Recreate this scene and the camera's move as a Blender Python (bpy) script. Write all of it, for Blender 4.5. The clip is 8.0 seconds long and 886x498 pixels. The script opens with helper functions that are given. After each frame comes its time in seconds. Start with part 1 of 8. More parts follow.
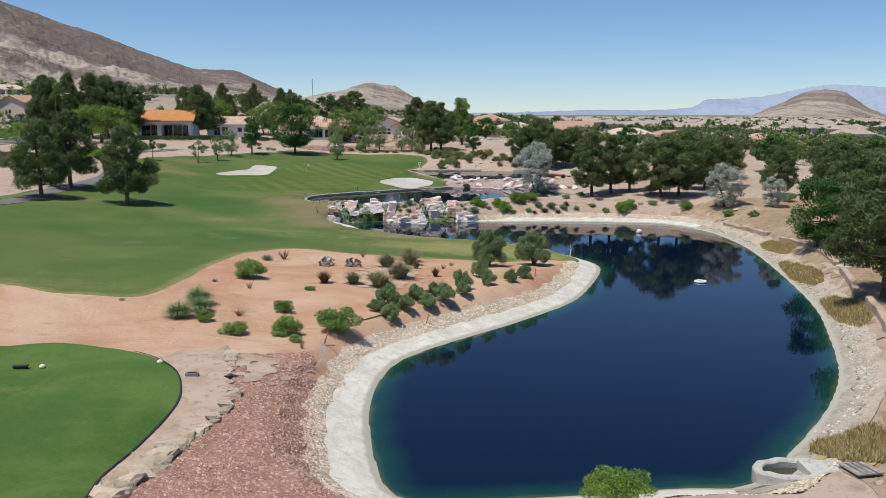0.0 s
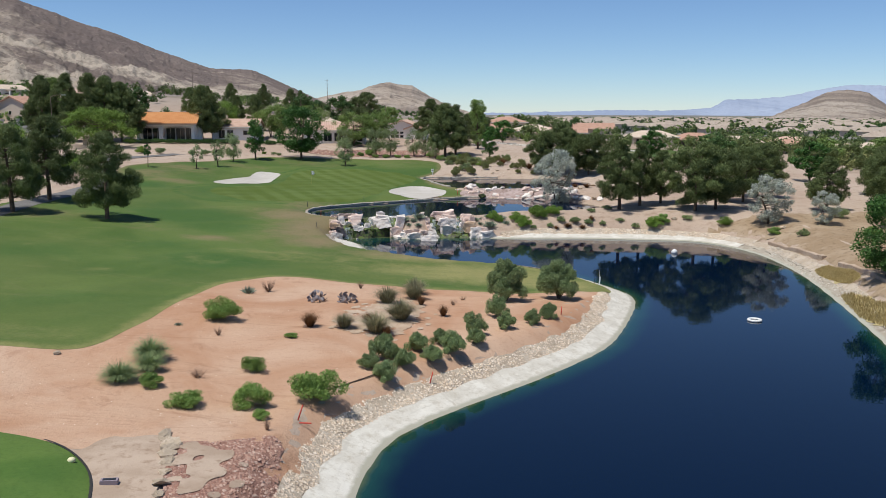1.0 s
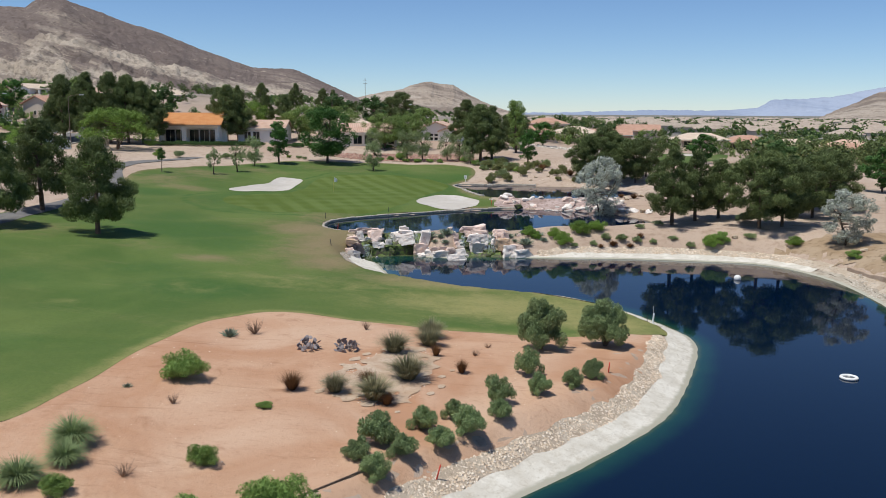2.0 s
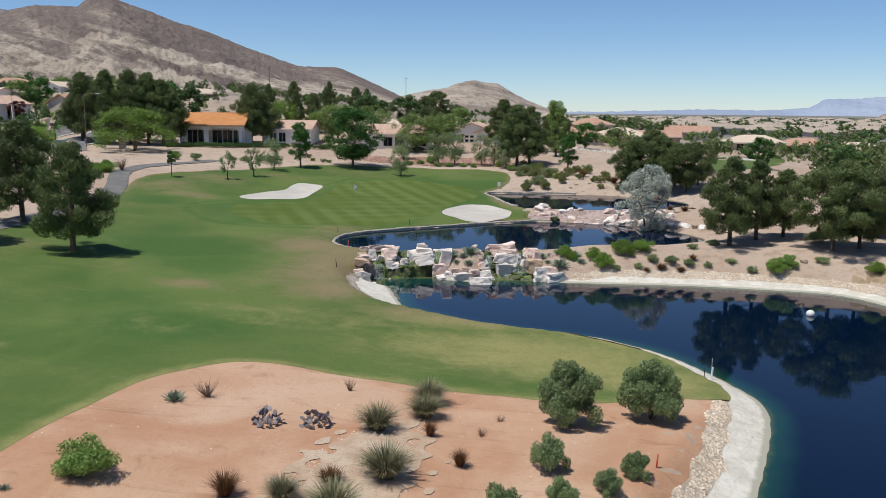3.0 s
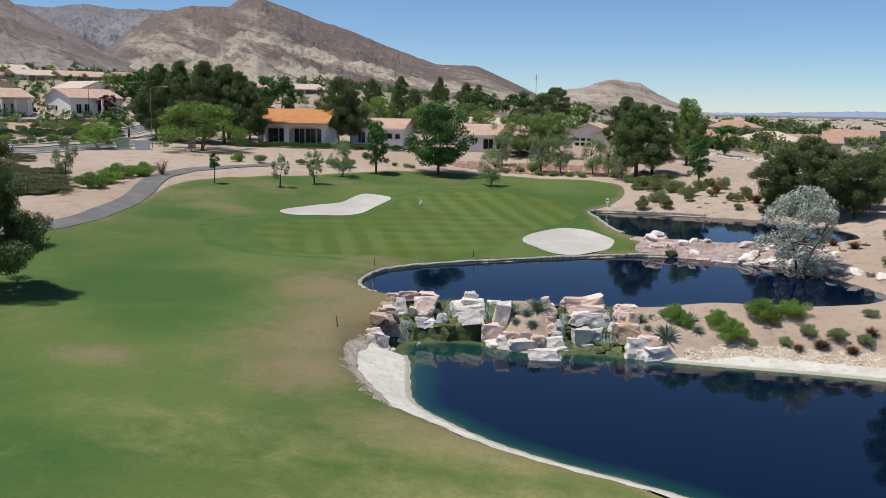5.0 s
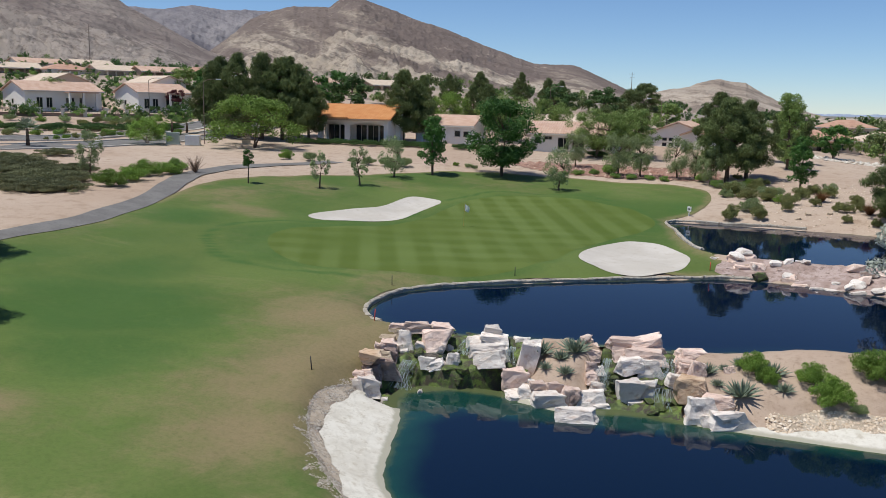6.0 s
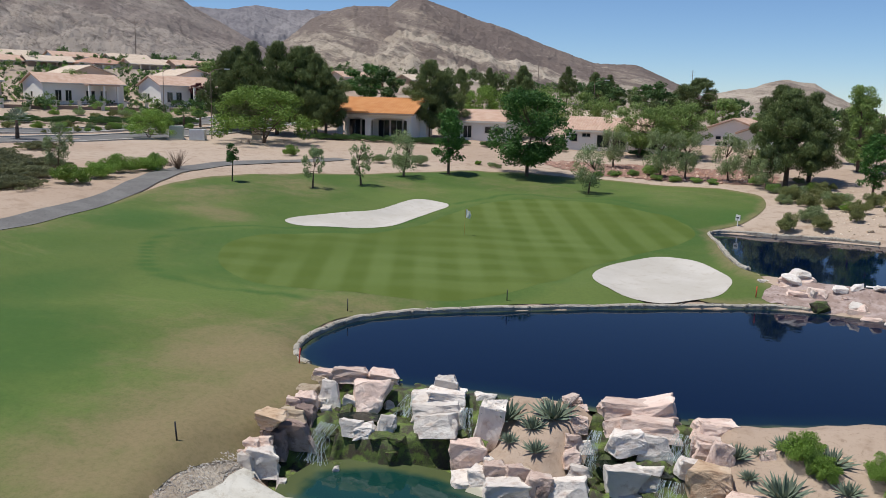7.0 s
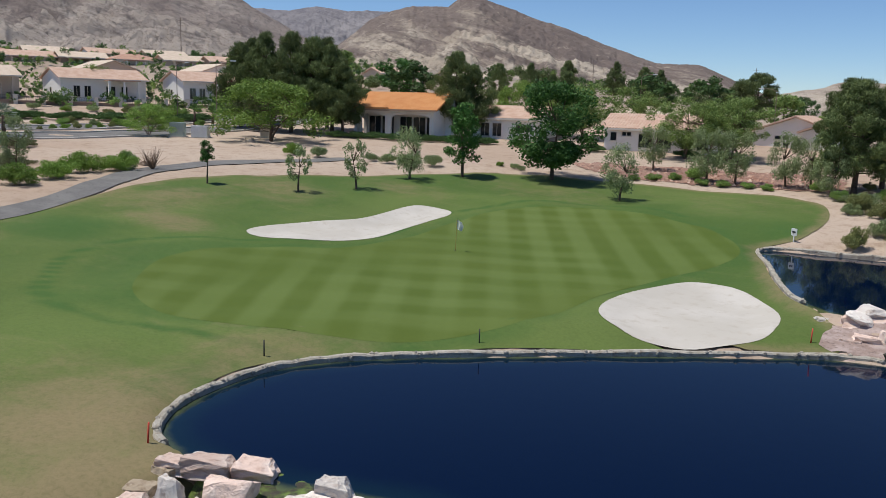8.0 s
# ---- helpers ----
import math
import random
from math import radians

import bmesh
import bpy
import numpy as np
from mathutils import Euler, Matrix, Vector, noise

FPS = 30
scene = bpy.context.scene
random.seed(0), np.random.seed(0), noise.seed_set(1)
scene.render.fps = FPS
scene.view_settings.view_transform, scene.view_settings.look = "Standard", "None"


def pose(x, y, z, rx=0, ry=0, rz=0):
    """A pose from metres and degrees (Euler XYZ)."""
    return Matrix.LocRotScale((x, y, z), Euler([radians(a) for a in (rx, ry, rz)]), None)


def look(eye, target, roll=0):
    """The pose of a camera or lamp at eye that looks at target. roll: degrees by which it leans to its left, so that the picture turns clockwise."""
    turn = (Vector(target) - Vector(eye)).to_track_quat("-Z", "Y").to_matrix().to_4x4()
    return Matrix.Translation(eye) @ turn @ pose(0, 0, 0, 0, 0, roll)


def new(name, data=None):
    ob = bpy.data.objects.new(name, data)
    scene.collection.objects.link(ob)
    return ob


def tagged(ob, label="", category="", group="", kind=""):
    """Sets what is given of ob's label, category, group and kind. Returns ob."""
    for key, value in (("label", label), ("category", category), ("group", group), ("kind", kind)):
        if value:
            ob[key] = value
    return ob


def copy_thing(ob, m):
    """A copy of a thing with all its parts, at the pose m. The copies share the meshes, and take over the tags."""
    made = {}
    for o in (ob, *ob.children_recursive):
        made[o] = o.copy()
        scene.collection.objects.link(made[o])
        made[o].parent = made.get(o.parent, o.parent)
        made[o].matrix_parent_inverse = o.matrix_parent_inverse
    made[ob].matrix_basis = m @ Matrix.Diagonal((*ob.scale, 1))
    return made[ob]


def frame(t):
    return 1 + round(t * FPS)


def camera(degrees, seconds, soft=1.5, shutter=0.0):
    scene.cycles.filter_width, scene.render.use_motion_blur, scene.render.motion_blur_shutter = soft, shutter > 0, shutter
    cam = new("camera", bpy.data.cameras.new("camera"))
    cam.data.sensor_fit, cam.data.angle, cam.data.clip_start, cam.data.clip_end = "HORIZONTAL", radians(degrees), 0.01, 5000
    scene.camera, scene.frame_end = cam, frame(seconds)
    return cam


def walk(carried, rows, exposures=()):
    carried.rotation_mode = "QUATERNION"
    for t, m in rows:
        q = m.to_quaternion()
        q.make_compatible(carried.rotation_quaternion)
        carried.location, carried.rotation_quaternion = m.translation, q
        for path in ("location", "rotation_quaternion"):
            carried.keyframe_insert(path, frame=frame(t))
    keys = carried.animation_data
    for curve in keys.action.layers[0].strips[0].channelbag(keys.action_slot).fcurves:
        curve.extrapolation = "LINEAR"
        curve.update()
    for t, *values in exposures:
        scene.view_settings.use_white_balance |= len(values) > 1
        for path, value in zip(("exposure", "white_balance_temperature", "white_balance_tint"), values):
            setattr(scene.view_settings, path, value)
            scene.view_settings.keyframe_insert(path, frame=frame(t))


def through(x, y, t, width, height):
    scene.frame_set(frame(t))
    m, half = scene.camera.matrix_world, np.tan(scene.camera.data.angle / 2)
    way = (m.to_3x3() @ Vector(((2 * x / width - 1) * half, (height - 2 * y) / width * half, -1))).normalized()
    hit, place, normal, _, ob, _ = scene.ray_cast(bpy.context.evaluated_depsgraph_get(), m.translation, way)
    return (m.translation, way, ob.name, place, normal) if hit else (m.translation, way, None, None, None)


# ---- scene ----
cam = camera(54.0, 8.0, soft=0.5)
METRES, EYE, TILT, LEAN, TURN = 100.0, 14.55, -9.0, 0.0, 0.0
ROWS = [
    (0.0, 0.0, 0.0, 0.0, -0.0, 0.0, 0.0),
    (0.5, 0.002, 0.0515, 0.0119, 0.36, -0.01, -0.12),
    (1.0, 0.0046, 0.1053, 0.0234, 1.09, -0.02, -0.27),
    (1.5, 0.0083, 0.1612, 0.0345, 2.38, -0.04, -0.55),
    (3.0, 0.0252, 0.3335, 0.0679, 6.57, -0.23, -1.47),
    (3.5, 0.0315, 0.394, 0.0783, 8.37, -0.3, -1.88),
    (4.0, 0.0377, 0.4559, 0.0887, 10.4, -0.39, -2.3),
    (5.5, 0.0545, 0.6513, 0.1133, 18.56, -0.87, -3.96),
    (6.0, 0.058, 0.718, 0.1202, 21.7, -1.11, -4.55),
    (6.5, 0.0587, 0.7863, 0.1268, 23.64, -1.29, -4.96),
    (7.0, 0.057, 0.8552, 0.1324, 25.56, -1.44, -5.37),
    (7.5, 0.0531, 0.923, 0.1384, 28.04, -1.65, -5.77),
    (8.0, 0.0476, 0.9853, 0.1462, 29.41, -1.77, -5.98),
]
walk(cam, [(t, pose(0, 0, EYE, TILT, LEAN, TURN) @ pose(METRES * x, METRES * y, METRES * z, 90 + pitch, roll, yaw)) for t, x, y, z, yaw, pitch, roll in ROWS])

# ---- light ----
SUN_EL, SUN_AZ = 70.0, 240.0        # degrees; azimuth clockwise from +y
world = bpy.data.worlds.new("sky")
scene.world = world
world.use_nodes = True
wn = world.node_tree.nodes
sky = wn.new("ShaderNodeTexSky")
sky.sky_type = "NISHITA"
sky.sun_disc = False
sky.sun_elevation, sky.sun_rotation = radians(SUN_EL), radians(SUN_AZ)
sky.altitude, sky.air_density, sky.dust_density, sky.ozone_density = 1800, 0.92, 0.0, 8.0
wn["Background"].inputs[1].default_value = 0.108
world.node_tree.links.new(sky.outputs[0], wn["Background"].inputs[0])
sun = new("sun", bpy.data.lights.new("sun", "SUN"))
sun.data.energy, sun.data.angle, sun.data.color = 4.2, radians(0.55), (1.0, 0.968, 0.895)
sa, se = radians(SUN_AZ), radians(SUN_EL)
sun_dir = Vector((math.sin(sa) * math.cos(se), math.cos(sa) * math.cos(se), math.sin(se)))
sun.matrix_world = look(sun_dir * 300, (0, 0, 0))
scene.view_settings.exposure = 0.0


# ---- materials ----
class Nodes:
    """A small builder for node materials."""

    def __init__(self, name):
        self.m = bpy.data.materials.new(name)
        self.m.use_nodes = True
        self.t = self.m.node_tree
        self.b = self.t.nodes["Principled BSDF"]
        self.out = self.t.nodes["Material Output"]
        self.geo = None

    def add(self, kind, **sets):
        n = self.t.nodes.new(kind)
        for k, v in sets.items():
            if k == "blend":
                n.blend_type = v
            elif k == "op":
                n.operation = v
            elif k == "dtype":
                n.data_type = v
        return n

    def link(self, a, b):
        self.t.links.new(a, b)

    def pos(self):
        if self.geo is None:
            self.geo = self.t.nodes.new("ShaderNodeNewGeometry")
        return self.geo.outputs["Position"]

    def obj(self):
        return self.add("ShaderNodeTexCoord").outputs["Object"]

    def noise(self, vec, scale, detail=4.0, rough=0.55, distort=0.0):
        n = self.add("ShaderNodeTexNoise")
        n.inputs["Scale"].default_value, n.inputs["Detail"].default_value = scale, detail
        n.inputs["Roughness"].default_value, n.inputs["Distortion"].default_value = rough, distort
        self.link(vec, n.inputs["Vector"])
        return n.outputs["Fac"]

    def ramp(self, fac, lo, hi):
        n = self.add("ShaderNodeMapRange")
        n.interpolation_type = "SMOOTHSTEP"
        n.inputs["From Min"].default_value, n.inputs["From Max"].default_value = lo, hi
        self.link(fac, n.inputs["Value"])
        return n.outputs["Result"]

    def math(self, op, a, b=None):
        n = self.add("ShaderNodeMath", op=op)
        for i, v in enumerate((a, b)):
            if v is None:
                continue
            if isinstance(v, (int, float)):
                n.inputs[i].default_value = v
            else:
                self.link(v, n.inputs[i])
        return n.outputs[0]

    def mix(self, fac, a, b, blend="MIX"):
        n = self.add("ShaderNodeMix", dtype="RGBA")
        n.blend_type = blend
        for i, v in ((0, fac), (6, a), (7, b)):
            if isinstance(v, (int, float)):
                n.inputs[i].default_value = v
            elif isinstance(v, (tuple, list)):
                n.inputs[i].default_value = (*v[:3], 1)
            else:
                self.link(v, n.inputs[i])
        return n.outputs[2]

    def attr(self, name):
        n = self.add("ShaderNodeAttribute")
        n.attribute_name = name
        return n.outputs["Fac"]

    def bump(self, height, strength, dist):
        n = self.add("ShaderNodeBump")
        n.inputs["Strength"].default_value, n.inputs["Distance"].default_value = strength, dist
        self.link(height, n.inputs["Height"])
        self.link(n.outputs[0], self.b.inputs["Normal"])

    def done(self, color, rough=0.8, metal=0.0, spec=0.3):
        if isinstance(color, (tuple, list)):
            self.b.inputs["Base Color"].default_value = (*color[:3], 1)
        else:
            self.link(color, self.b.inputs["Base Color"])
        self.b.inputs["Roughness"].default_value = rough
        self.b.inputs["Metallic"].default_value = metal
        self.b.inputs["Specular IOR Level"].default_value = spec
        return self.m


def earthy(name, a, b, c, s1, s2, rough=0.9, bump=0.4, bscale=6.0, bdist=0.05, local=False, spec=0.2, vary=0.0):
    """Two tones mixed by coarse noise, a third by finer noise, and relief."""
    n = Nodes(name)
    v = n.obj() if local else n.pos()
    col = n.mix(n.ramp(n.noise(v, s1, 5), 0.38, 0.62), a, b)
    col = n.mix(n.ramp(n.noise(v, s2, 6, 0.65), 0.5, 0.72), col, c)
    if vary:
        info = n.add("ShaderNodeObjectInfo")
        lift = n.math("MULTIPLY_ADD", info.outputs["Random"], 2 * vary)
        lift.node.inputs[2].default_value = 1 - vary
        hs = n.add("ShaderNodeHueSaturation")
        n.link(lift, hs.inputs["Value"])
        n.link(col, hs.inputs["Color"])
        col = hs.outputs[0]
    n.bump(n.noise(v, bscale, 6, 0.7), bump, bdist)
    return n.done(col, rough, 0, spec)


def plain(name, color, rough=0.6, metal=0.0, spec=0.4):
    n = Nodes(name)
    v = n.obj()
    col = n.mix(n.noise(v, 3.0, 5), [k * 0.88 for k in color], [min(1, k * 1.1) for k in color])
    n.bump(n.noise(v, 30, 4), 0.15, 0.01)
    return n.done(col, rough, metal, spec)


# ---- the lie of the land ----
def spline(pts, per=8, closed=True):
    """Points along a Catmull-Rom curve through pts."""
    p = np.array(pts, float)
    n = len(p)
    out = []
    for i in range(n if closed else n - 1):
        ids = [(i - 1) % n, i, (i + 1) % n, (i + 2) % n] if closed else [max(i - 1, 0), i, i + 1, min(i + 2, n - 1)]
        a, b, c, d = p[ids]
        for k in range(per):
            t = k / per
            out.append(0.5 * (2 * b + (c - a) * t + (2 * a - 5 * b + 4 * c - d) * t * t + (3 * b - a - 3 * c + d) * t ** 3))
    if not closed:
        out.append(p[-1])
    return np.array(out)


def line_distance(x, y, line):
    x, y = np.asarray(x, float), np.asarray(y, float)
    if x.size == 1:
        a, d = line[:-1], line[1:] - line[:-1]
        k = np.clip(((x - a[:, 0]) * d[:, 0] + (y - a[:, 1]) * d[:, 1]) / ((d * d).sum(1) + 1e-12), 0, 1)
        return np.sqrt(((x - a[:, 0] - k * d[:, 0]) ** 2 + (y - a[:, 1] - k * d[:, 1]) ** 2).min()).reshape(x.shape)
    best = np.full(x.shape, 1e9)
    for (ax, ay), (bx, by) in zip(line[:-1], line[1:]):
        dx, dy = bx - ax, by - ay
        k = np.clip(((x - ax) * dx + (y - ay) * dy) / (dx * dx + dy * dy + 1e-12), 0, 1)
        best = np.minimum(best, (x - ax - k * dx) ** 2 + (y - ay - k * dy) ** 2)
    return np.sqrt(best)


def outline(pts, per=8):
    """A signed distance to the closed curve through pts: negative inside."""
    ring = spline(pts, per)
    loop = np.vstack([ring, ring[:1]])

    def signed(x, y):
        x, y = np.asarray(x, float), np.asarray(y, float)
        d = line_distance(x, y, loop)
        if x.size == 1:
            (ax, ay), (bx, by) = loop[:-1].T, loop[1:].T
            odd = (((ay > y) != (by > y)) & (x < (bx - ax) * (y - ay) / (by - ay + 1e-15) + ax)).sum() % 2
            return np.asarray(-d if odd else d)
        inside = np.zeros(x.shape, bool)
        for (ax, ay), (bx, by) in zip(loop[:-1], loop[1:]):
            if ay == by:
                continue
            crosses = ((ay > y) != (by > y)) & (x < (bx - ax) * (y - ay) / (by - ay) + ax)
            inside ^= crosses
        return np.where(inside, -d, d)

    signed.ring = ring
    return signed


WATER_LOW, WATER_UP, WATER_TOP = 0.0, 2.0, 3.1
pond_low = outline([(-1.8, 31.2), (-3.2, 35.8), (-3.8, 42.5), (-3.1, 48.5), (-0.9, 52.4), (3.2, 57.1), (6.7, 61.3), (10.3, 66.7), (13.4, 75.4), (14.6, 80.9),
                    (13.8, 84.8), (10.7, 90.9), (6.6, 94.4), (-0.9, 97.1), (-4.8, 99.2), (-8.5, 102.3), (-10, 105.8), (-11.2, 109.4), (-12.6, 112.8), (-11.2, 114.4), (-9.4, 114.9), (-7.6, 114.9), (-6.3, 114.5), (-3.6, 114.1), (-1.6, 114.9), (0.6, 115.2),
                    (3, 115), (8, 115), (15, 115.2), (21.9, 114.5), (28.9, 112.6), (32.5, 105.4), (33.1, 96), (32.3, 87.3), (30.2, 74.3), (28, 63.5), (25.5, 55.5),
                    (22.5, 47.3), (19.4, 41.6), (15.5, 36.1), (12.2, 32.3), (9, 31.9), (2, 30.9)], 6)
pond_up = outline([(-16.7, 118.9), (-18.6, 120.6), (-19.5, 123.2), (-19.4, 127.2), (-17.7, 130.1), (-14.3, 133.2), (-7.3, 138.3), (0.4, 143.1), (4, 144), (9.1, 143.4),
                    (14.2, 141.1), (18.8, 135.6), (20.1, 131), (17, 126.4), (12, 124.7), (7, 123.4), (2, 120.8), (-3.9, 120), (-8.8, 119.4), (-12.8, 118.5)], 6)
pond_top = outline([(-6.4, 168.1), (0.1, 169.4), (6, 169.7), (14.4, 167.6), (20.5, 164.3), (22.5, 156.8), (18.0, 149.6), (10.1, 147.7), (4.2, 147.7), (0.2, 148.8), (-2.2, 152.2), (-4.5, 160.1)], 6)
bunker_r = outline([(-10.2, 142.6), (-10.3, 146.6), (-9.2, 150.9), (-7.8, 153.3), (-5.3, 152.8), (-2.8, 149.7), (-1.7, 146.6), (-2, 143.3), (-3.9, 140.9), (-5.5, 140), (-7.9, 140.3)], 6)
bunker_l = outline([(-37.9, 146), (-38.3, 148.5), (-36.6, 152.3), (-34.9, 155.6), (-35.5, 161.8), (-34.8, 165), (-31.7, 164.9), (-30.7, 160.4), (-30.4, 154),
                    (-30.5, 149.8), (-32.5, 147.1), (-35.5, 145.3)], 6)
putting = outline([(-32.7, 131.5), (-35.9, 136.5), (-34.8, 141.7), (-29.8, 147), (-28.6, 154.3), (-29.2, 165.2), (-26.8, 173), (-20.1, 175.2), (-13.4, 173),
                    (-8.9, 168.1), (-7.1, 163.1), (-7.6, 158.6), (-9.6, 153.1), (-11.1, 146.1), (-11.9, 140.7), (-13.5, 136.3), (-16.7, 132.6), (-21.3, 130.4),
                    (-26.1, 129), (-29.7, 129.4)], 6)
tee_box = outline([(-36, 41.3), (-28, 42.5), (-22.2, 42.7), (-19.9, 43.5), (-15.8, 42.9), (-13.1, 40.5), (-11.7, 37.3), (-11.2, 34.5), (-11.4, 31), (-11.7, 28.4),
                    (-12, 24.3), (-16, 16.3), (-30, 14.3), (-38, 24.3)], 6)
# the edge of the turf: dirt swath and island, north shore arm, round the green, the sandy rough behind, and back along the cart path
turf = outline([(-70, 55.2), (-50, 56.3), (-38, 56.9), (-29.7, 56.9), (-25.1, 55.3), (-21.3, 54.9), (-19.4, 56.1), (-18.6, 60.4), (-18.4, 65.9), (-18, 70.3), (-17, 75.3), (-15.2, 78.5), (-12.6, 79.5), (-9.4, 79.1), (-5.4, 78.1), (-1.2, 77.4), (3, 77.2), (7, 78.2), (11, 79.9), (12.7, 80.5), (13.1, 83), (10.1, 89), (3.5, 93.8), (-3.4, 96.3), (-8.2, 99.2), (-12.6, 103.5), (-14.8, 108.3), (-14, 113.3), (-13.6, 117.3), (-18, 120.3), (-19.9, 124.3), (-19.2, 128.3), (-14.5, 133.3), (-7.4, 138.5), (0.2, 143.2), (1.6, 143.9), (1.3, 146.2), (-0.5, 148.7), (-2.5, 152.2), (-4.8, 160.1), (-6.6, 167.4), (-3.8, 172.3), (-3.4, 182.3), (-7, 189.8), (-19.6, 190.3), (-31, 189.2), (-40, 184.2), (-46, 174.7), (-52, 164.2), (-55, 156.2), (-54, 148.2), (-51.6, 140.2), (-50.6, 133.3), (-50.6, 122.3), (-52, 104.3), (-54, 86.2), (-60, 68.2)], 4)
cart_line = spline([(-58, 70.2), (-53.5, 88.2), (-49.1, 97.8), (-49.8, 113.9), (-49.8, 125.8), (-51.4, 135.2), (-54.2, 143.9), (-58.3, 153), (-60.5, 161.2),
                    (-59.5, 169.9), (-55.5, 180.3), (-51.4, 192.1)], 6, False)


def thin_plate(points):
    """A smooth surface through points of known height."""
    p = np.array(points, float)
    xy, z = p[:, :2], p[:, 2]

    def kernel(r2):
        return r2 * np.log(r2 + 1e-9)

    n = len(p)
    a = np.zeros((n + 3, n + 3))
    a[:n, :n] = kernel(((xy[:, None] - xy[None]) ** 2).sum(-1)) + np.eye(n) * 60
    a[:n, n], a[:n, n + 1:] = 1, xy
    a[n, :n], a[n + 1:, :n] = 1, xy.T
    w = np.linalg.solve(a, np.concatenate([z, np.zeros(3)]))

    def at(x, y):
        out = w[n] + w[n + 1] * x + w[n + 2] * y
        for (px, py), k in zip(xy, w[:n]):
            out = out + k * kernel((x - px) ** 2 + (y - py) ** 2)
        return out

    return at


near_land = thin_plate([(-13, 40.3, 2.46), (-30, 30.3, 2.63), (-6.5, 47.3, 1.52), (-16, 50.3, 2.39), (-8.5, 61.3, 2.14), (0, 66.3, 1.75), (8, 74.3, 1.33), (13, 82.3, 0.51),
                        (5, 94.3, 0.69), (-5, 99.3, 1), (-15, 107.3, 1.68), (-17, 113.3, 2.02), (-20, 124.3, 2.47), (-13, 135.3, 2.92), (-1, 148.5, 2.75), (-6, 144.5, 2.85), (-8, 139.5, 2.6), (-4.5, 158, 3.1),
                        (-23, 151.3, 3.48), (-38, 145.3, 4.04), (-31, 163.3, 4.05), (-52, 156.2, 5.89), (-31, 187.3, 5.4), (-20, 188.3, 4.92), (-3, 176.3, 4.35),
                        (-37, 101.3, 3.54), (38, 60.3, 1.71), (38, 90.3, 2.2), (40, 118.3, 3.03), (20, 121.3, 2.5), (28, 140.3, 3.53), (24, 170.3, 4.61), (34, 42.3, 1.11),
                        (6, 118.3, 2.43), (50, 150.3, 3.36)])
far_land = thin_plate([(-13, 40.3, 2.46), (-37, 101.3, 3.54), (-23, 151.3, 3.58), (-60, 110.2, 5.05), (-66, 146.2, 6.67), (-67, 205.2, 8), (-40, 215.2, 7.63),
                        (-12, 225.2, 7.76), (-130, 230.1, 11.77), (-120, 180.2, 9.04), (-95, 130.2, 7.1), (-60, 60.2, 4.21), (20, 120.3, 2.68), (45, 95.3, 3.11),
                        (38, 60.3, 1.71), (34, 42.3, 1.11), (30, 165.3, 4.3), (70, 200.3, 3.49), (40, 250.3, 4.53), (0, 300.2, 8.16), (90, 120.3, 1.58), (-30, 0.3, 2.35),
                        (5, 15.3, 0.69), (40, 10.3, 0.58), (-200, 329.8, 28.84), (-90, 320, 18.61), (-260, 239.8, 26.79), (-160, 100.1, 9.62), (160, 300.4, -0.84),
                        (-40, 380.1, 15.97)])
dam_line = spline([(-14.4, 114.2), (-11, 117.5), (-5, 117.8), (-0, 118), (6, 119.5), (13.1, 121.2), (20.1, 123)], 5, False)
wall_line = spline([(0.5, 144.4), (4, 144.6), (9, 144.2), (14, 142.8)], 4, False)


def smooth(t):
    t = np.clip(t, 0, 1)
    return t * t * (3 - 2 * t)


def beach_width(x, y):
    """The width of the pale shore round the low pond."""
    spots = [(-4.5, 36, 1.8), (-3.6, 46.7, 1.5), (4.7, 58.4, 1.45), (11.3, 67.4, 1.45), (15.4, 78.4, 1.8), (12.6, 87.5, 1.15), (4, 95.8, 1.1), (-4.8, 99, 1.05),
             (-8.7, 102.2, 1.8), (-11.7, 106.9, 3.0), (-11.8, 111.1, 2.6), (-12.5, 113.5, 0.3), (-8, 115.3, 0.2), (0, 114.7, 0.2), (5, 115.8, 0.4), (10, 115.8, 1.3), (20, 115.7, 1.4),
             (30.8, 111.9, 1.2), (34, 95.9, 1.0), (31.2, 74.6, 1.0), (26.5, 53.4, 1.1), (17.9, 38.8, 1.3), (5, 30.4, 1.6)]
    top = bot = 0
    for px, py, w in spots:
        k = 1 / ((x - px) ** 2 + (y - py) ** 2 + 1.0) ** 2
        top, bot = top + k * w, bot + k
    return top / bot + 0.16 * np.sin(1.9 * x + 1.1 * y) * np.cos(0.8 * y - 1.3 * x) + 0.1 * np.sin(3.7 * x - 2.6 * y)


# the mossy terraces over which the two falls run
wet_a = outline([(-14.0, 112.4), (-14.5, 115.2), (-14.2, 117.4), (-12.6, 119.2), (-10.6, 119.2), (-8.8, 119.4), (-7.6, 119.6), (-7.0, 118), (-7.2, 116), (-7.2, 113.6), (-9, 113.0), (-11, 112.4), (-12.6, 111.4)], 5)
wet_b = outline([(-2.9, 114.4), (-3.1, 117.2), (-3.3, 119.8), (-2.0, 120.6), (0.2, 120.8), (1.0, 120.2), (1.1, 118.4), (1.3, 116.6), (1.8, 114.4), (-0.8, 113.6)], 5)


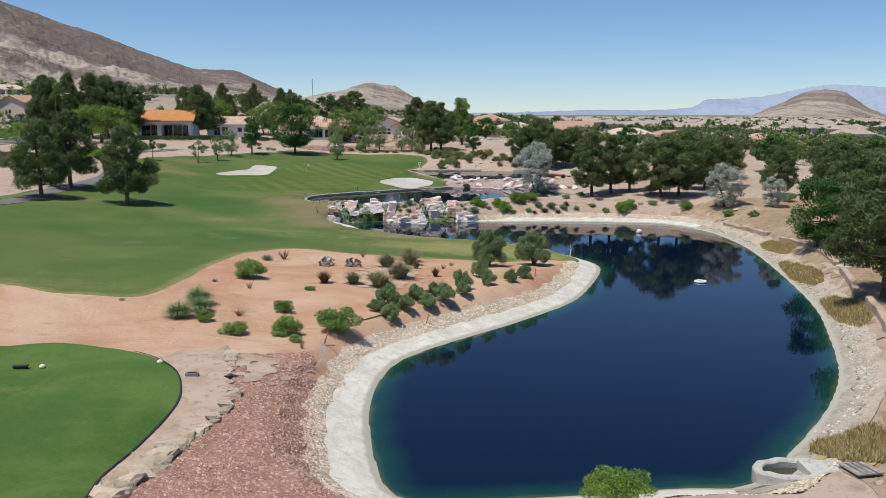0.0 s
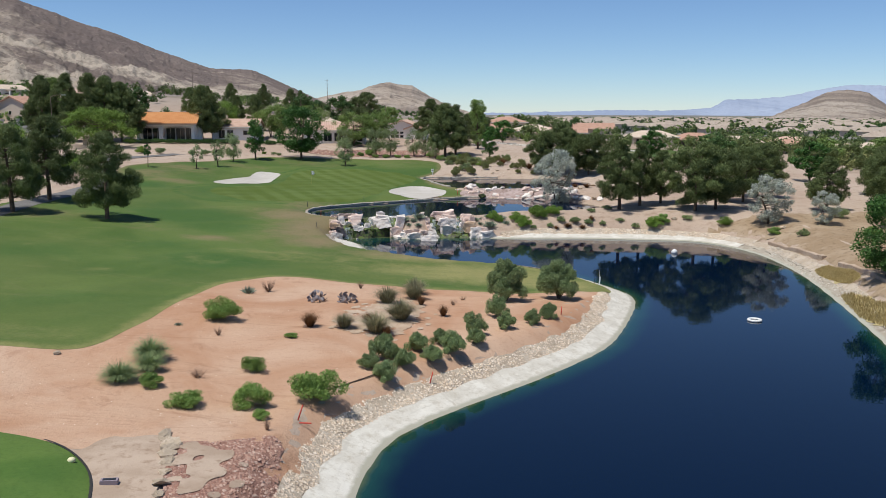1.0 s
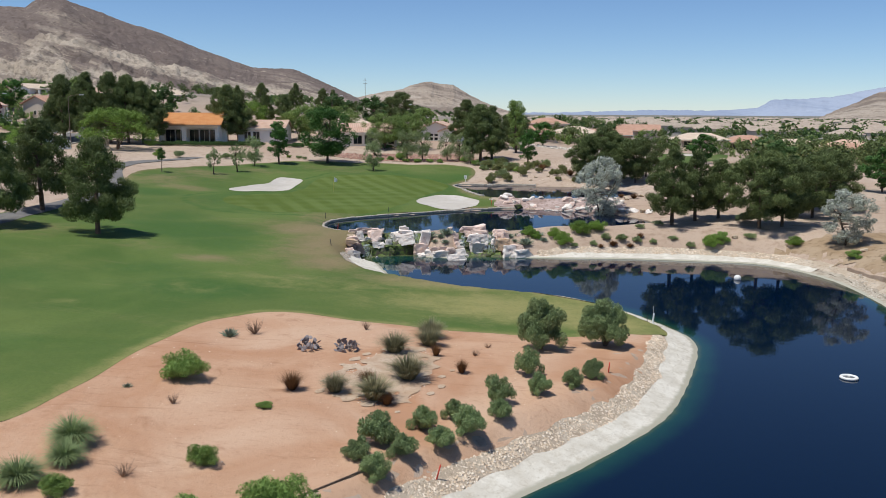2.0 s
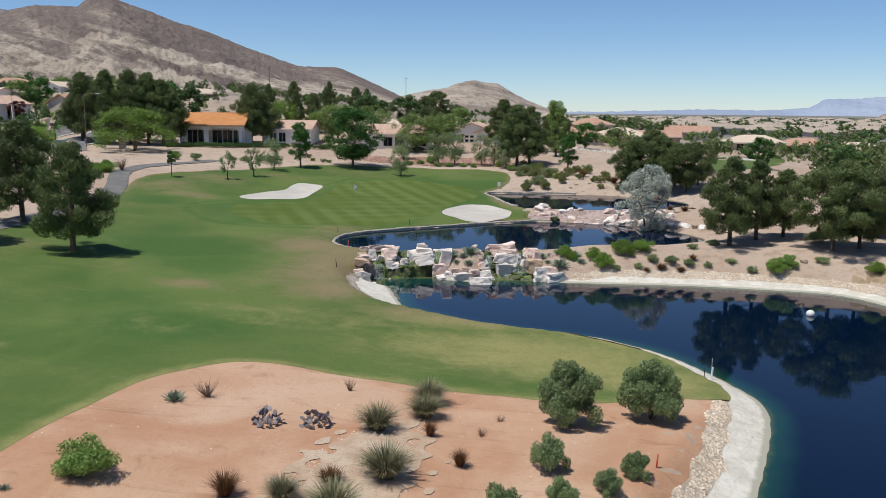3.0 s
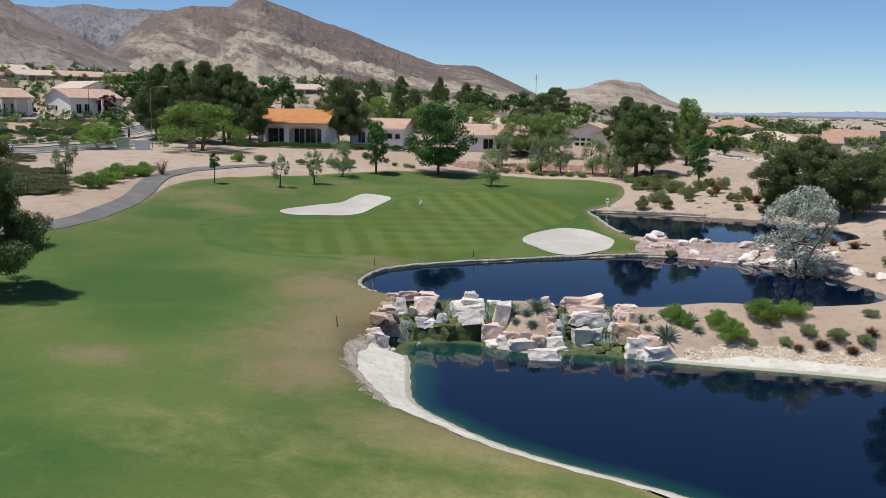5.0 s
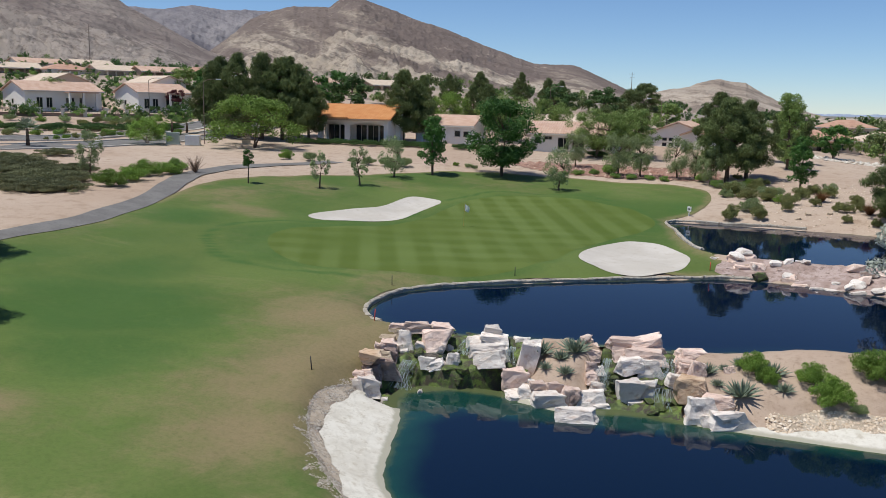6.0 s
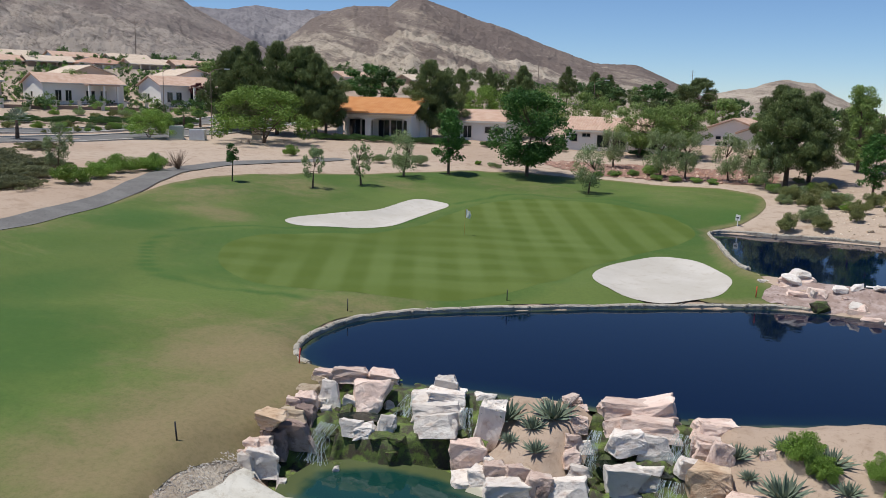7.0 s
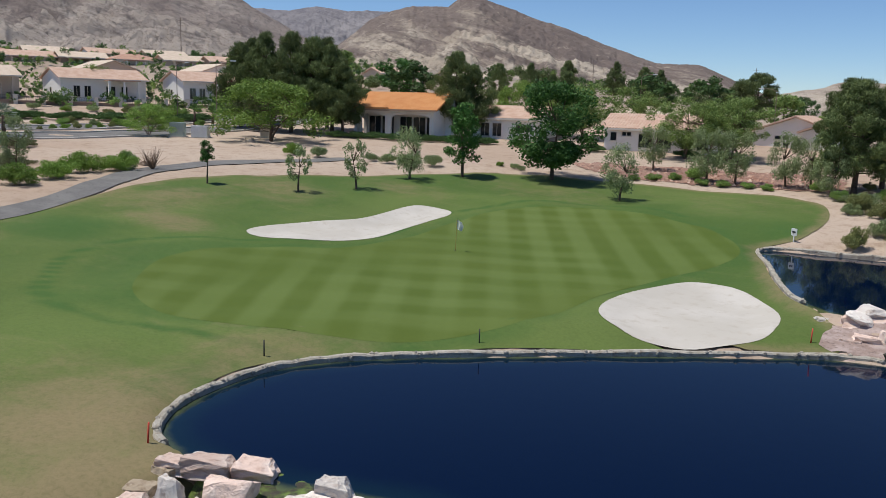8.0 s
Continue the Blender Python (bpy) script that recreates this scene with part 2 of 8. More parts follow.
def moss_height(x, y):
    x, y = np.asarray(x, float), np.asarray(y, float)
    front = np.interp(x, [-14.2, -13.2, -12.2, -10.2, -8.8, -7.6, -3.2, -2.4, -0.8, 1.4], [112.9, 113.6, 114.8, 115.0, 116.2, 117.0, 116.0, 115.4, 115.3, 115.0])
    u = y - front
    lip = smooth((1.15 - pond_up(x, y)) / 0.6)
    west = -0.25 + 1.2 * smooth((u + 0.15) / np.where(x < -12.6, 2.2, 0.45)) + 0.30 * smooth((u - 0.5) / 1.1)
    west = west + (2.0 - west) * lip
    east = -0.25 + 0.55 * smooth((u + 0.15) / 0.7) + 0.7 * smooth((u - 1.6) / 0.9)
    east = east + (2.0 - east) * lip
    z = np.where(x < -5, west, east)
    lump = 0.12 * np.sin(3.3 * x + 1.1 * np.sin(2.1 * y)) * np.cos(2.9 * y + np.sin(2.7 * x)) + 0.08 * np.sin(7.1 * x - 3.3 * y) * np.sin(6.1 * y + 2.2 * x)
    return np.where(z > 1.85, np.minimum(z + 0.2 * lump, 2.03), z + lump)


def land(x, y):
    """The height of the ground."""
    x, y = np.asarray(x, float), np.asarray(y, float)
    cx, cy = x + 10.0, y - 110.0
    r = np.hypot(cx * 1.0, cy * 0.75)
    k = smooth((r - 45) / 40)
    a, b = np.clip(x, -260, 260), np.clip(y, -40, 420)
    z = near_land(np.clip(x, -60, 60), np.clip(y, -20, 220)) * (1 - k) + far_land(a, b) * k
    # far beyond, the plain falls away to the east and climbs to the west
    rr = np.hypot(x, y - 80)
    east = x / (rr + 1)
    away = np.where(east > 0, -0.003, 0.05 * np.clip(-east * 1.5, 0, 1) ** 1.5 - 0.003) * np.clip(rr - 200, 0, 2500)
    f = smooth((rr - 250) / 250)
    z = z * (1 - f) + (4 + away) * f
    d = pond_low(x, y)
    w = beach_width(x, y)
    z = np.maximum(z, 2.45 - 0.35 * np.clip(line_distance(x, y, dam_line) - 1.2, 0, 900) - 50 * (d < 0.6))
    z = np.maximum(z, np.where((line_distance(x, y, wall_line) < 0.9) & (x > 0.9), 2.5, -99))
    shore = np.where(d < 0, np.maximum(0.22 * d - 0.02, -1.6), np.where(d < w, 0.28 * d, 0.28 * w + np.minimum((d - w) * 0.52, 0.9 + 0.05 * (d - w)) + np.clip(d - w - 1.1, 0, 90) * 0.27))
    z = np.minimum(z, shore)
    for pond, level in ((pond_up, WATER_UP), (pond_top, WATER_TOP)):
        d = pond(x, y)
        z = np.minimum(z, np.where(d < 0, level + np.maximum(0.5 * d, -1.2), level + 0.16 + 0.22 * d))
        z = np.where((d > 0) & (d < 2.5), np.maximum(z, level + 0.08 - 0.6 * np.maximum(0, d - 0.6)), z)
    z = np.where(np.minimum(wet_a(x, y), wet_b(x, y)) < 0.45, np.minimum(z, moss_height(x, y) - 0.4), z)
    for pit, depth in ((bunker_r, 0.22), (bunker_l, 0.22)):
        d = pit(x, y)
        z = z - depth * smooth(-d / 1.6) + 0.04 * np.exp(-((d - 0.5) / 0.7) ** 2)
    z = z + 0.25 * smooth(-tee_box(x, y) / 0.8)
    rough = 0.06 * np.sin(0.55 * x + 1.3 * np.sin(0.31 * y)) * np.cos(0.43 * y + np.sin(0.37 * x))
    return z + np.where(pond_low(x, y) > 4, rough * 1.5, 0)


# ---- end of the land ----

# materials of the ground
def island_material():
    """Reddish dirt: pale dusty sweeps, darker damp stains and long faint tracks."""
    n = Nodes("island_dirt")
    v = n.pos()
    col = n.mix(n.ramp(n.noise(v, 0.13, 6, 0.62, 0.5), 0.36, 0.64), (0.43, 0.238, 0.142), (0.52, 0.338, 0.228))
    col = n.mix(n.math("MULTIPLY", n.ramp(n.noise(v, 0.07, 4, 0.6, 1.0), 0.50, 0.68), 0.7), col, (0.56, 0.395, 0.285))
    track = n.add("ShaderNodeMapping")
    track.inputs["Rotation"].default_value = (0, 0, 0.35)
    track.inputs["Scale"].default_value = (0.16, 1.0, 1.0)
    n.link(v, track.inputs["Vector"])
    col = n.mix(n.math("MULTIPLY", n.ramp(n.noise(track.outputs[0], 0.5, 8, 0.72, 1.6), 0.56, 0.70), 0.55), col, (0.30, 0.155, 0.088))
    col = n.mix(n.math("MULTIPLY", n.ramp(n.noise(v, 0.5, 8, 0.74, 0.6), 0.54, 0.70), 0.55), col, (0.32, 0.165, 0.095))
    col = n.mix(n.math("MULTIPLY", n.ramp(n.noise(v, 4.0, 7, 0.75), 0.52, 0.72), 0.5), col, (0.33, 0.185, 0.115))
    n.bump(n.noise(v, 2.2, 8, 0.72), 0.7, 0.14)
    return n.done(col, 0.95, 0, 0.15)


M_island = island_material()


def desert_material():
    """Pinkish tan dirt, giving way to the grey and tan of yards and streets far out on the plain."""
    n = Nodes("desert_dirt")
    v = n.pos()
    col = n.mix(n.ramp(n.noise(v, 0.035, 5), 0.38, 0.62), (0.40, 0.30, 0.228), (0.455, 0.36, 0.285))
    col = n.mix(n.ramp(n.noise(v, 0.7, 7, 0.7), 0.48, 0.72), col, (0.31, 0.225, 0.165))
    col = n.mix(n.math("MULTIPLY", n.ramp(n.noise(v, 5.0, 5, 0.7), 0.55, 0.68), 0.6), col, (0.25, 0.18, 0.13))
    ln = n.add("ShaderNodeVectorMath", op="LENGTH")
    n.link(v, ln.inputs[0])
    town = n.mix(n.ramp(n.noise(v, 0.012, 5, 0.7), 0.4, 0.6), (0.165, 0.155, 0.14), (0.25, 0.23, 0.205))
    town = n.mix(n.ramp(n.noise(v, 0.05, 4, 0.7), 0.5, 0.62), town, (0.10, 0.125, 0.07))
    col = n.mix(n.ramp(ln.outputs["Value"], 250, 430), col, town)
    n.bump(n.noise(v, 5.0, 6, 0.7), 0.6, 0.09)
    return n.done(col, 0.95, 0, 0.15)


def shore_material(name, a, b, dark, lines, wet):
    """Dried silt: speckled, with ragged strand lines that follow the water's edge."""
    n = Nodes(name)
    v = n.pos()
    col = n.mix(n.ramp(n.noise(v, 0.55, 6, 0.65), 0.38, 0.62), a, b)
    col = n.mix(n.math("MULTIPLY", n.ramp(n.noise(v, 2.4, 7, 0.75), 0.48, 0.70), 0.8), col, dark)
    col = n.mix(n.math("MULTIPLY", n.ramp(n.noise(v, 9.0, 4, 0.7), 0.62, 0.70), 0.6), col, [k * 0.75 for k in dark])
    d = n.attr("worn")
    stain = n.ramp(n.noise(v, 0.7, 7, 0.7, 0.8), 0.52, 0.64)
    col = n.mix(n.math("MULTIPLY", stain, 0.28), col, [k * 0.85 for k in dark])
    crust = n.ramp(n.noise(v, 1.7, 7, 0.78, 0.4), 0.56, 0.66)
    col = n.mix(n.math("MULTIPLY", crust, 0.5), col, [min(1, k * 1.12) for k in b])
    wav = n.math("ADD", d, n.math("MULTIPLY", n.noise(v, 0.45, 5, 0.6), 1.6))
    saw = n.math("SINE", n.math("MULTIPLY", wav, 9.0))
    thin = n.math("MULTIPLY", n.ramp(saw, 0.80, 0.98), n.ramp(n.noise(v, 0.9, 4, 0.6), 0.42, 0.58))
    col = n.mix(n.math("MULTIPLY", thin, lines), col, [k * 0.45 for k in dark])
    damp = n.ramp(n.math("ADD", d, n.math("MULTIPLY", n.noise(v, 1.5, 4, 0.6), 0.4)), 0.25, 0.5)
    col = n.mix(damp, wet, col)
    n.bump(n.math("ADD", n.noise(v, 7.0, 7, 0.75), n.math("MULTIPLY", saw, 0.01)), 0.5, 0.04)
    return n.done(col, 0.95, 0, 0.15)


M_dirt = desert_material()
M_beach = shore_material("bleached_silt", (0.56, 0.525, 0.455), (0.66, 0.63, 0.56), (0.44, 0.39, 0.31), 0.12, (0.38, 0.36, 0.29))
M_silt = shore_material("grey_silt", (0.34, 0.295, 0.235), (0.43, 0.385, 0.315), (0.23, 0.185, 0.135), 0.9, (0.40, 0.385, 0.32))
M_dry_soil = earthy("dry_brown_soil", (0.30, 0.215, 0.135), (0.375, 0.285, 0.195), (0.20, 0.14, 0.085), 0.25, 1.6, 0.95, 0.7, 6.0, 0.08)
M_dust_pad = earthy("dusty_tan_pad", (0.38, 0.285, 0.21), (0.47, 0.365, 0.28), (0.31, 0.22, 0.155), 0.45, 2.4, 0.95, 0.6, 8.0, 0.05)
M_red_bank = earthy("red_rock_bank", (0.27, 0.155, 0.12), (0.36, 0.225, 0.175), (0.17, 0.095, 0.07), 0.5, 2.2, 0.95, 1.0, 3.0, 0.25)
M_rubble_bed = earthy("bank_earth", (0.46, 0.375, 0.285), (0.55, 0.47, 0.375), (0.33, 0.255, 0.185), 0.9, 4.0, 0.95, 0.9, 7.0, 0.12)
M_gravel_bed = earthy("red_gravel_bed", (0.30, 0.16, 0.12), (0.38, 0.22, 0.165), (0.20, 0.10, 0.075), 1.2, 7.0, 0.95, 0.8, 14.0, 0.08)
M_asphalt = earthy("worn_asphalt", (0.15, 0.143, 0.138), (0.185, 0.178, 0.17), (0.11, 0.105, 0.1), 0.5, 5.0, 0.9, 0.3, 40.0, 0.01)
M_sand = earthy("bunker_sand", (0.475, 0.44, 0.39), (0.525, 0.49, 0.445), (0.44, 0.395, 0.34), 0.25, 1.4, 0.95, 0.25, 2.0, 0.06)
M_concrete = earthy("pale_concrete", (0.44, 0.42, 0.38), (0.52, 0.50, 0.46), (0.30, 0.28, 0.24), 0.8, 5.0, 0.85, 0.3, 12.0, 0.03)


def grass_material(name, lush, mid, dry, patch=0.05, stripes=False):
    n = Nodes(name)
    v = n.pos()
    col = n.mix(n.ramp(n.noise(v, patch, 5, 0.62, 0.6), 0.36, 0.64), lush, mid)
    if not stripes:
        # broad pale sweeps and wispy dry streaks over the fairway
        sweep = n.ramp(n.noise(v, 0.03, 4, 0.6, 1.4), 0.46, 0.66)
        col = n.mix(n.math("MULTIPLY", sweep, 0.6), col, [min(1, k * 1.25) for k in mid])
        swath = n.add("ShaderNodeMapping")
        swath.inputs["Rotation"].default_value = (0, 0, 0.5)
        swath.inputs["Scale"].default_value = (0.35, 1.0, 1.0)
        n.link(v, swath.inputs["Vector"])
        wisp = n.ramp(n.noise(swath.outputs[0], 0.35, 9, 0.74, 1.0), 0.53, 0.75)
        col = n.mix(n.math("MULTIPLY", wisp, 0.55), col, dry)
        deep = n.ramp(n.math("ADD", n.attr("lush"), n.math("MULTIPLY", n.math("SUBTRACT", n.noise(v, 0.2, 7, 0.7, 0.5), 0.5), 0.8)), 0.25, 0.85)
        col = n.mix(n.math("MULTIPLY", deep, 0.8), col, (0.050, 0.112, 0.025))
    sep = n.add("ShaderNodeSeparateXYZ")
    n.link(v, sep.inputs[0])
    shore_arm = sep.outputs[1]
    worn = n.attr("worn")
    ragged = n.math("ADD", worn, n.math("MULTIPLY", n.math("SUBTRACT", n.noise(v, 0.45, 8, 0.72, 0.4), 0.5), 1.1))
    col = n.mix(n.math("MULTIPLY", n.ramp(ragged, 0.12, 0.95), n.ramp(worn, 0.02, 0.3)), col, (0.240, 0.195, 0.098) if stripes else n.mix(n.ramp(shore_arm, 90, 99), (0.275, 0.255, 0.100), (0.225, 0.178, 0.096)))
    if stripes:
        # mown both ways: broad soft light and dark bands, fainter here and there
        for ax, ay, wide, phase, share, fade in ((0.89, 0.45, 1.52, -1.26, 0.34, 0.06), (-0.45, 0.89, 1.82, 0.4, 0.22, 0.09)):
            u = n.math("ADD", n.math("MULTIPLY", sep.outputs[0], ax), n.math("MULTIPLY", sep.outputs[1], ay))
            w = n.math("SINE", n.math("ADD", n.math("MULTIPLY", u, math.pi / wide), phase))
            strong = n.math("MULTIPLY", n.ramp(n.noise(v, fade, 3, 0.5), 0.3, 0.65), share)
            col = n.mix(n.math("MULTIPLY", n.ramp(w, -0.7, 0.7), strong), col, (0.165, 0.220, 0.072))
    clump = n.noise(v, 1.3, 8, 0.75, 0.5)
    col = n.mix(n.math("MULTIPLY", n.ramp(clump, 0.50, 0.74), 0.16 if not stripes else 0.06), col, [min(1, k * 1.5) for k in mid])
    fine = n.noise(v, 5, 8, 0.8, 0.6)
    col = n.mix(n.math("MULTIPLY", n.ramp(fine, 0.40, 0.72), 0.34 if not stripes else 0.14), col, [k * 0.5 for k in lush])
    n.bump(n.noise(v, 9, 6, 0.75), 0.3, 0.05)
    return n.done(col, 0.85, 0, 0.15)


M_turf = grass_material("fairway_turf", (0.068, 0.120, 0.027), (0.104, 0.144, 0.038), (0.195, 0.190, 0.078))
M_green = grass_material("putting_turf", (0.078, 0.116, 0.019), (0.088, 0.124, 0.023), (0.10, 0.135, 0.03), 0.05, True)
M_tee = grass_material("tee_turf", (0.055, 0.118, 0.022), (0.100, 0.162, 0.036), (0.16, 0.20, 0.066), 0.16)


def part(name, data, material, parent=None, label=""):
    """Links a mesh (or a bmesh, or (verts, faces)) as one object under a thing or part."""
    if isinstance(data, tuple):
        me = bpy.data.meshes.new(name)
        vs, fs = data
        vs = vs.tolist() if isinstance(vs, np.ndarray) else [tuple(v) for v in vs]
        fs = fs.tolist() if isinstance(fs, np.ndarray) else [tuple(f) for f in fs]
        me.from_pydata(vs, [], fs)
    elif isinstance(data, bmesh.types.BMesh):
        me = bpy.data.meshes.new(name)
        data.to_mesh(me)
        data.free()
    else:
        me = data
    if material is not None and not me.materials:
        me.materials.append(material)
    ob = new(name, me)
    if parent is not None:
        ob.parent = parent
    if label:
        ob["label"] = label
    return ob


def shade(ob):
    ob.data.polygons.foreach_set("use_smooth", [True] * len(ob.data.polygons))
    return ob


def drape(name, signed, box, step, lift, material, label, category, level=None, worn=None, lush=None, height=None, kind="structure", smoothed=True):
    """A sheet over the land (or level at a height), cut clean along signed = 0."""
    x0, y0, x1, y1 = box
    xs, ys = np.arange(x0, x1 + step, step), np.arange(y0, y1 + step, step)
    gx, gy = np.meshgrid(xs, ys, indexing="ij")
    s = signed(gx, gy)
    verts, index, faces = [], {}, []

    def corner(i, j):
        if (i, j) not in index:
            index[i, j] = len(verts)
            verts.append((xs[i], ys[j]))
        return index[i, j]

    def cut(i, j, k, l):
        key = (min((i, j), (k, l)), max((i, j), (k, l)))
        if key not in index:
            a, b = s[key[0]], s[key[1]]
            t = a / (a - b)
            (p, q), (m, o) = key
            index[key] = len(verts)
            verts.append((xs[p] + t * (xs[m] - xs[p]), ys[q] + t * (ys[o] - ys[q])))
        return index[key]

    neg = s < 0
    some = neg[:-1, :-1] | neg[1:, :-1] | neg[1:, 1:] | neg[:-1, 1:]
    for i, j in zip(*np.nonzero(some)):
        ring = [(i, j), (i + 1, j), (i + 1, j + 1), (i, j + 1)]
        face = []
        for a, b in zip(ring, ring[1:] + ring[:1]):
            if neg[a]:
                face.append(corner(*a))
            if neg[a] != neg[b]:
                face.append(cut(*a, *b))
        if len(face) >= 3:
            faces.append(face)
    v = np.array(verts)
    z = height(v[:, 0], v[:, 1]) if height else land(v[:, 0], v[:, 1]) + lift if level is None else np.full(len(v), level)
    ob = part(name, (np.column_stack([v, z]), faces), material)
    tagged(ob, label, category, kind=kind)
    for key, f in (("worn", worn), ("lush", lush)):
        if f is not None:
            at = ob.data.attributes.new(key, "FLOAT", "POINT")
            at.data.foreach_set("value", np.asarray(f(v[:, 0], v[:, 1]), dtype=np.float32))
    if smoothed:
        shade(ob)
    return ob


def spots(*items):
    def f(x, y):
        out = np.zeros(len(x))
        for px, py, rx, ry, k in items:
            out = np.maximum(out, k * np.exp(-((x - px) / rx) ** 2 - ((y - py) / ry) ** 2))
        return out
    return f


# the outlines of the sheets that lie on the ground
def on_turf(x, y):
    s = turf(x, y)
    for other in (bunker_r, bunker_l, tee_box):
        s = np.maximum(s, -other(x, y))
    return np.maximum(s, 0.05 - putting(x, y) - 0.6)


def on_beach(x, y):
    d = pond_low(x, y)
    dry = np.minimum(wet_a(x, y), wet_b(x, y))
    return np.maximum(np.maximum(-d - 0.9, d - beach_width(x, y)), 0.1 - dry)


def on_bank(x, y):
    d, w = pond_low(x, y), beach_width(x, y)
    s = np.maximum(np.maximum(w - d, d - w - np.where(x < 16, 1.05, 1.0)), 0.15 - turf(x, y))
    return np.maximum(s, np.where((y > 112) & (x < 5.5), 1.0, -9.0))


gravel = outline([(-10.8, 43.2), (-9, 44.1), (-7.1, 45.3), (-6.3, 40.8), (-5.5, 35.5), (-4.4, 30), (-3.3, 26), (-6, 20), (-11, 21), (-10.6, 27), (-9.6, 31), (-9.4, 34), (-9.4, 37), (-10.3, 41)], 6)
pale_patch = outline([(-10.2, 43), (-8.9, 43.2), (-8.1, 42), (-8.3, 39.6), (-9.2, 39.2), (-9.9, 41)], 6)
pale_pad = outline([(-6.8, 63), (-4, 61.5), (-2.4, 64), (-2.2, 68.5), (-3.2, 72), (-5, 71), (-6.6, 67)], 6)


def on_cart(x, y):
    return line_distance(x, y, cart_line) - 1.35


def covered(x, y):
    """How far the bare ground sinks beneath the sheets that cover it."""
    s = np.minimum.reduce([f(x, y) for f in (turf, tee_box, on_beach, on_bank, on_cart, gravel, bunker_r, bunker_l)])
    return 0.16 * smooth(-s / 0.8)


def axis(lo, hi, step, far_lo, far_hi, grow):
    mid = list(np.arange(lo, hi + step / 2, step))
    a, d = [], step
    v = lo
    while v > far_lo:
        d *= grow
        v -= d
        a.append(v)
    b, d, v = [], step, hi
    while v < far_hi:
        d *= grow
        v += d
        b.append(v)
    return np.array(a[::-1] + mid + b)


def sheet(xs, ys, z):
    n, m = len(xs), len(ys)
    gx, gy = np.meshgrid(xs, ys, indexing="ij")
    v = np.column_stack([gx.ravel(), gy.ravel(), z.ravel()])
    i = np.arange(n * m).reshape(n, m)
    f = np.stack([i[:-1, :-1], i[1:, :-1], i[1:, 1:], i[:-1, 1:]], -1).reshape(-1, 4)
    return v, f


gxs, gys = axis(-62, 48, 0.7, -4300, 4300, 1.16), axis(18, 200, 0.7, -2500, 4600, 1.16)
GX, GY = np.meshgrid(gxs, gys, indexing="ij")
ground = shade(part("ground", sheet(gxs, gys, land(GX, GY) - covered(GX, GY)), M_dirt))
tagged(ground, "pinkish tan bare desert dirt with patches of darker soil", "ground", kind="structure")

turf_worn = spots((-16, 112, 5.5, 13, 1.0), (-14.5, 102, 5, 5, 0.85), (-20, 128, 5, 7, 0.55), (2, 87, 12, 7, 0.8), (-3, 96, 9, 4, 0.85), (9, 83, 6, 5, 0.8), (-14, 92, 9, 5, 0.45), (-46, 160, 6, 6, 0.5), (-47, 104, 9, 6, 0.5),
                  (-30, 58, 14, 2.2, 0.45), (-50, 128, 5, 12, 0.45), (-12, 185, 16, 6, 0.3), (-22, 85, 7, 4, 0.3), (-24, 120, 7, 5, 0.4), (-32, 100, 8, 4, 0.3), (-10, 92, 8, 2.5, 0.45), (6, 84, 6, 4, 0.5), (-36, 88, 5, 8, 0.25), (-20, 104, 3, 6, 0.5), (-49, 150, 5, 9, 0.55), (-44, 158, 5, 6, 0.4), (-40, 170, 7, 5, 0.45), (-28, 178, 8, 4, 0.35), (-38, 136, 6, 5, 0.2), (-12, 180, 6, 5, 0.3),
                  (-20.3, 118.6, 5, 6, 0.9), (-24.6, 97.8, 3.5, 2.5, 0.7), (-19, 92.3, 4, 2, 0.5), (-43.5, 144, 5, 3, 0.65), (-47.6, 161, 6, 5, 0.55), (-50.8, 148, 4, 4, 0.5), (-27.8, 77.4, 2.2, 1.6, 0.35), (-30, 180, 12, 5, 0.4))
turf_lush = spots((-31.7, 112, 9, 8, 1.0), (-26, 105.8, 6, 5, 0.8), (-21, 85.5, 7, 5, 0.95), (-27.6, 90.6, 6, 5, 0.7), (-46, 137, 5, 5, 0.9), (-32.3, 128.5, 6, 4, 0.6), (-36, 119.6, 6, 7, 0.7), (-25, 67, 5, 4, 0.6), (-44, 119, 5, 6, 0.6),
                  (-18, 89.5, 5, 3, 0.6), (-35, 84, 8, 8, 0.6), (-12, 84, 5, 3, 0.4), (-5, 174, 5, 6, 0.6), (-20.5, 122.5, 1.6, 5, 0.9), (-15, 132.5, 5, 1.6, 0.7))
def near_green(x, y):
    """Longer, darker grass round the green, with a darker line where the fairway cut ends."""
    d = putting(x, y)
    edge = 2.2 + 2.8 * smooth((-x - 29) / 7) * smooth((146 - y) / 8) + 0.5 * np.sin(x * 0.5 + 1) * np.cos(y * 0.37)
    return np.maximum(0.55 * smooth((edge - d) / 2.0), 0.95 * np.exp(-((d - edge) / 0.45) ** 2) * (x < -14))


drape("fairway", on_turf, (-64, 50, 16, 192), 0.7, 0.03, M_turf, "mown green fairway turf with dry brown worn patches", "fairway", worn=lambda x, y: np.maximum(turf_worn(x, y), 0.62 * smooth((turf(x, y) + 1.5) / 1.3) * ((y < 100) | (y > 140))), lush=lambda x, y: np.maximum(turf_lush(x, y), near_green(x, y)))
drape("putting_green", putting, (-42.3, 123.5, -2, 177), 0.7, 0.036, M_green, "closely mown putting green with crossing light stripes", "putting green", worn=spots((0, 0, 1, 1, 0)))
drape("dirt_island", lambda x, y: np.maximum.reduce([-turf(x, y), beach_width(x, y) + 0.5 - pond_low(x, y), y - 86, 42.5 - y + 0.25 * np.sin(x), -tee_box(x, y) - 0.1]), (-70, 40, 16, 88), 0.6, 0.02, M_island, "reddish orange bare dirt island with faint tracks", "dirt")
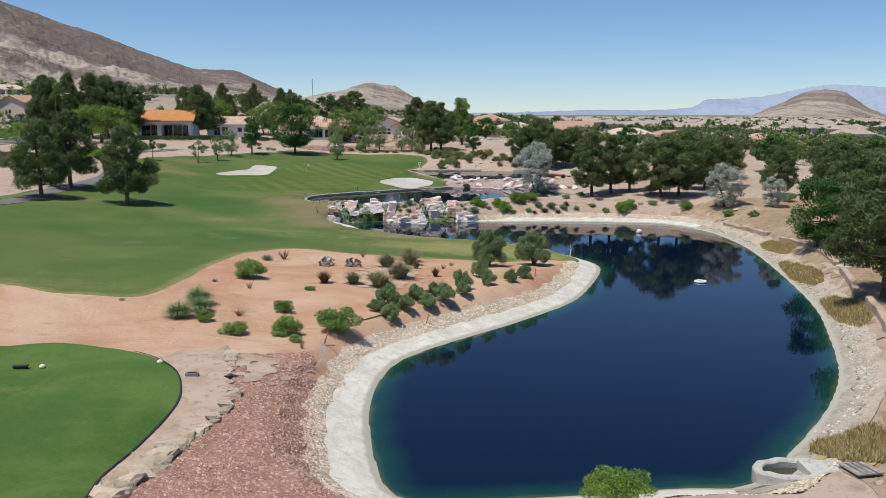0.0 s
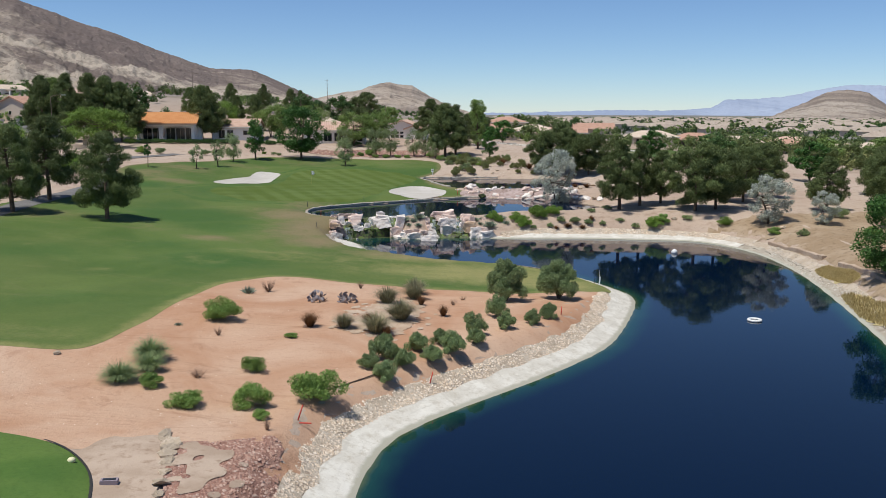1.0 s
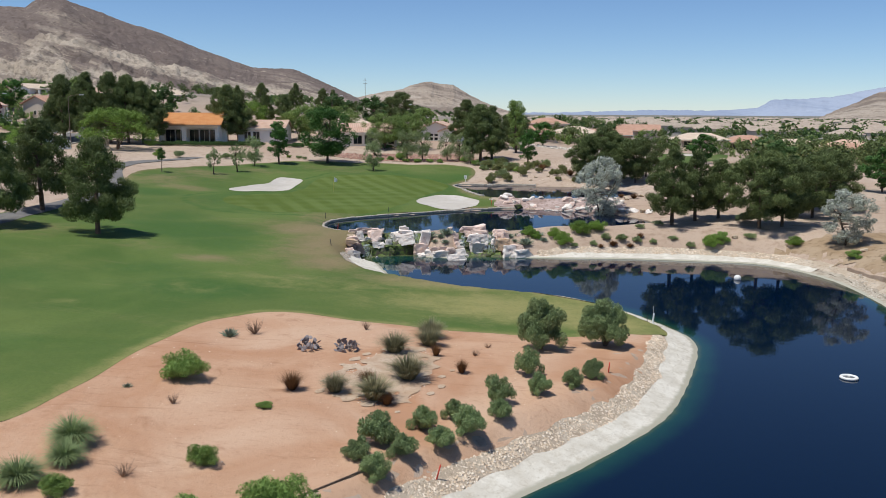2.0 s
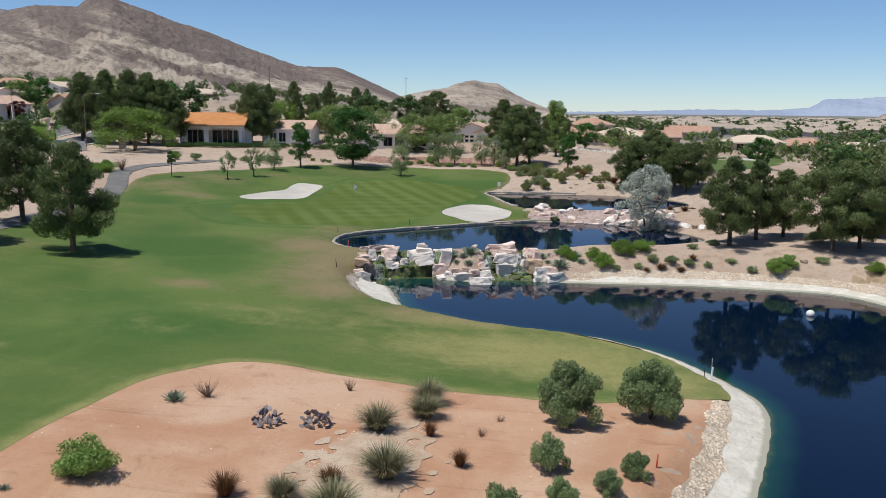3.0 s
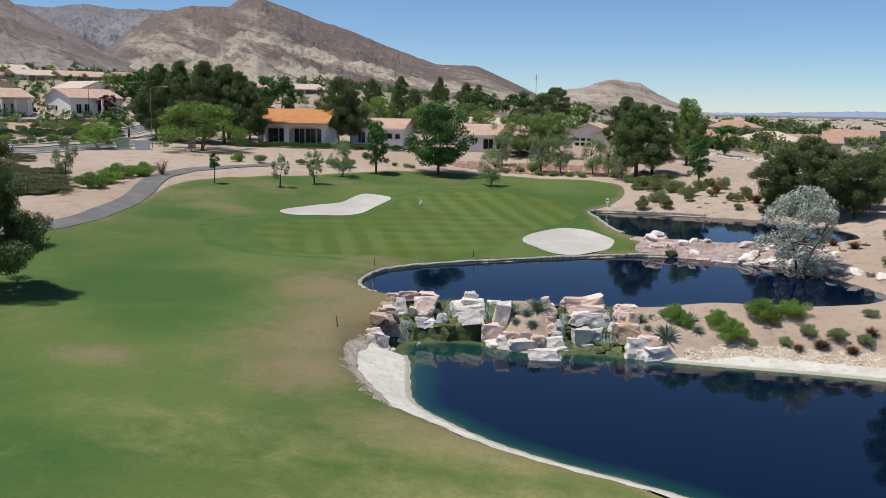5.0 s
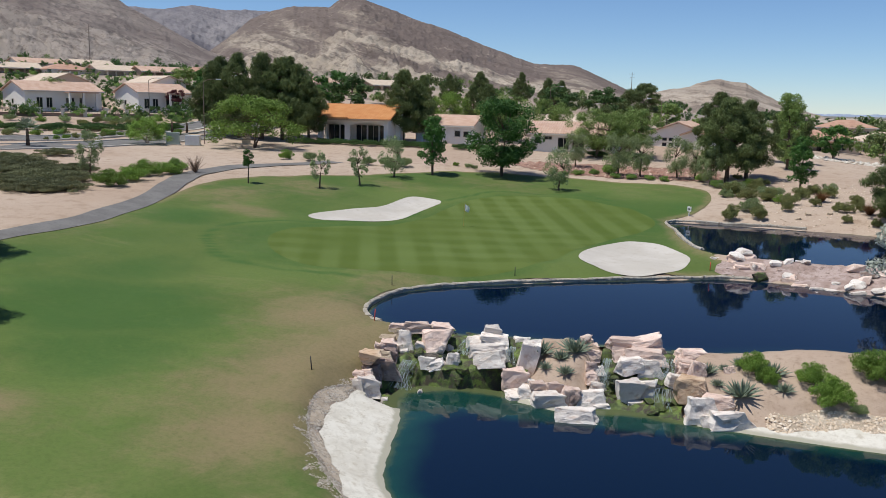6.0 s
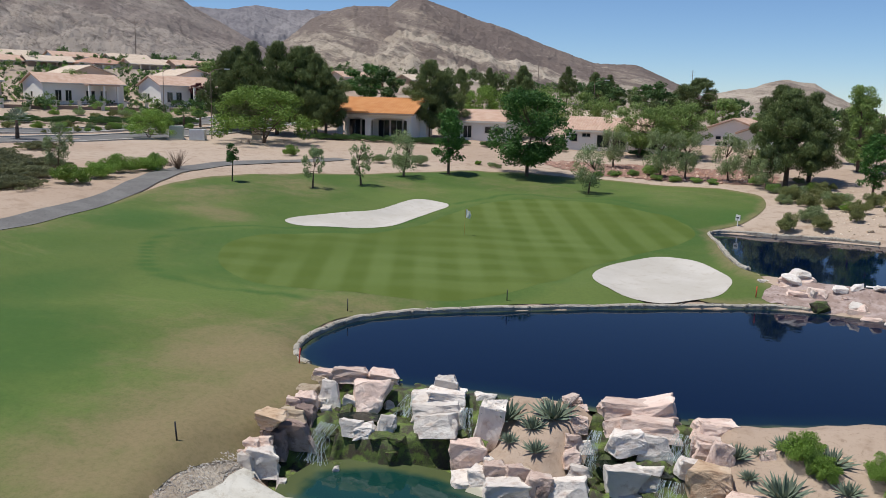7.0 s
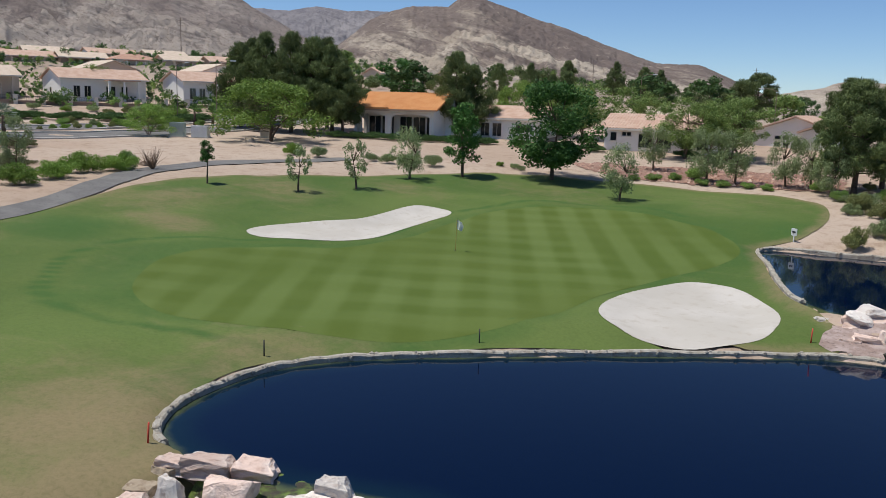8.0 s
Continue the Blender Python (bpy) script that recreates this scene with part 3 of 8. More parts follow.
drape("tee", tee_box, (-42, 10, -8, 46), 0.6, 0.06, M_tee, "smooth bright green raised tee lawn with a crisp edge", "tee", worn=spots((-18, 36, 3, 2.5, 0.3), (-25, 33, 3, 3, 0.3)), lush=spots((-16, 31, 3, 5, 0.8), (-14, 38, 2, 4, 0.5), (-22, 38, 4, 3, 0.5)))
for pit, box, text in ((bunker_r, (-13, 135, 2, 154), "oval bunker of pale raked sand beside the pond"), (bunker_l, (-42, 142, -26, 166), "long curved bunker of pale sand beside the green")):
    drape("sand_bunker", pit, box, 0.5, 0.05, M_sand, text, "bunker")
def east_side(x, y):
    return np.minimum(17 + 0.12 * (y - 80) - x, 106 + 0.2 * x - y)


strand = lambda x, y: pond_low(x, y)
drape("shore", lambda x, y: np.maximum(on_beach(x, y), -np.maximum(east_side(x, y), y - 108 - 0.2 * (x - 30))), (-18, 26, 40, 122), 0.6, 0.05, M_beach, "bleached chalky white silt shore round the pond", "shore", worn=strand)
drape("gravel_shore", lambda x, y: np.maximum(on_beach(x, y), np.maximum(east_side(x, y), y - 108 - 0.2 * (x - 30))), (8, 26, 42, 122), 0.6, 0.05, M_silt, "grey brown gravelly shore with dry wash lines", "shore", worn=strand)
drape("bank", on_bank, (-18, 26, 42, 122), 0.6, 0.04, M_rubble_bed, "stony brown earth bank above the shore", "bank")
def ragged(signed, k=0.3):
    return lambda x, y: signed(x, y) + k * np.sin(3.1 * x + 1.7 * y) * np.cos(2.3 * y - 1.4 * x) + 0.5 * k * np.sin(6.3 * x - 2.9 * y)


drape("gravel_bed", ragged(gravel, 0.15), (-14, 18, -2, 48), 0.25, 0.03, M_gravel_bed, "bed of crushed reddish brown gravel", "gravel")
tee_pad = outline([(-13.6, 43.4), (-12.9, 43.6), (-11.2, 44.0), (-10.6, 41.8), (-9.8, 38.4), (-9.3, 35.8), (-9.3, 33.5), (-9.7, 32.0), (-10.2, 30.6), (-10.4, 29), (-10.7, 27.4), (-10.9, 24), (-14, 22), (-15, 30), (-15, 38)], 6)
drape("dust_pad", lambda x, y: np.maximum(ragged(tee_pad, 0.14)(x, y), 0.04 - tee_box(x, y)), (-17, 20, -7, 46), 0.15, 0.045, M_dust_pad, "dusty tan strip of packed earth beside the tee", "dirt")
drape("tee_edging", lambda x, y: np.maximum(np.abs(tee_box(x, y) - 0.02) - 0.045, np.maximum(-x - 16.5, y - 42.9)), (-18, 20, -10, 46), 0.08, 0.10, plain("dark_edging", (0.03, 0.027, 0.024), 0.8), "thin dark edging strip round the tee lawn", "edging")
drape("dry_soil", ragged(lambda x, y: np.maximum.reduce([beach_width(x, y) + 1.25 - pond_low(x, y), 0.3 - on_bank(x, y), 15.5 + 0.03 * (y - 30) - x, y - 112 - 0.1 * x]), 0.6), (12, 20, 90, 124), 0.8, 0.03, M_dry_soil, "dry brown soil under the trees on the east bank", "soil")
dry_patches = [outline(p, 5) for p in ([(32.2, 81.5), (32.6, 77.7), (31.6, 71.5), (30.6, 70.2), (30.3, 73), (31.2, 77.5)], [(29.3, 65.4), (29.9, 62.4), (28.4, 56.8), (27.2, 55.2), (27.3, 58), (28.2, 62)],
                                       [(16.0, 35.4), (17.0, 36.3), (18.7, 35.6), (18.2, 33.8), (16.5, 31.9), (15.7, 33.3)], [(34.4, 92), (34.9, 88), (34.2, 84), (33.5, 86), (33.8, 90)])]
M_dry_grass = earthy("dry_yellow_grass", (0.42, 0.34, 0.15), (0.50, 0.42, 0.22), (0.32, 0.245, 0.12), 0.8, 4.0, 0.95, 0.8, 12.0, 0.08)
for patch in dry_patches:
    x0, y0 = patch.ring.min(0) - 1
    x1, y1 = patch.ring.max(0) + 1
    drape("dry_grass_patch", ragged(patch, 0.3), (float(x0), float(y0), float(x1), float(y1)), 0.25, 0.09, M_dry_grass, "patch of yellow dried grass on the bank", "grass")
red_band = outline([(-34, 199), (-31, 196.3), (-26, 194), (-20, 193), (-12, 194.3), (-5, 195.5), (-4, 200), (-6, 205.5), (-14, 205), (-24, 203.6), (-32, 201.5)], 5)
drape("red_bank", ragged(red_band, 0.8), (-44, 190, 16, 220), 0.7, 0.06, M_red_bank, "reddish brown rocky bank behind the green", "bank")
drape("pale_gravel_patch", ragged(pale_patch, 0.7), (-11, 38, -6, 45), 0.12, 0.06, M_dust_pad, "worn patch of pale gravel", "gravel")
drape("pale_gravel_pad", ragged(pale_pad, 0.9), (-9, 60, -1, 74), 0.2, 0.05, earthy("cream_gravel", (0.44, 0.315, 0.22), (0.51, 0.40, 0.30), (0.36, 0.25, 0.17), 0.7, 6.0, 0.95, 0.7, 16.0, 0.05), "pad of pale gravel under the grass tufts", "gravel")
drape("cart_path", on_cart, (-64, 64, -40, 182), 0.6, 0.07, M_asphalt, "curving grey asphalt cart path beside the fairway", "path")


far_lawn = outline([(34, 197), (33, 212), (40, 244), (46, 262), (56, 276), (66, 280), (60, 254), (52, 233), (43, 212)], 5)
far_pit = outline([(48, 259), (49, 265), (54, 268), (56, 263), (53, 258)], 5)
drape("far_fairway", lambda x, y: np.maximum(far_lawn(x, y), -far_pit(x, y)), (30, 194, 70, 284), 1.5, 0.06, M_turf, "mown green lawn of the neighbouring hole", "fairway", worn=spots((50, 250, 5, 5, 0.2)), lush=spots((45, 230, 12, 30, 0.5)))
drape("sand_bunker", far_pit, (46, 256, 58, 270), 0.8, 0.08, M_sand, "pale sand bunker on the neighbouring hole", "bunker")


# ---- water ----
def water_material(name, teal, deep, gloss):
    n = Nodes(name)
    v = n.pos()
    s = n.attr("worn")
    ragged = n.math("ADD", s, n.math("MULTIPLY", n.math("SUBTRACT", n.noise(v, 0.5, 5, 0.6), 0.5), 0.9))
    col = n.mix(n.ramp(ragged, 0.1, 1.9), teal, deep)
    col = n.mix(n.ramp(ragged, -0.1, 0.5), (0.085, 0.105, 0.045), col)
    n.bump(n.noise(v, 1.6, 3, 0.5), 0.05, 0.05)
    n.b.inputs["IOR"].default_value = 1.33
    return n.done(col, 0.03, 0, gloss)


M_water = water_material("dyed_water", (0.008, 0.046, 0.036), (0.0006, 0.0062, 0.0215), 0.42)
M_water2 = water_material("pond_water", (0.003, 0.014, 0.026), (0.0004, 0.0046, 0.0215), 0.18)
murky = spots((-9, 113, 4.5, 2.6, 2.4), (-1, 113.8, 3.5, 1.6, 1.6), (-8.5, 108, 2, 4, 0.5))
for pond, level, box, m, text in ((pond_low, WATER_LOW, (-13, 27, 38, 118), M_water, "still dark blue pond with a teal green rim"),
                                  (pond_up, WATER_UP, (-22, 115, 23, 145), M_water2, "still dark blue upper pond above the waterfall"),
                                  (pond_top, WATER_TOP, (-9, 142, 25, 168), M_water2, "small dark blue pond behind a boulder weir")):
    drape("pond", lambda x, y, pond=pond, level=level: pond(x, y) - (0.7 if level == WATER_LOW else 0.3), box, 0.7, 0, m, text, "pond", level=level, worn=lambda x, y, pond=pond: np.maximum(-pond(x, y) - murky(x, y), np.minimum(-pond(x, y), 0.55)))


# ---- mountains and the far plain ----
def rock_slope(name, a, b, dark, scale, cap=0.5, detail=1.0):
    """Bare desert rock: tan slopes, dark tilted beds of rock, a dark cap along the crest, scrub."""
    n = Nodes(name)
    v = n.pos()
    col = n.mix(n.ramp(n.noise(v, scale, 6, 0.62, 0.5), 0.36, 0.64), a, b)

    def along(x, y, z):
        d = n.add("ShaderNodeVectorMath", op="DOT_PRODUCT")
        d.inputs[1].default_value = (x, y, z)
        n.link(v, d.inputs[0])
        return d.outputs["Value"]

    comb = n.add("ShaderNodeCombineXYZ")
    n.link(along(0.14, 0.06, 0), comb.inputs[0])
    n.link(along(-0.06, 0.14, 0), comb.inputs[1])
    n.link(along(0.30, 0.14, 0.95), comb.inputs[2])
    beds = comb.outputs[0]
    wide = n.noise(beds, scale * 3.5, 6, 0.6, 0.6)
    fine = n.noise(beds, scale * 14, 7, 0.75, 0.4)
    rock = n.ramp(n.math("ADD", wide, n.math("MULTIPLY", fine, 0.35)), 0.66, 0.80)
    col = n.mix(n.math("MULTIPLY", rock, 0.85), col, dark)
    crest = n.ramp(n.math("ADD", n.attr("worn"), n.math("MULTIPLY", n.math("SUBTRACT", wide, 0.5), 1.5)), 0.54, 0.90)
    col = n.mix(n.math("MULTIPLY", crest, cap), col, dark)
    thin = n.ramp(fine, 0.50, 0.60)
    col = n.mix(n.math("MULTIPLY", thin, 0.6 * detail), col, [k * 0.8 for k in dark])
    pale = n.ramp(n.noise(v, scale * 9, 7, 0.75, 0.8), 0.56, 0.68)
    col = n.mix(n.math("MULTIPLY", pale, 0.35 * detail), col, [min(1, k * 1.3) for k in b])
    scrub = n.ramp(n.noise(v, scale * 26, 6, 0.8), 0.53, 0.62)
    col = n.mix(n.math("MULTIPLY", scrub, 0.5 * detail), col, [k * 0.55 for k in dark])
    n.bump(n.math("ADD", n.noise(v, scale * 10, 9, 0.75, 0.2), n.math("MULTIPLY", fine, 0.8)), 0.9 * detail, 16.0)
    return n.done(col, 1.0, 0, 0.05)


def mountain(name, crest, foot, ridge, eye, material, label, gully=0.10, base=10.0, cols=460, rows=100, seed=3.0):
    """A range whose crest runs through (azimuth, elevation) pairs, seen from eye, with gullied flanks."""
    az = np.array([c[0] for c in crest], float)
    el = np.array([c[1] for c in crest], float)
    a = np.linspace(az[0], az[-1], cols)
    top = np.interp(a, az, el)
    k = np.ones(3) / 3
    top = np.convolve(np.pad(top, 1, mode="edge"), k, "valid")
    verts, along = [], []
    for i in range(cols):
        ca, sn = math.cos(radians(a[i])), math.sin(radians(a[i]))
        wob = noise.fractal((a[i] * 0.35, seed, 0.0), 0.9, 2.0, 5) * 0.10
        wob += noise.fractal((a[i] * 2.6, seed, 3.0), 0.8, 2.0, 4) * 0.045
        peak = eye[2] + ridge * math.tan(radians(top[i] + wob * 0.8))
        for j in range(rows):
            s = j / (rows - 8)
            r = foot + (ridge - foot) * s
            x, y = eye[0] + r * sn, eye[1] + r * ca
            along.append(min(1.0, s))
            if s <= 1:
                low = base + (peak - base) * (0.55 * s + 0.45 * s ** 2.2)
                p = (x * 0.0075, y * 0.0075, seed)
                g = noise.ridged_multi_fractal(p, 0.85, 2.2, 7, 1.0, 2.2) - 1.15
                f = noise.fractal((x * 0.016, y * 0.016, seed + 4), 0.7, 2.0, 5)
                z = low + (peak - base) * (gully * g + 0.09 * f) * min(1.0, 4 * s) * (1 - s) ** 0.55
                bed = z + 0.32 * x + 0.15 * y
                z += 0.02 * (peak - base) * (abs(math.sin(bed / 34.0 + 1.5 * f)) - 0.5) * min(1.0, 4 * s) * (1 - s) ** 0.4
                z = min(z, eye[2] + (peak - eye[2]) * r / ridge)
            else:
                z = peak - (s - 1) * ridge * 0.25
            verts.append((x, y, z))
    v = np.array(verts)
    i = np.arange(cols * rows).reshape(cols, rows)
    f = np.stack([i[:-1, :-1], i[:-1, 1:], i[1:, 1:], i[1:, :-1]], -1).reshape(-1, 4)
    ob = shade(part(name, (v, f[:, ::-1]), material))
    ob.data.attributes.new("worn", "FLOAT", "POINT").data.foreach_set("value", np.asarray(along, dtype=np.float32))
    return tagged(ob, label, "mountain", kind="structure")


M_rock_near = rock_slope("tan_mountain", (0.50, 0.42, 0.335), (0.60, 0.515, 0.42), (0.215, 0.172, 0.155), 0.0035, 0.92)
M_rock_dark = rock_slope("grey_mountain", (0.43, 0.365, 0.32), (0.51, 0.44, 0.385), (0.24, 0.198, 0.185), 0.004, 0.65)
M_rock_pale = rock_slope("pale_hill", (0.45, 0.375, 0.305), (0.52, 0.445, 0.37), (0.27, 0.22, 0.185), 0.004, 0.35, 0.9)
# Far mesa: the blue of distance haze is put into the base colour.
M_rock_far = rock_slope("blue_hazed_range", (0.30, 0.35, 0.45), (0.345, 0.395, 0.49), (0.26, 0.31, 0.41), 0.0012, 0.3, 0.25)
# Back ridge: its grey has distance haze mixed into the rock colour.
M_rock_mid = rock_slope("hazed_grey_range", (0.25, 0.235, 0.245), (0.31, 0.29, 0.295), (0.17, 0.16, 0.18), 0.003, 0.3, 0.7)
mountain("main_mountain", [(-38.5, 1.62), (-37, 2.84), (-35.6, 3.86), (-34.3, 4.97), (-33, 5.49), (-31.6, 5.86), (-29.4, 5.88), (-28.7, 6.39), (-27.5, 6.5), (-25.7, 5.92), (-23.7, 5.24), (-22, 4.71), (-19.4, 3.73),
                           (-17.6, 3.09), (-16.3, 2.7), (-13.7, 2.61), (-12.2, 1.97), (-10.2, 1.08), (-9, 0.48), (-7.5, -0.11)], 1350, 2500, (5, 70, 15), M_rock_near,
         "gullied tan desert mountain with dark rock bands", seed=2.0)
mountain("west_mountain", [(-80, 5.73), (-66, 7.73), (-56, 8.23), (-49, 7.45), (-44.2, 6.53), (-42.5, 5.86), (-41.9, 5.47), (-39.5, 4.2), (-37.5, 3.13), (-35.5, 2.26), (-33, 1.29)], 1100, 2000, (5, 90, 15), M_rock_dark,
         "grey brown desert mountain shoulder", gully=0.13, seed=7.0)
mountain("back_ridge", [(-50, 4.84), (-46, 5.2), (-41.4, 5.43), (-39.6, 5.35), (-38, 5.67), (-36, 5.5), (-34.8, 5.57), (-31, 5.31), (-27, 4.56)], 2700, 3600, (5, 90, 15), M_rock_mid, "hazy grey far ridge", base=60, seed=11.0)
mountain("north_hill", [(-12, -0.13), (-9.6, 0.78), (-8, 1.09), (-6.5, 1.39), (-5.5, 1.71), (-4.7, 1.82), (-4.1, 1.66), (-3.2, 1.62), (-2, 0.95), (-0.7, 0.35), (0.6, -0.1), (2, -0.5)], 2500, 3300, (3, 40, 16), M_rock_pale,
         "pale bare desert hill on the horizon", base=0, seed=5.0)
mountain("east_hill", [(14.5, -1.94), (17.2, -1.56), (18.2, -1.07), (19.3, -0.27), (20.9, 0.41), (22.4, 1.15), (23.4, 1.31), (24.6, 1.1), (25.9, 0.17), (27.5, -0.45), (31, -1.09), (36, -2.15)], 1700, 2400, (1, 10, 15), M_rock_pale,
         "pale tan desert hill standing alone", base=-4, seed=9.0)
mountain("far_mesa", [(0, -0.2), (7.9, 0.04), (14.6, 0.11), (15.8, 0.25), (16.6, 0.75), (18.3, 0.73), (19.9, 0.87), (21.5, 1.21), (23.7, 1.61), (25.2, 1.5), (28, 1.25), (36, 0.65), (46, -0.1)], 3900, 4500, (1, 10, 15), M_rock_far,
         "flat topped far range with blue haze put into its colour", gully=0.06, base=-45, seed=13.0)


# ---- plants ----
def leaf_material(name, a, b, through=0.27):
    n = Nodes(name)
    geo = n.add("ShaderNodeNewGeometry")
    col = n.mix(geo.outputs["Random Per Island"], a, b)
    info = n.add("ShaderNodeObjectInfo")
    hs = n.add("ShaderNodeHueSaturation")
    n.link(n.math("ADD", n.math("MULTIPLY", info.outputs["Random"], 0.36), 0.84), hs.inputs["Value"])
    n.link(col, hs.inputs["Color"])
    col = hs.outputs[0]
    n.link(col, n.b.inputs["Base Color"])
    n.b.inputs["Roughness"].default_value = 0.6
    n.b.inputs["Specular IOR Level"].default_value = 0.25
    tr = n.add("ShaderNodeBsdfTranslucent")
    n.link(col, tr.inputs["Color"])
    mx = n.add("ShaderNodeMixShader")
    mx.inputs[0].default_value = through
    n.link(n.b.outputs[0], mx.inputs[1])
    n.link(tr.outputs[0], mx.inputs[2])
    n.link(mx.outputs[0], n.out.inputs["Surface"])
    return n.m


LEAF = {
    "pine": leaf_material("pine_needles", (0.082, 0.118, 0.040), (0.165, 0.205, 0.072)),
    "dark": leaf_material("dark_leaves", (0.036, 0.100, 0.022), (0.090, 0.200, 0.042)),
    "lime": leaf_material("lime_leaves", (0.135, 0.235, 0.038), (0.23, 0.34, 0.07)),
    "fresh": leaf_material("fresh_leaves", (0.135, 0.215, 0.055), (0.24, 0.325, 0.095)),
    "grey": leaf_material("grey_green_leaves", (0.19, 0.25, 0.105), (0.32, 0.385, 0.185)),
    "silver": leaf_material("silver_leaves", (0.36, 0.39, 0.32), (0.54, 0.57, 0.49), 0.2),
    "sage": leaf_material("sage_leaves", (0.18, 0.25, 0.105), (0.30, 0.375, 0.175)),
    "bush": leaf_material("bush_leaves", (0.155, 0.265, 0.062), (0.27, 0.385, 0.105)),
    "olive": leaf_material("olive_leaves", (0.153, 0.18, 0.0614), (0.276, 0.286, 0.113)),
    "straw": leaf_material("dry_grass", (0.40, 0.31, 0.13), (0.55, 0.45, 0.23)),
    "brown": leaf_material("brown_grass", (0.13, 0.065, 0.03), (0.22, 0.115, 0.05)),
    "tuft": leaf_material("tuft_blades", (0.16, 0.16, 0.085), (0.36, 0.33, 0.20)),
    "agave": leaf_material("agave_blades", (0.125, 0.165, 0.112), (0.224, 0.271, 0.198), 0.05),
    "pear": leaf_material("cactus_pads", (0.17, 0.14, 0.15), (0.27, 0.24, 0.24), 0.05),
    "twig": leaf_material("dry_twigs", (0.22, 0.14, 0.095), (0.34, 0.24, 0.17), 0.0),
    "plum": leaf_material("plum_leaves", (0.0775, 0.0217, 0.0279), (0.155, 0.0465, 0.0496)),
    "juniper": leaf_material("juniper_leaves", (0.135, 0.145, 0.070), (0.23, 0.235, 0.12)),
    "hedge": leaf_material("hedge_leaves", (0.045, 0.0982, 0.0286), (0.102, 0.174, 0.0532)),
}
M_bark = earthy("bark", (0.115, 0.08, 0.058), (0.165, 0.12, 0.088), (0.06, 0.042, 0.032), 2.0, 9.0, 0.95, 0.9, 16, 0.03, local=True)


def tube(verts, faces, path, radii, sides=7):
    """A tapering tube along a path."""
    base = len(verts)
    for i, (p, r) in enumerate(zip(path, radii)):
        d = Vector(path[min(i + 1, len(path) - 1)]) - Vector(path[max(i - 1, 0)])
        q = d.to_track_quat("Z", "Y")
        for k in range(sides):
            a = 2 * math.pi * k / sides
            verts.append(Vector(p) + q @ Vector((r * math.cos(a), r * math.sin(a), 0)))
    for i in range(len(path) - 1):
        for k in range(sides):
            a, b = base + i * sides + k, base + i * sides + (k + 1) % sides
            faces.append((a, b, b + sides, a + sides))
    faces.append(tuple(base + (len(path) - 1) * sides + k for k in range(sides)))
    faces.append(tuple(base + k for k in range(sides))[::-1])


def leaf_cloud(rng, centres, radii, count, length, width, out=0.6, lift=0.0, squash=0.8, sharp=False):
    """Many small diamond leaves (or sharp, three-cornered ones) round clump centres, facing outwards as leaves do."""
    c, r = np.asarray(centres, float), np.asarray(radii, float)
    pick = rng.choice(len(c), count, p=r ** 2 / (r ** 2).sum())
    u = rng.normal(size=(count, 3))
    u /= np.linalg.norm(u, axis=1)[:, None]
    p = c[pick] + u * (r[pick] * (0.35 + 0.65 * rng.random(count) ** 0.6))[:, None] * (1, 1, squash)
    n = u * out + rng.normal(size=(count, 3)) * 0.55
    n[:, 2] += 0.25 * out
    n /= np.linalg.norm(n, axis=1)[:, None]
    a = np.cross(n, rng.normal(size=(count, 3))) + u * 0.3
    a[:, 2] += lift
    a /= np.linalg.norm(a, axis=1)[:, None]
    b = np.cross(n, a)
    b /= np.linalg.norm(b, axis=1)[:, None] + 1e-9
    k = (0.65 + 0.7 * rng.random(count))[:, None]
    a, b = a * length * 0.5 * k, b * width * 0.5 * k
    if sharp:
        return np.stack([p - a + b, p + a, p - a - b], 1).reshape(-1, 3), np.arange(count * 3).reshape(-1, 3)
    v = np.stack([p - a, p + b, p + a, p - b], 1).reshape(-1, 3)
    return v, np.arange(count * 4).reshape(-1, 4)


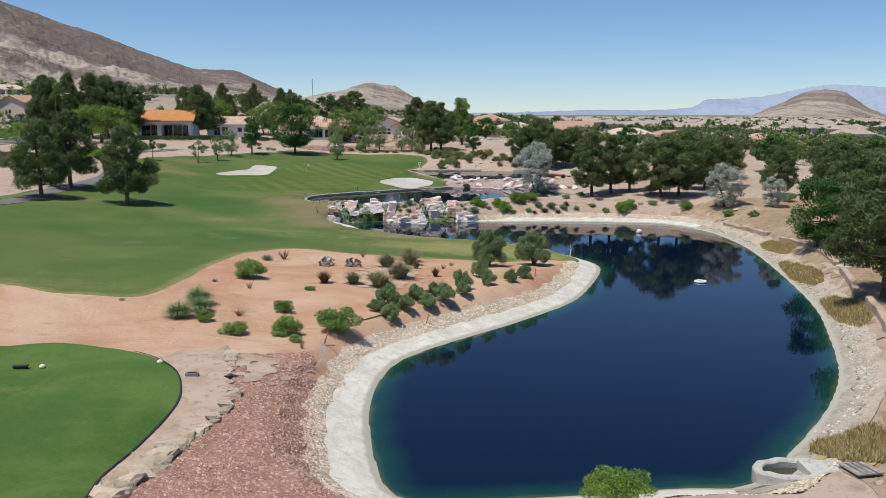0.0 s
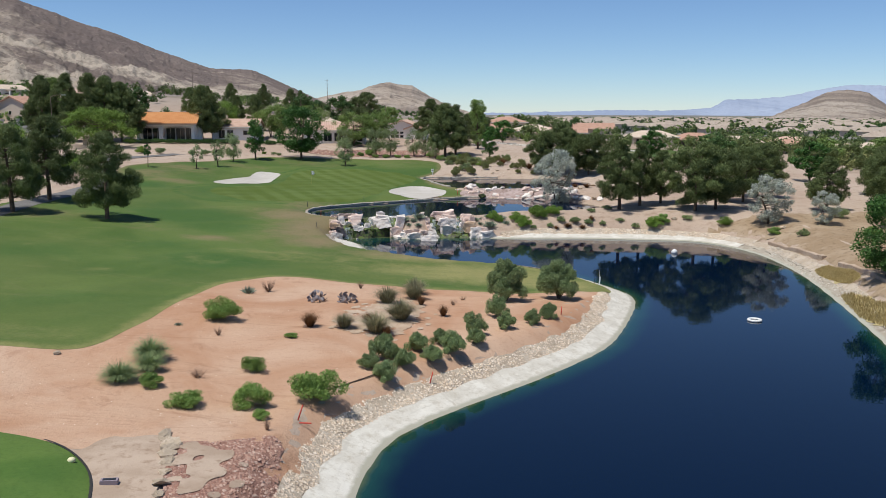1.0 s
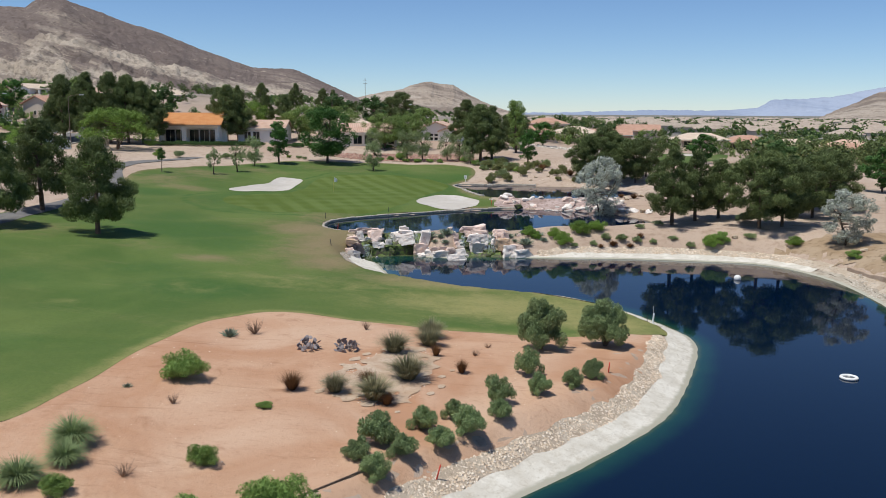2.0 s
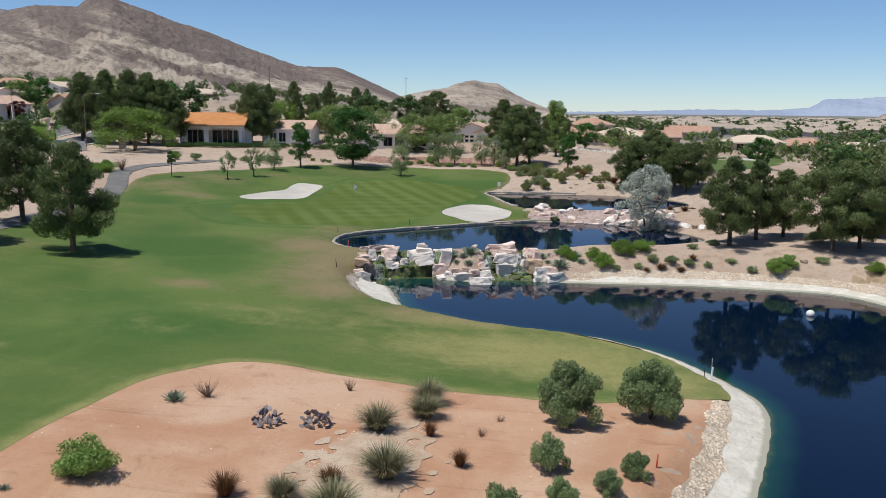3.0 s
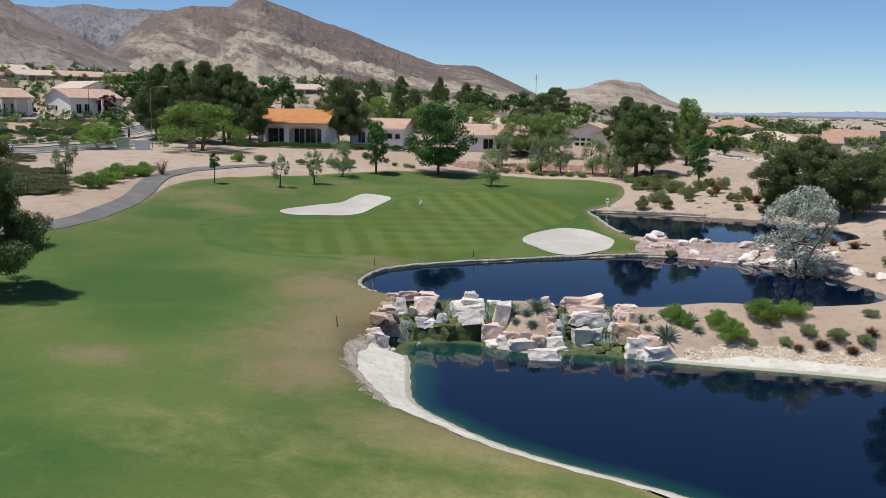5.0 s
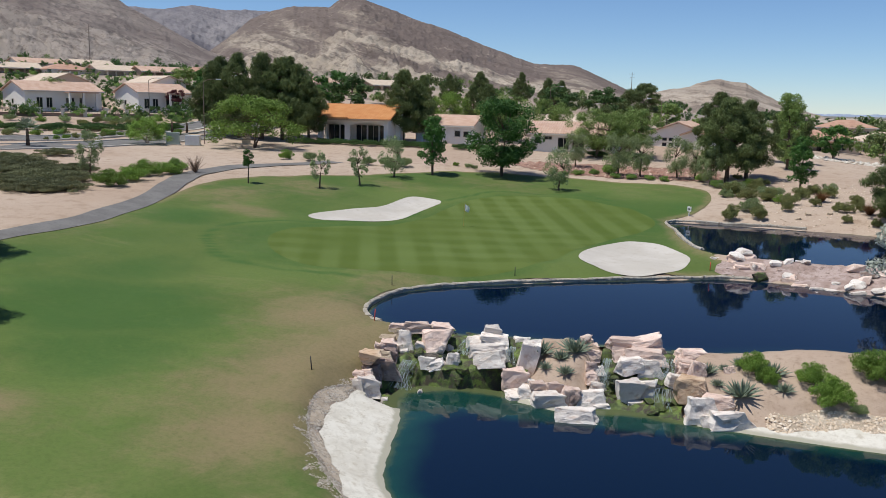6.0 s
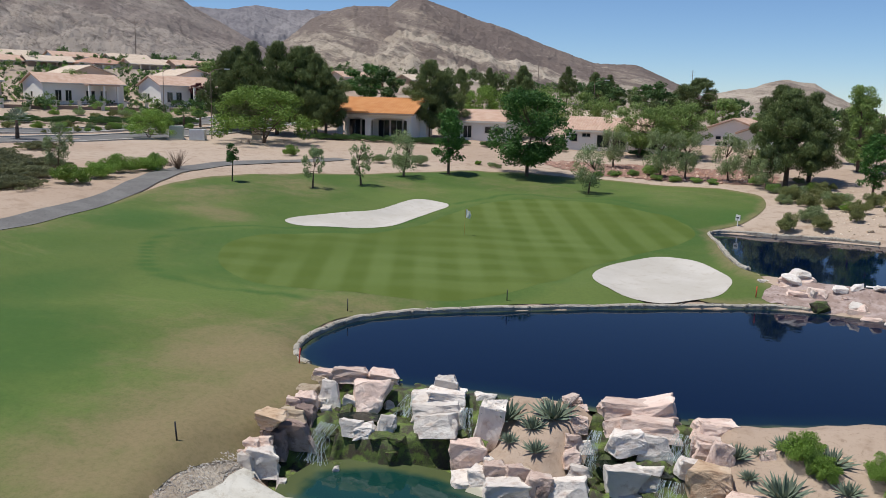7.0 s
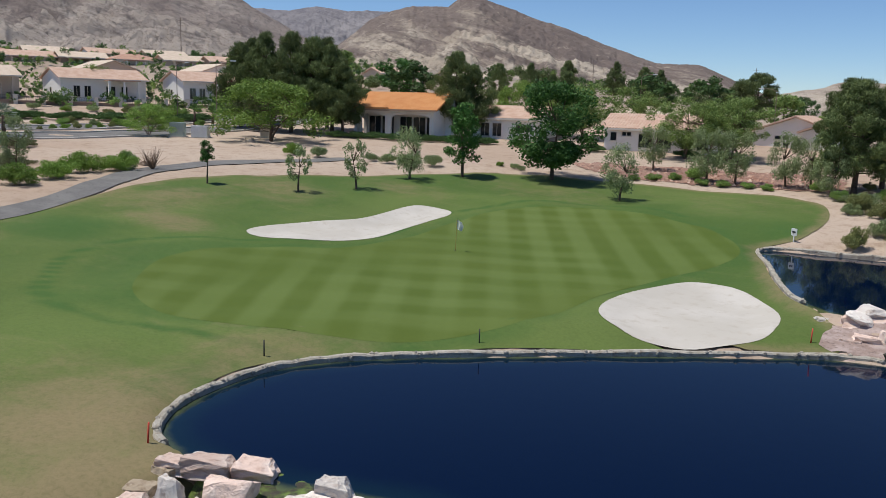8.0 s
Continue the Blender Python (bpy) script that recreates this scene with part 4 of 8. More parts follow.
def tree(kind, seed, height, spread, clear, shape, leaf, leaves, size, clumps=46, trunks=1, lean=0.05, clump=0.22):
    """trunk with limbs, and a crown of many small leaves. Returns the root at its foot."""
    rng = np.random.default_rng(seed)
    root = new(kind)
    root.empty_display_size = 0.5
    clumps, clump = (int(clumps * 1.0), clump * 0.9) if leaf == "pine" else (int(clumps * 1.35), clump * 0.9)
    needles = leaf == "pine"
    leaves, size = (int(leaves * 1.45), size * 1.3) if needles else (int(leaves * 1.0), size * 1.02)
    cs, rs = [], []
    for i in range(clumps):
        t = (i + 0.5) / clumps if shape in ("cone", "column") else rng.random()
        ang = i * 2.399 + rng.normal() * 0.5
        z = clear + (height - clear) * t
        if shape == "cone":
            wide = spread * (0.30 + 0.70 * math.sin(math.pi * min(1, 0.22 + t * 0.80)) ** 1.1) * (1 - 0.5 * t ** 3)
        elif shape == "column":
            wide = spread * (0.55 + 0.45 * math.sin(math.pi * (0.15 + 0.8 * t)))
        elif shape == "wide":
            wide = spread * math.sqrt(max(0.02, 1 - t ** 2.2))
        else:
            wide = spread * math.sqrt(max(0.03, 1 - (2 * t - 1) ** 2 * 0.95))
        k = wide * (0.25 + 0.75 * math.sqrt(rng.random())) * (0.85 + 0.35 * rng.random())
        cs.append((k * math.cos(ang), k * math.sin(ang), z + rng.normal() * 0.12))
        rs.append(spread * clump * (0.75 + 0.7 * rng.random()) * (1.0 if shape != "cone" else 1.15 - 0.45 * t))
    verts, faces = [], []
    for k in range(trunks):
        ang = rng.random() * 6.28
        off = 0.0 if trunks == 1 else 0.35
        tip = (lean * height * math.cos(ang) * (1 + 4 * off), lean * height * math.sin(ang) * (1 + 4 * off), height * (0.86 if shape in ("cone", "column") else 0.6))
        path = [(off * math.cos(ang) * (0.3 + s) * 0.5 + tip[0] * s * s, off * math.sin(ang) * (0.3 + s) * 0.5 + tip[1] * s * s, -0.3 + (tip[2] + 0.3) * s) for s in (0, 0.05, 0.25, 0.5, 0.75, 1)]
        r = height * 0.020 * (1.0 if trunks == 1 else 0.7)
        tube(verts, faces, path, [r * 1.6, r * 1.15, r, r * 0.8, r * 0.5, r * 0.15], 8)
        for i in range(k, len(cs), 3 if trunks == 1 else 5):
            c = Vector(cs[i])
            z0 = max(clear * 0.75, min(c.z - 0.18 * spread, tip[2] * 0.95))
            s = (z0 + 0.3) / (tip[2] + 0.3)
            start = Vector((tip[0] * s * s, tip[1] * s * s, z0))
            mid = start.lerp(c, 0.5) + Vector((0, 0, -0.06 * spread))
            tube(verts, faces, [start, mid, c], [r * 0.42, r * 0.28, r * 0.08], 5)
    shade(part("trunk", (verts, faces), M_bark, root))
    lift = {"weep": -1.3, "cone": 0.55, "column": 0.5}.get(shape, 0.15)
    v, f = leaf_cloud(rng, cs, rs, leaves, size, size * (0.21 if needles else 0.5), 1.5, lift + 0.5 * needles, 1.5 if shape == "weep" else 0.8, needles)
    part("crown", (v, f), LEAF[leaf], root)
    return root


def bush(kind, seed, width, height, leaf, count, size, lift=0.5, lumps=9, stems=False):
    """A low shrub: leaves round lumps over short stems."""
    rng = np.random.default_rng(seed)
    count, size = int(count * 1.5), size * 0.85
    cs, rs = [], []
    cs.append((0, 0, height * 0.4))
    rs.append(width * 0.26)
    for i in range(lumps):
        a, k = i * 2.4, width * 0.37 * math.sqrt((i + 0.4) / lumps) * (0.75 + 0.5 * rng.random())
        cs.append((k * math.cos(a), k * math.sin(a), height * (0.22 + 0.60 * rng.random() * (1 - 0.45 * (i / lumps)))))
        rs.append(width * 0.70 / math.sqrt(lumps) * (0.7 + 0.5 * rng.random()))
    v, f = leaf_cloud(rng, cs, rs, count, size, size * 0.42, 0.7, lift, min(1.25, height / width * 1.2), True)
    v[:, 2] = np.maximum(v[:, 2], 0.02)
    if not stems:
        return part(kind, (v, f), LEAF[leaf])
    root = new(kind)
    root.empty_display_size = 0.3
    part("foliage", (v, f), LEAF[leaf], root)
    for c in cs[::max(1, len(cs) // 9)]:
        sv, sf = [], []
        tube(sv, sf, [(0, 0, -0.1), (c[0] * 0.35, c[1] * 0.35, c[2] * 0.55), c], [0.05, 0.035, 0.012], 5)
        part("stem", (sv, sf), M_bark, root)
    return root


def tuft(kind, seed, width, height, leaf, blades=300, wide=0.035, curl=0.6):
    """A clump of arching grass blades."""
    rng = np.random.default_rng(seed)
    verts, faces = [], []
    for _ in range(blades):
        a, t = rng.random() * 6.283, math.sqrt(rng.random())
        r0, tilt = 0.12 * width * t, t * 1.15 + 0.08 * rng.normal()
        ln = height * (0.8 + 0.4 * rng.random())
        d = Vector((math.cos(a), math.sin(a), 0))
        s = Vector((-d.y, d.x, 0)) * wide * 0.5
        p0 = d * r0
        p1 = p0 + (d * math.sin(tilt * 0.6) + Vector((0, 0, math.cos(tilt * 0.6)))) * ln * 0.55
        p2 = p1 + (d * math.sin(tilt * (1 + 0.5 * curl)) + Vector((0, 0, math.cos(tilt * (1 + 0.5 * curl))))) * ln * 0.5
        i = len(verts)
        verts += [p0 - s, p0 + s, p1 - s * 0.8, p1 + s * 0.8, p2]
        faces += [(i, i + 1, i + 3, i + 2), (i + 2, i + 3, i + 4)]
    return part(kind, (verts, faces), LEAF[leaf])


def agave(kind, seed, width, leaf="agave", blades=46):
    """A rosette of thick keeled blades with sharp tips."""
    rng = np.random.default_rng(seed)
    root = new(kind)
    root.empty_display_size = 0.3
    for k in range(blades):
        verts, faces = [], []
        a, t = k * 2.399 + rng.normal() * 0.1, (k + 0.5) / blades
        tilt = 0.15 + 1.2 * t
        ln = width * (0.42 + 0.14 * rng.random()) * (0.75 + 0.4 * t)
        d = Vector((math.cos(a), math.sin(a), 0))
        s = Vector((-d.y, d.x, 0)) * width * 0.036
        along = d * math.sin(tilt) + Vector((0, 0, math.cos(tilt)))
        up = s.cross(along).normalized() * width * 0.022
        p0 = d * 0.05 * width
        i = len(verts)
        for q, w in ((0.0, 0.75), (0.35, 1.0), (0.7, 0.7)):
            p = p0 + along * ln * q + Vector((0, 0, 0.05 * ln * q * q))
            verts += [p - s * w + up * 0.6, p - up, p + s * w + up * 0.6]
        verts.append(p0 + along * ln + Vector((0, 0, 0.06 * ln)))
        for j in (0, 3):
            faces += [(i + j, i + j + 1, i + j + 4, i + j + 3), (i + j + 1, i + j + 2, i + j + 5, i + j + 4), (i + j + 2, i + j, i + j + 3, i + j + 5)]
        faces += [(i + 6, i + 7, i + 9), (i + 7, i + 8, i + 9), (i + 8, i + 6, i + 9)]
        part("blade", (verts, faces), LEAF[leaf], root)
    return root


def pad_cactus(kind, seed, width, height, pads=46):
    """A mound of flat oval pads."""
    rng = np.random.default_rng(seed)
    root = new(kind)
    root.empty_display_size = 0.3
    bm = bmesh.new()
    bmesh.ops.create_icosphere(bm, subdivisions=1, radius=1.0)
    me = bpy.data.meshes.new("pad")
    bm.to_mesh(me)
    bm.free()
    for k in range(pads):
        a, t = rng.random() * 6.283, math.sqrt(rng.random())
        z = height * (0.10 + 0.75 * rng.random() * (1 - 0.6 * t))
        pad = part("pad", me, LEAF["pear"], root)
        pad.matrix_basis = (Matrix.Translation((width * 0.45 * t * math.cos(a), width * 0.45 * t * math.sin(a), z)) @ Euler((rng.normal() * 0.7, rng.normal() * 0.5, rng.random() * 6.3)).to_matrix().to_4x4()
                            @ Matrix.Diagonal((0.12, 0.025, 0.155, 1)))
    return root


def twigs(kind, seed, width, height, count=60):
    """A leafless dry shrub."""
    rng = np.random.default_rng(seed)
    verts, faces = [], []
    for _ in range(count):
        a, t = rng.random() * 6.283, rng.random()
        tip = Vector((math.cos(a) * width * 0.5 * t, math.sin(a) * width * 0.5 * t, height * (0.5 + 0.5 * rng.random())))
        mid = tip * 0.5 + Vector((rng.normal(), rng.normal(), 0.5)) * 0.06
        tube(verts, faces, [Vector((0, 0, 0)), mid, tip], [0.014, 0.009, 0.003], 3)
    return part(kind, (verts, faces), LEAF["twig"])


def fan_palm(kind, seed, height, leaf="hedge"):
    """A short trunk with a head of stiff folded fan blades."""
    rng = np.random.default_rng(seed)
    root = new(kind)
    root.empty_display_size = 0.3
    verts, faces = [], []
    tube(verts, faces, [(0, 0, -0.2), (0, 0, height * 0.3), (0, 0, height * 0.6)], [0.26, 0.2, 0.16], 8)
    shade(part("trunk", (verts, faces), M_bark, root))
    for k in range(22):
        a, tilt = k * 2.399, 0.25 + 1.5 * k / 22
        d = Vector((math.cos(a), math.sin(a), 0))
        along = (d * math.sin(tilt) + Vector((0, 0, math.cos(tilt)))).normalized()
        side = Vector((-d.y, d.x, 0))
        hub = Vector((0, 0, height * 0.6)) + along * height * 0.2
        v = [Vector((0, 0, height * 0.6)) - side * 0.02, Vector((0, 0, height * 0.6)) + side * 0.02, hub]
        f = [(0, 1, 2)]
        for j in range(11):
            w = (j - 5) / 5 * 1.15 + rng.normal() * 0.03
            tip = hub + (along * math.cos(w) + side * math.sin(w)) * height * 0.26 - Vector((0, 0, 0.05 * height * rng.random()))
            m = hub.lerp(tip, 0.6)
            i = len(v)
            v += [hub, m - side * 0.05, tip, m + side * 0.05 + Vector((0, 0, 0.03))]
            f.append((i, i + 1, i + 2, i + 3))
        part("frond", (v, f), LEAF[leaf], root)
    return root


MAKERS = {}
BUILT = {}


def plant_kind(key, makers, label, category, group=""):
    MAKERS[key] = (makers, label, category, group)


plant_kind("pine", [lambda s=s: tree("pine_tree", 10 + s, 11, 3.3, 2.3, "cone", "pine", 15000, 0.30, 74, clump=0.27) for s in range(3)], "dark olive green pine tree with an uneven layered crown", "tree", "pine trees")
plant_kind("broad_pine", [lambda s=s: tree("pine_tree", 20 + s, 9, 3.6, 1.7, "round", "pine", 15000, 0.30, 64, clump=0.27) for s in range(2)], "broad bushy dark green pine tree", "tree", "pine trees")
plant_kind("shade", [lambda s=s: tree("shade_tree", 30 + s, 9, 3.9, 1.7, "round", "dark", 14000, 0.30, 62, clump=0.25) for s in range(2)], "rounded tree with dense deep green leaves", "tree")
plant_kind("verde", [lambda s=s: tree("palo_verde_tree", 40 + s, 6, 4.2, 1.3, "wide", "lime", 14000, 0.20, 60, trunks=3, lean=0.16, clump=0.2) for s in range(2)], "spreading tree with fine bright lime green leaves", "tree")
plant_kind("mesquite", [lambda s=s: tree("mesquite_tree", 45 + s, 7.5, 3.6, 1.8, "round", "fresh", 11000, 0.22, 56, trunks=2, lean=0.1, clump=0.22) for s in range(2)], "airy tree with fresh light green leaves", "tree")
plant_kind("willow", [lambda s=s: tree("weeping_acacia_tree", 50 + s, 5, 1.7, 1.2, "weep", "grey", 5000, 0.15, 30, lean=0.12, clump=0.26) for s in range(3)], "small weeping tree with thin grey green foliage", "tree", "young trees on the turf")
plant_kind("wisp", [lambda s=s: tree("young_acacia_tree", 55 + s, 4, 0.9, 1.0, "weep", "grey", 1500, 0.15, 20, lean=0.06, clump=0.26) for s in range(2)], "thin young tree with sparse grey green leaves", "tree", "young trees on the turf")
plant_kind("slim", [lambda s=s: tree("slim_tree", 60 + s, 6.5, 1.35, 1.6, "column", "dark", 5200, 0.23, 34, clump=0.38) for s in range(2)], "slim upright tree with dark green leaves", "tree")
plant_kind("lollipop", [lambda s=s: tree("sapling", 65 + s, 3.6, 0.55, 1.9, "column", "dark", 2200, 0.14, 16, clump=0.5) for s in range(1)], "young sapling with a small tight crown on a bare stem", "tree")
plant_kind("silver", [lambda s=s: tree("silver_tree", 70 + s, 8, 3.0, 0.9, "round", "silver", 12000, 0.22, 60, trunks=2, lean=0.1, clump=0.22) for s in range(2)], "pale silvery grey leaved tree beside the water", "tree")
plant_kind("poplar", [lambda s=s: tree("poplar_tree", 75 + s, 10, 1.6, 1.0, "column", "fresh", 8000, 0.25, 44, clump=0.4) for s in range(1)], "tall narrow fresh green tree", "tree")
plant_kind("plum", [lambda s=s: tree("plum_tree", 78 + s, 4.5, 1.9, 1.0, "round", "plum", 5000, 0.22, 30) for s in range(1)], "small dark purple leaved tree", "tree")
plant_kind("far_tree", [lambda s=s: tree("tree", 80 + s, 7, 2.6, 1.2, "round", ("pine", "hedge", "fresh", "dark")[s], 3600, 0.42, 30, clump=0.3) for s in range(4)], "green tree among the far houses", "tree", "far trees")
plant_kind("oleander", [lambda s=s: bush("tall_bush", 90 + s, 3.2, 3.2, "sage", 15000, 0.14, 0.9, 44, True) for s in range(2)], "tall dense grey green bush on bare dirt", "bush")
plant_kind("sage", [lambda s=s: bush("sage_bush", 95 + s, 1.6, 1.35, "sage", 5200, 0.105, 0.9, 20) for s in range(3)], "rounded upright grey green sage bush", "bush", "sage bushes along the bank")
plant_kind("green_bush", [lambda s=s: bush("green_bush", 100 + s, 2.0, 1.3, "bush", 5200, 0.105, 0.5, 18) for s in range(3)], "low spreading bright green desert bush", "bush", "green bushes on the dirt")
plant_kind("olive_bush", [lambda s=s: bush("desert_shrub", 105 + s, 2.0, 1.4, "olive", 3800, 0.12, 0.5, 16) for s in range(3)], "rounded olive green desert shrub", "shrub", "desert shrubs")
plant_kind("grey_bush", [lambda s=s: bush("grey_shrub", 110 + s, 2.0, 1.3, "grey", 3200, 0.12, 0.6, 16) for s in range(2)], "loose grey green desert shrub", "shrub", "desert shrubs")
plant_kind("lime_bush", [lambda s=s: bush("lime_shrub", 115 + s, 2.6, 1.5, "lime", 6000, 0.11, 0.6, 20) for s in range(2)], "rounded bright yellow green shrub", "shrub")
plant_kind("juniper", [lambda s=s: bush("juniper", 118 + s, 7.0, 1.1, "juniper", 11000, 0.17, 0.3, 60) for s in range(1)], "wide low dark green juniper mat", "shrub")
plant_kind("hedge", [lambda s=s: bush("hedge", 120 + s, 5.0, 1.1, "hedge", 6000, 0.15, 0.4, 40) for s in range(2)], "clipped low dark green hedge", "hedge")
plant_kind("tuft", [lambda s=s: tuft("grass_tuft", 125 + s, 2.0, 1.15, "tuft", 620, 0.035) for s in range(3)], "arching clump of grey brown ornamental grass", "grass", "grass tufts on pale gravel")
plant_kind("green_tuft", [lambda s=s: tuft("green_grass_tuft", 130 + s, 1.6, 1.0, "sage", 1000, 0.026, 1.5) for s in range(2)], "arching clump of green grass blades", "grass")
plant_kind("straw", [lambda s=s: tuft("dry_grass", 135 + s, 1.0, 0.95, "brown", 420, 0.03, 0.2) for s in range(2)], "upright stub of dry brown grass", "grass", "dry grass stubs")
plant_kind("agave", [lambda s=s: agave("agave", 140 + s, 1.6) for s in range(3)], "grey green agave rosette with pointed blades", "agave", "agaves by the boulders")
plant_kind("pear", [lambda s=s: pad_cactus("prickly_pear", 145 + s, 1.5, 1.1) for s in range(2)], "purple grey prickly pear cactus mound", "cactus")
plant_kind("twig", [lambda s=s: twigs("dry_bush", 150 + s, 1.3, 0.9) for s in range(2)], "leafless dry brown twiggy bush", "bush")
plant_kind("palm", [lambda: fan_palm("fan_palm", 160, 3.4)], "short green fan palm beside the street", "palm", "fan palms")
plant_kind("blue_palm", [lambda: fan_palm("blue_palm", 161, 3.8, "agave")], "short blue green fan palm beside the street", "palm")
NATURAL = {"palm": 3.4, "blue_palm": 3.8, "pine": 11, "broad_pine": 9, "shade": 9, "verde": 6, "mesquite": 7.5, "willow": 5, "wisp": 4, "slim": 6.5, "lollipop": 3.6, "silver": 8, "poplar": 10, "plum": 4.5, "far_tree": 7,
           "oleander": 3.2, "sage": 1.35, "green_bush": 1.3, "olive_bush": 1.4, "grey_bush": 1.3, "lime_bush": 1.5, "juniper": 1.1, "hedge": 1.1, "tuft": 1.15, "green_tuft": 1.0, "straw": 0.95,
           "agave": 0.8, "pear": 1.1, "twig": 0.9}
plant_rng = random.Random(4)


def plant(key, x, y, height, wide=1.0, sink=0.04, turn=None):
    """A plant of that kind and height on the ground at (x, y)."""
    makers, label, category, group = MAKERS[key]
    v = plant_rng.randrange(len(makers))
    s = height / NATURAL[key]
    turn = plant_rng.random() * 360 if turn is None else turn
    m = pose(x, y, float(land(x, y)) - sink, 0, 0, turn) @ Matrix.Diagonal((s * wide, s * wide, s, 1))
    if (key, v) not in BUILT:
        ob = makers[v]()
        tagged(ob, label, category, group)
        BUILT[key, v] = ob
        ob.matrix_basis = m
        return ob
    src = BUILT[key, v]
    ob = copy_thing(src, Matrix())
    ob.matrix_basis = m
    return ob


# pines by the fairway and the cart path
for x, y, h in ((-47.8, 103.2, 9.2), (-49.2, 114.8, 10.0), (-38.0, 104.3, 9.3)):
    plant("pine", x, y, h, 1.22)
# the tall cluster beside the orange-roofed house
for x, y, h in ((-91.8, 203.7, 12.9), (-86.3, 203.3, 14.2), (-81.5, 203.5, 14.7), (-78.2, 204.8, 14), (-75.3, 205.5, 13), (-73.0, 205.0, 11), (-95.5, 211.1, 13.6), (-81.5, 212.4, 13.8)):
    plant("pine", x, y, h, 1.0)
for x, y, h in ((-60.4, 216.5, 12.6), (-58.6, 219, 10.5)):
    plant("pine", x, y, h, 1.1)
for x, y, h in ((-79.4, 270, 9), (-77.5, 281.9, 8.5), (-73.7, 294.4, 9), (-64.9, 303, 9), (-52.5, 285, 9.6), (-50, 289, 9), (-54.8, 247.2, 9.5), (-63, 260, 8)):
    plant("pine", x, y, h, 0.95)
for x, y, h in ((-2.7, 195.3, 11.2), (-0.5, 200, 10.3), (-6.9, 229.9, 10.4), (4.5, 226, 9.5), (-29.5, 286, 10)):
    plant("pine" if y < 250 else "broad_pine", x, y, h, 1.2)
plant("poplar", 4.6, 214, 11)
plant("slim", 6.5, 190, 6.8)
# round the ponds, east
for x, y, h in ((21.1, 123.2, 8.6), (24.4, 126.4, 8.0), (27.4, 127.6, 7.0), (30.2, 120.6, 8.2), (33.0, 121.5, 7.4), (38.5, 128, 7.2), (42.4, 134, 7)):
    plant("broad_pine" if x > 29 else "pine", x, y, h, 1.15)
for x, y, h in ((18.2, 169.3, 8.6), (21.0, 167.4, 7.6), (15.6, 171, 7.0), (23.4, 166.6, 7), (26, 172, 6.4)):
    plant("broad_pine", x, y, h, 1.05)
for x, y, h in ((47.3, 147.6, 6.6), (53.4, 118.5, 7), (47.3, 99.3, 7), (44.2, 89.7, 7.4), (41.2, 85, 6.2), (56, 108, 7.5), (58, 128, 7), (62, 140, 7)):
    plant("broad_pine", x, y, h, 1.1)
plant("pine", 31.2, 60.2, 10, 1.25)
plant("pine", 36.5, 66, 9.5, 1.2)
plant("pine", 37.5, 52, 9.5, 1.2)
for x, y, h in ((39.5, 78, 9), (43.5, 92, 8.2), (47.5, 104, 7.8), (52, 113, 7.6), (46, 119, 6.6), (44.5, 142, 6.6), (55, 99, 8)):
    plant("pine", x, y, h, 1.25)
plant("shade", 35.2, 80.9, 6.4, 1.0)
plant("silver", 14.6, 138.2, 8.3, 0.95)
plant("silver", 36.3, 111.6, 5.4, 1.15)
plant("silver", 41.0, 107.4, 3.6, 1.1)
# trees along the back of the green
plant("shade", -31.6, 186.6, 10.0, 1.08)
plant("slim", -39.6, 181.2, 7.6, 1.0)
plant("lollipop", -52.0, 156.4, 3.7)
for x, y, h in ((-45.1, 160.6, 4.0), (-43.0, 166.6, 4.6)):
    plant("wisp", x, y, h, 1.2)
for x, y, h in ((-42.5, 175.2, 4.8), (-21.9, 180.4, 4.9), (-17.3, 195.6, 5.8), (-14.2, 195.2, 5.6), (-9.3, 196.2, 5.2), (-7.0, 197.4, 5.0), (-4.6, 192.8, 4.6), (-24.5, 200, 5.0)):
    plant("willow", x, y, h, 1.15)
for x, y, h in ((-24.0, 211.5, 7.8), (-18.5, 213, 7.8), (-20.8, 216.5, 7.4), (-36, 229, 8.0), (-44, 228, 8.6), (-47, 230, 7.5)):
    plant("mesquite", x, y, h, 1.1)
plant("verde", -74.4, 190.6, 8.0, 1.3)
plant("verde", -88.6, 182.4, 4.0, 1.25)
plant("verde", -63.5, 246, 7)
plant("willow", -67.8, 148.7, 4.4, 1.0)
plant("twig", -60.2, 157.6, 2.3, 1.0)
for x, y, h in ((-135.3, 260.2, 8), (-134.4, 248.9, 8), (-86.9, 246, 9.5), (-110, 250, 9), (-100, 262, 9), (-94, 240, 8), (-120, 268, 9), (-44, 262, 9), (-35, 270, 9), (-20, 262, 7), (-28, 250, 8), (12, 250, 6),
                (45, 215, 6), (56, 205, 6), (52, 185, 6), (66, 170, 6), (75, 190, 6.4), (60, 160, 6.5), (70, 150, 6.5), (82, 165, 7), (92, 180, 7), (75, 130, 7), (68, 118, 7), (66, 104, 7), (86, 205, 6.5), (98, 215, 7)):
    plant("far_tree", x, y, h, 1.25)
plant("mesquite", -149, 222, 6.5)
plant("plum", -126.5, 236.5, 5)
plant("plum", -157.5, 206, 5)
# the tree top under the first stretch of the path, on the near shore
plant("lime_bush", 6.0, 28.4, 1.3, 1.25)

for key, x, y, h in (("palm", -98.6, 200.6, 3.6), ("palm", -97.7, 203.6, 3.2), ("blue_palm", -96.4, 166.6, 4.2)):
    plant(key, x, y, h)

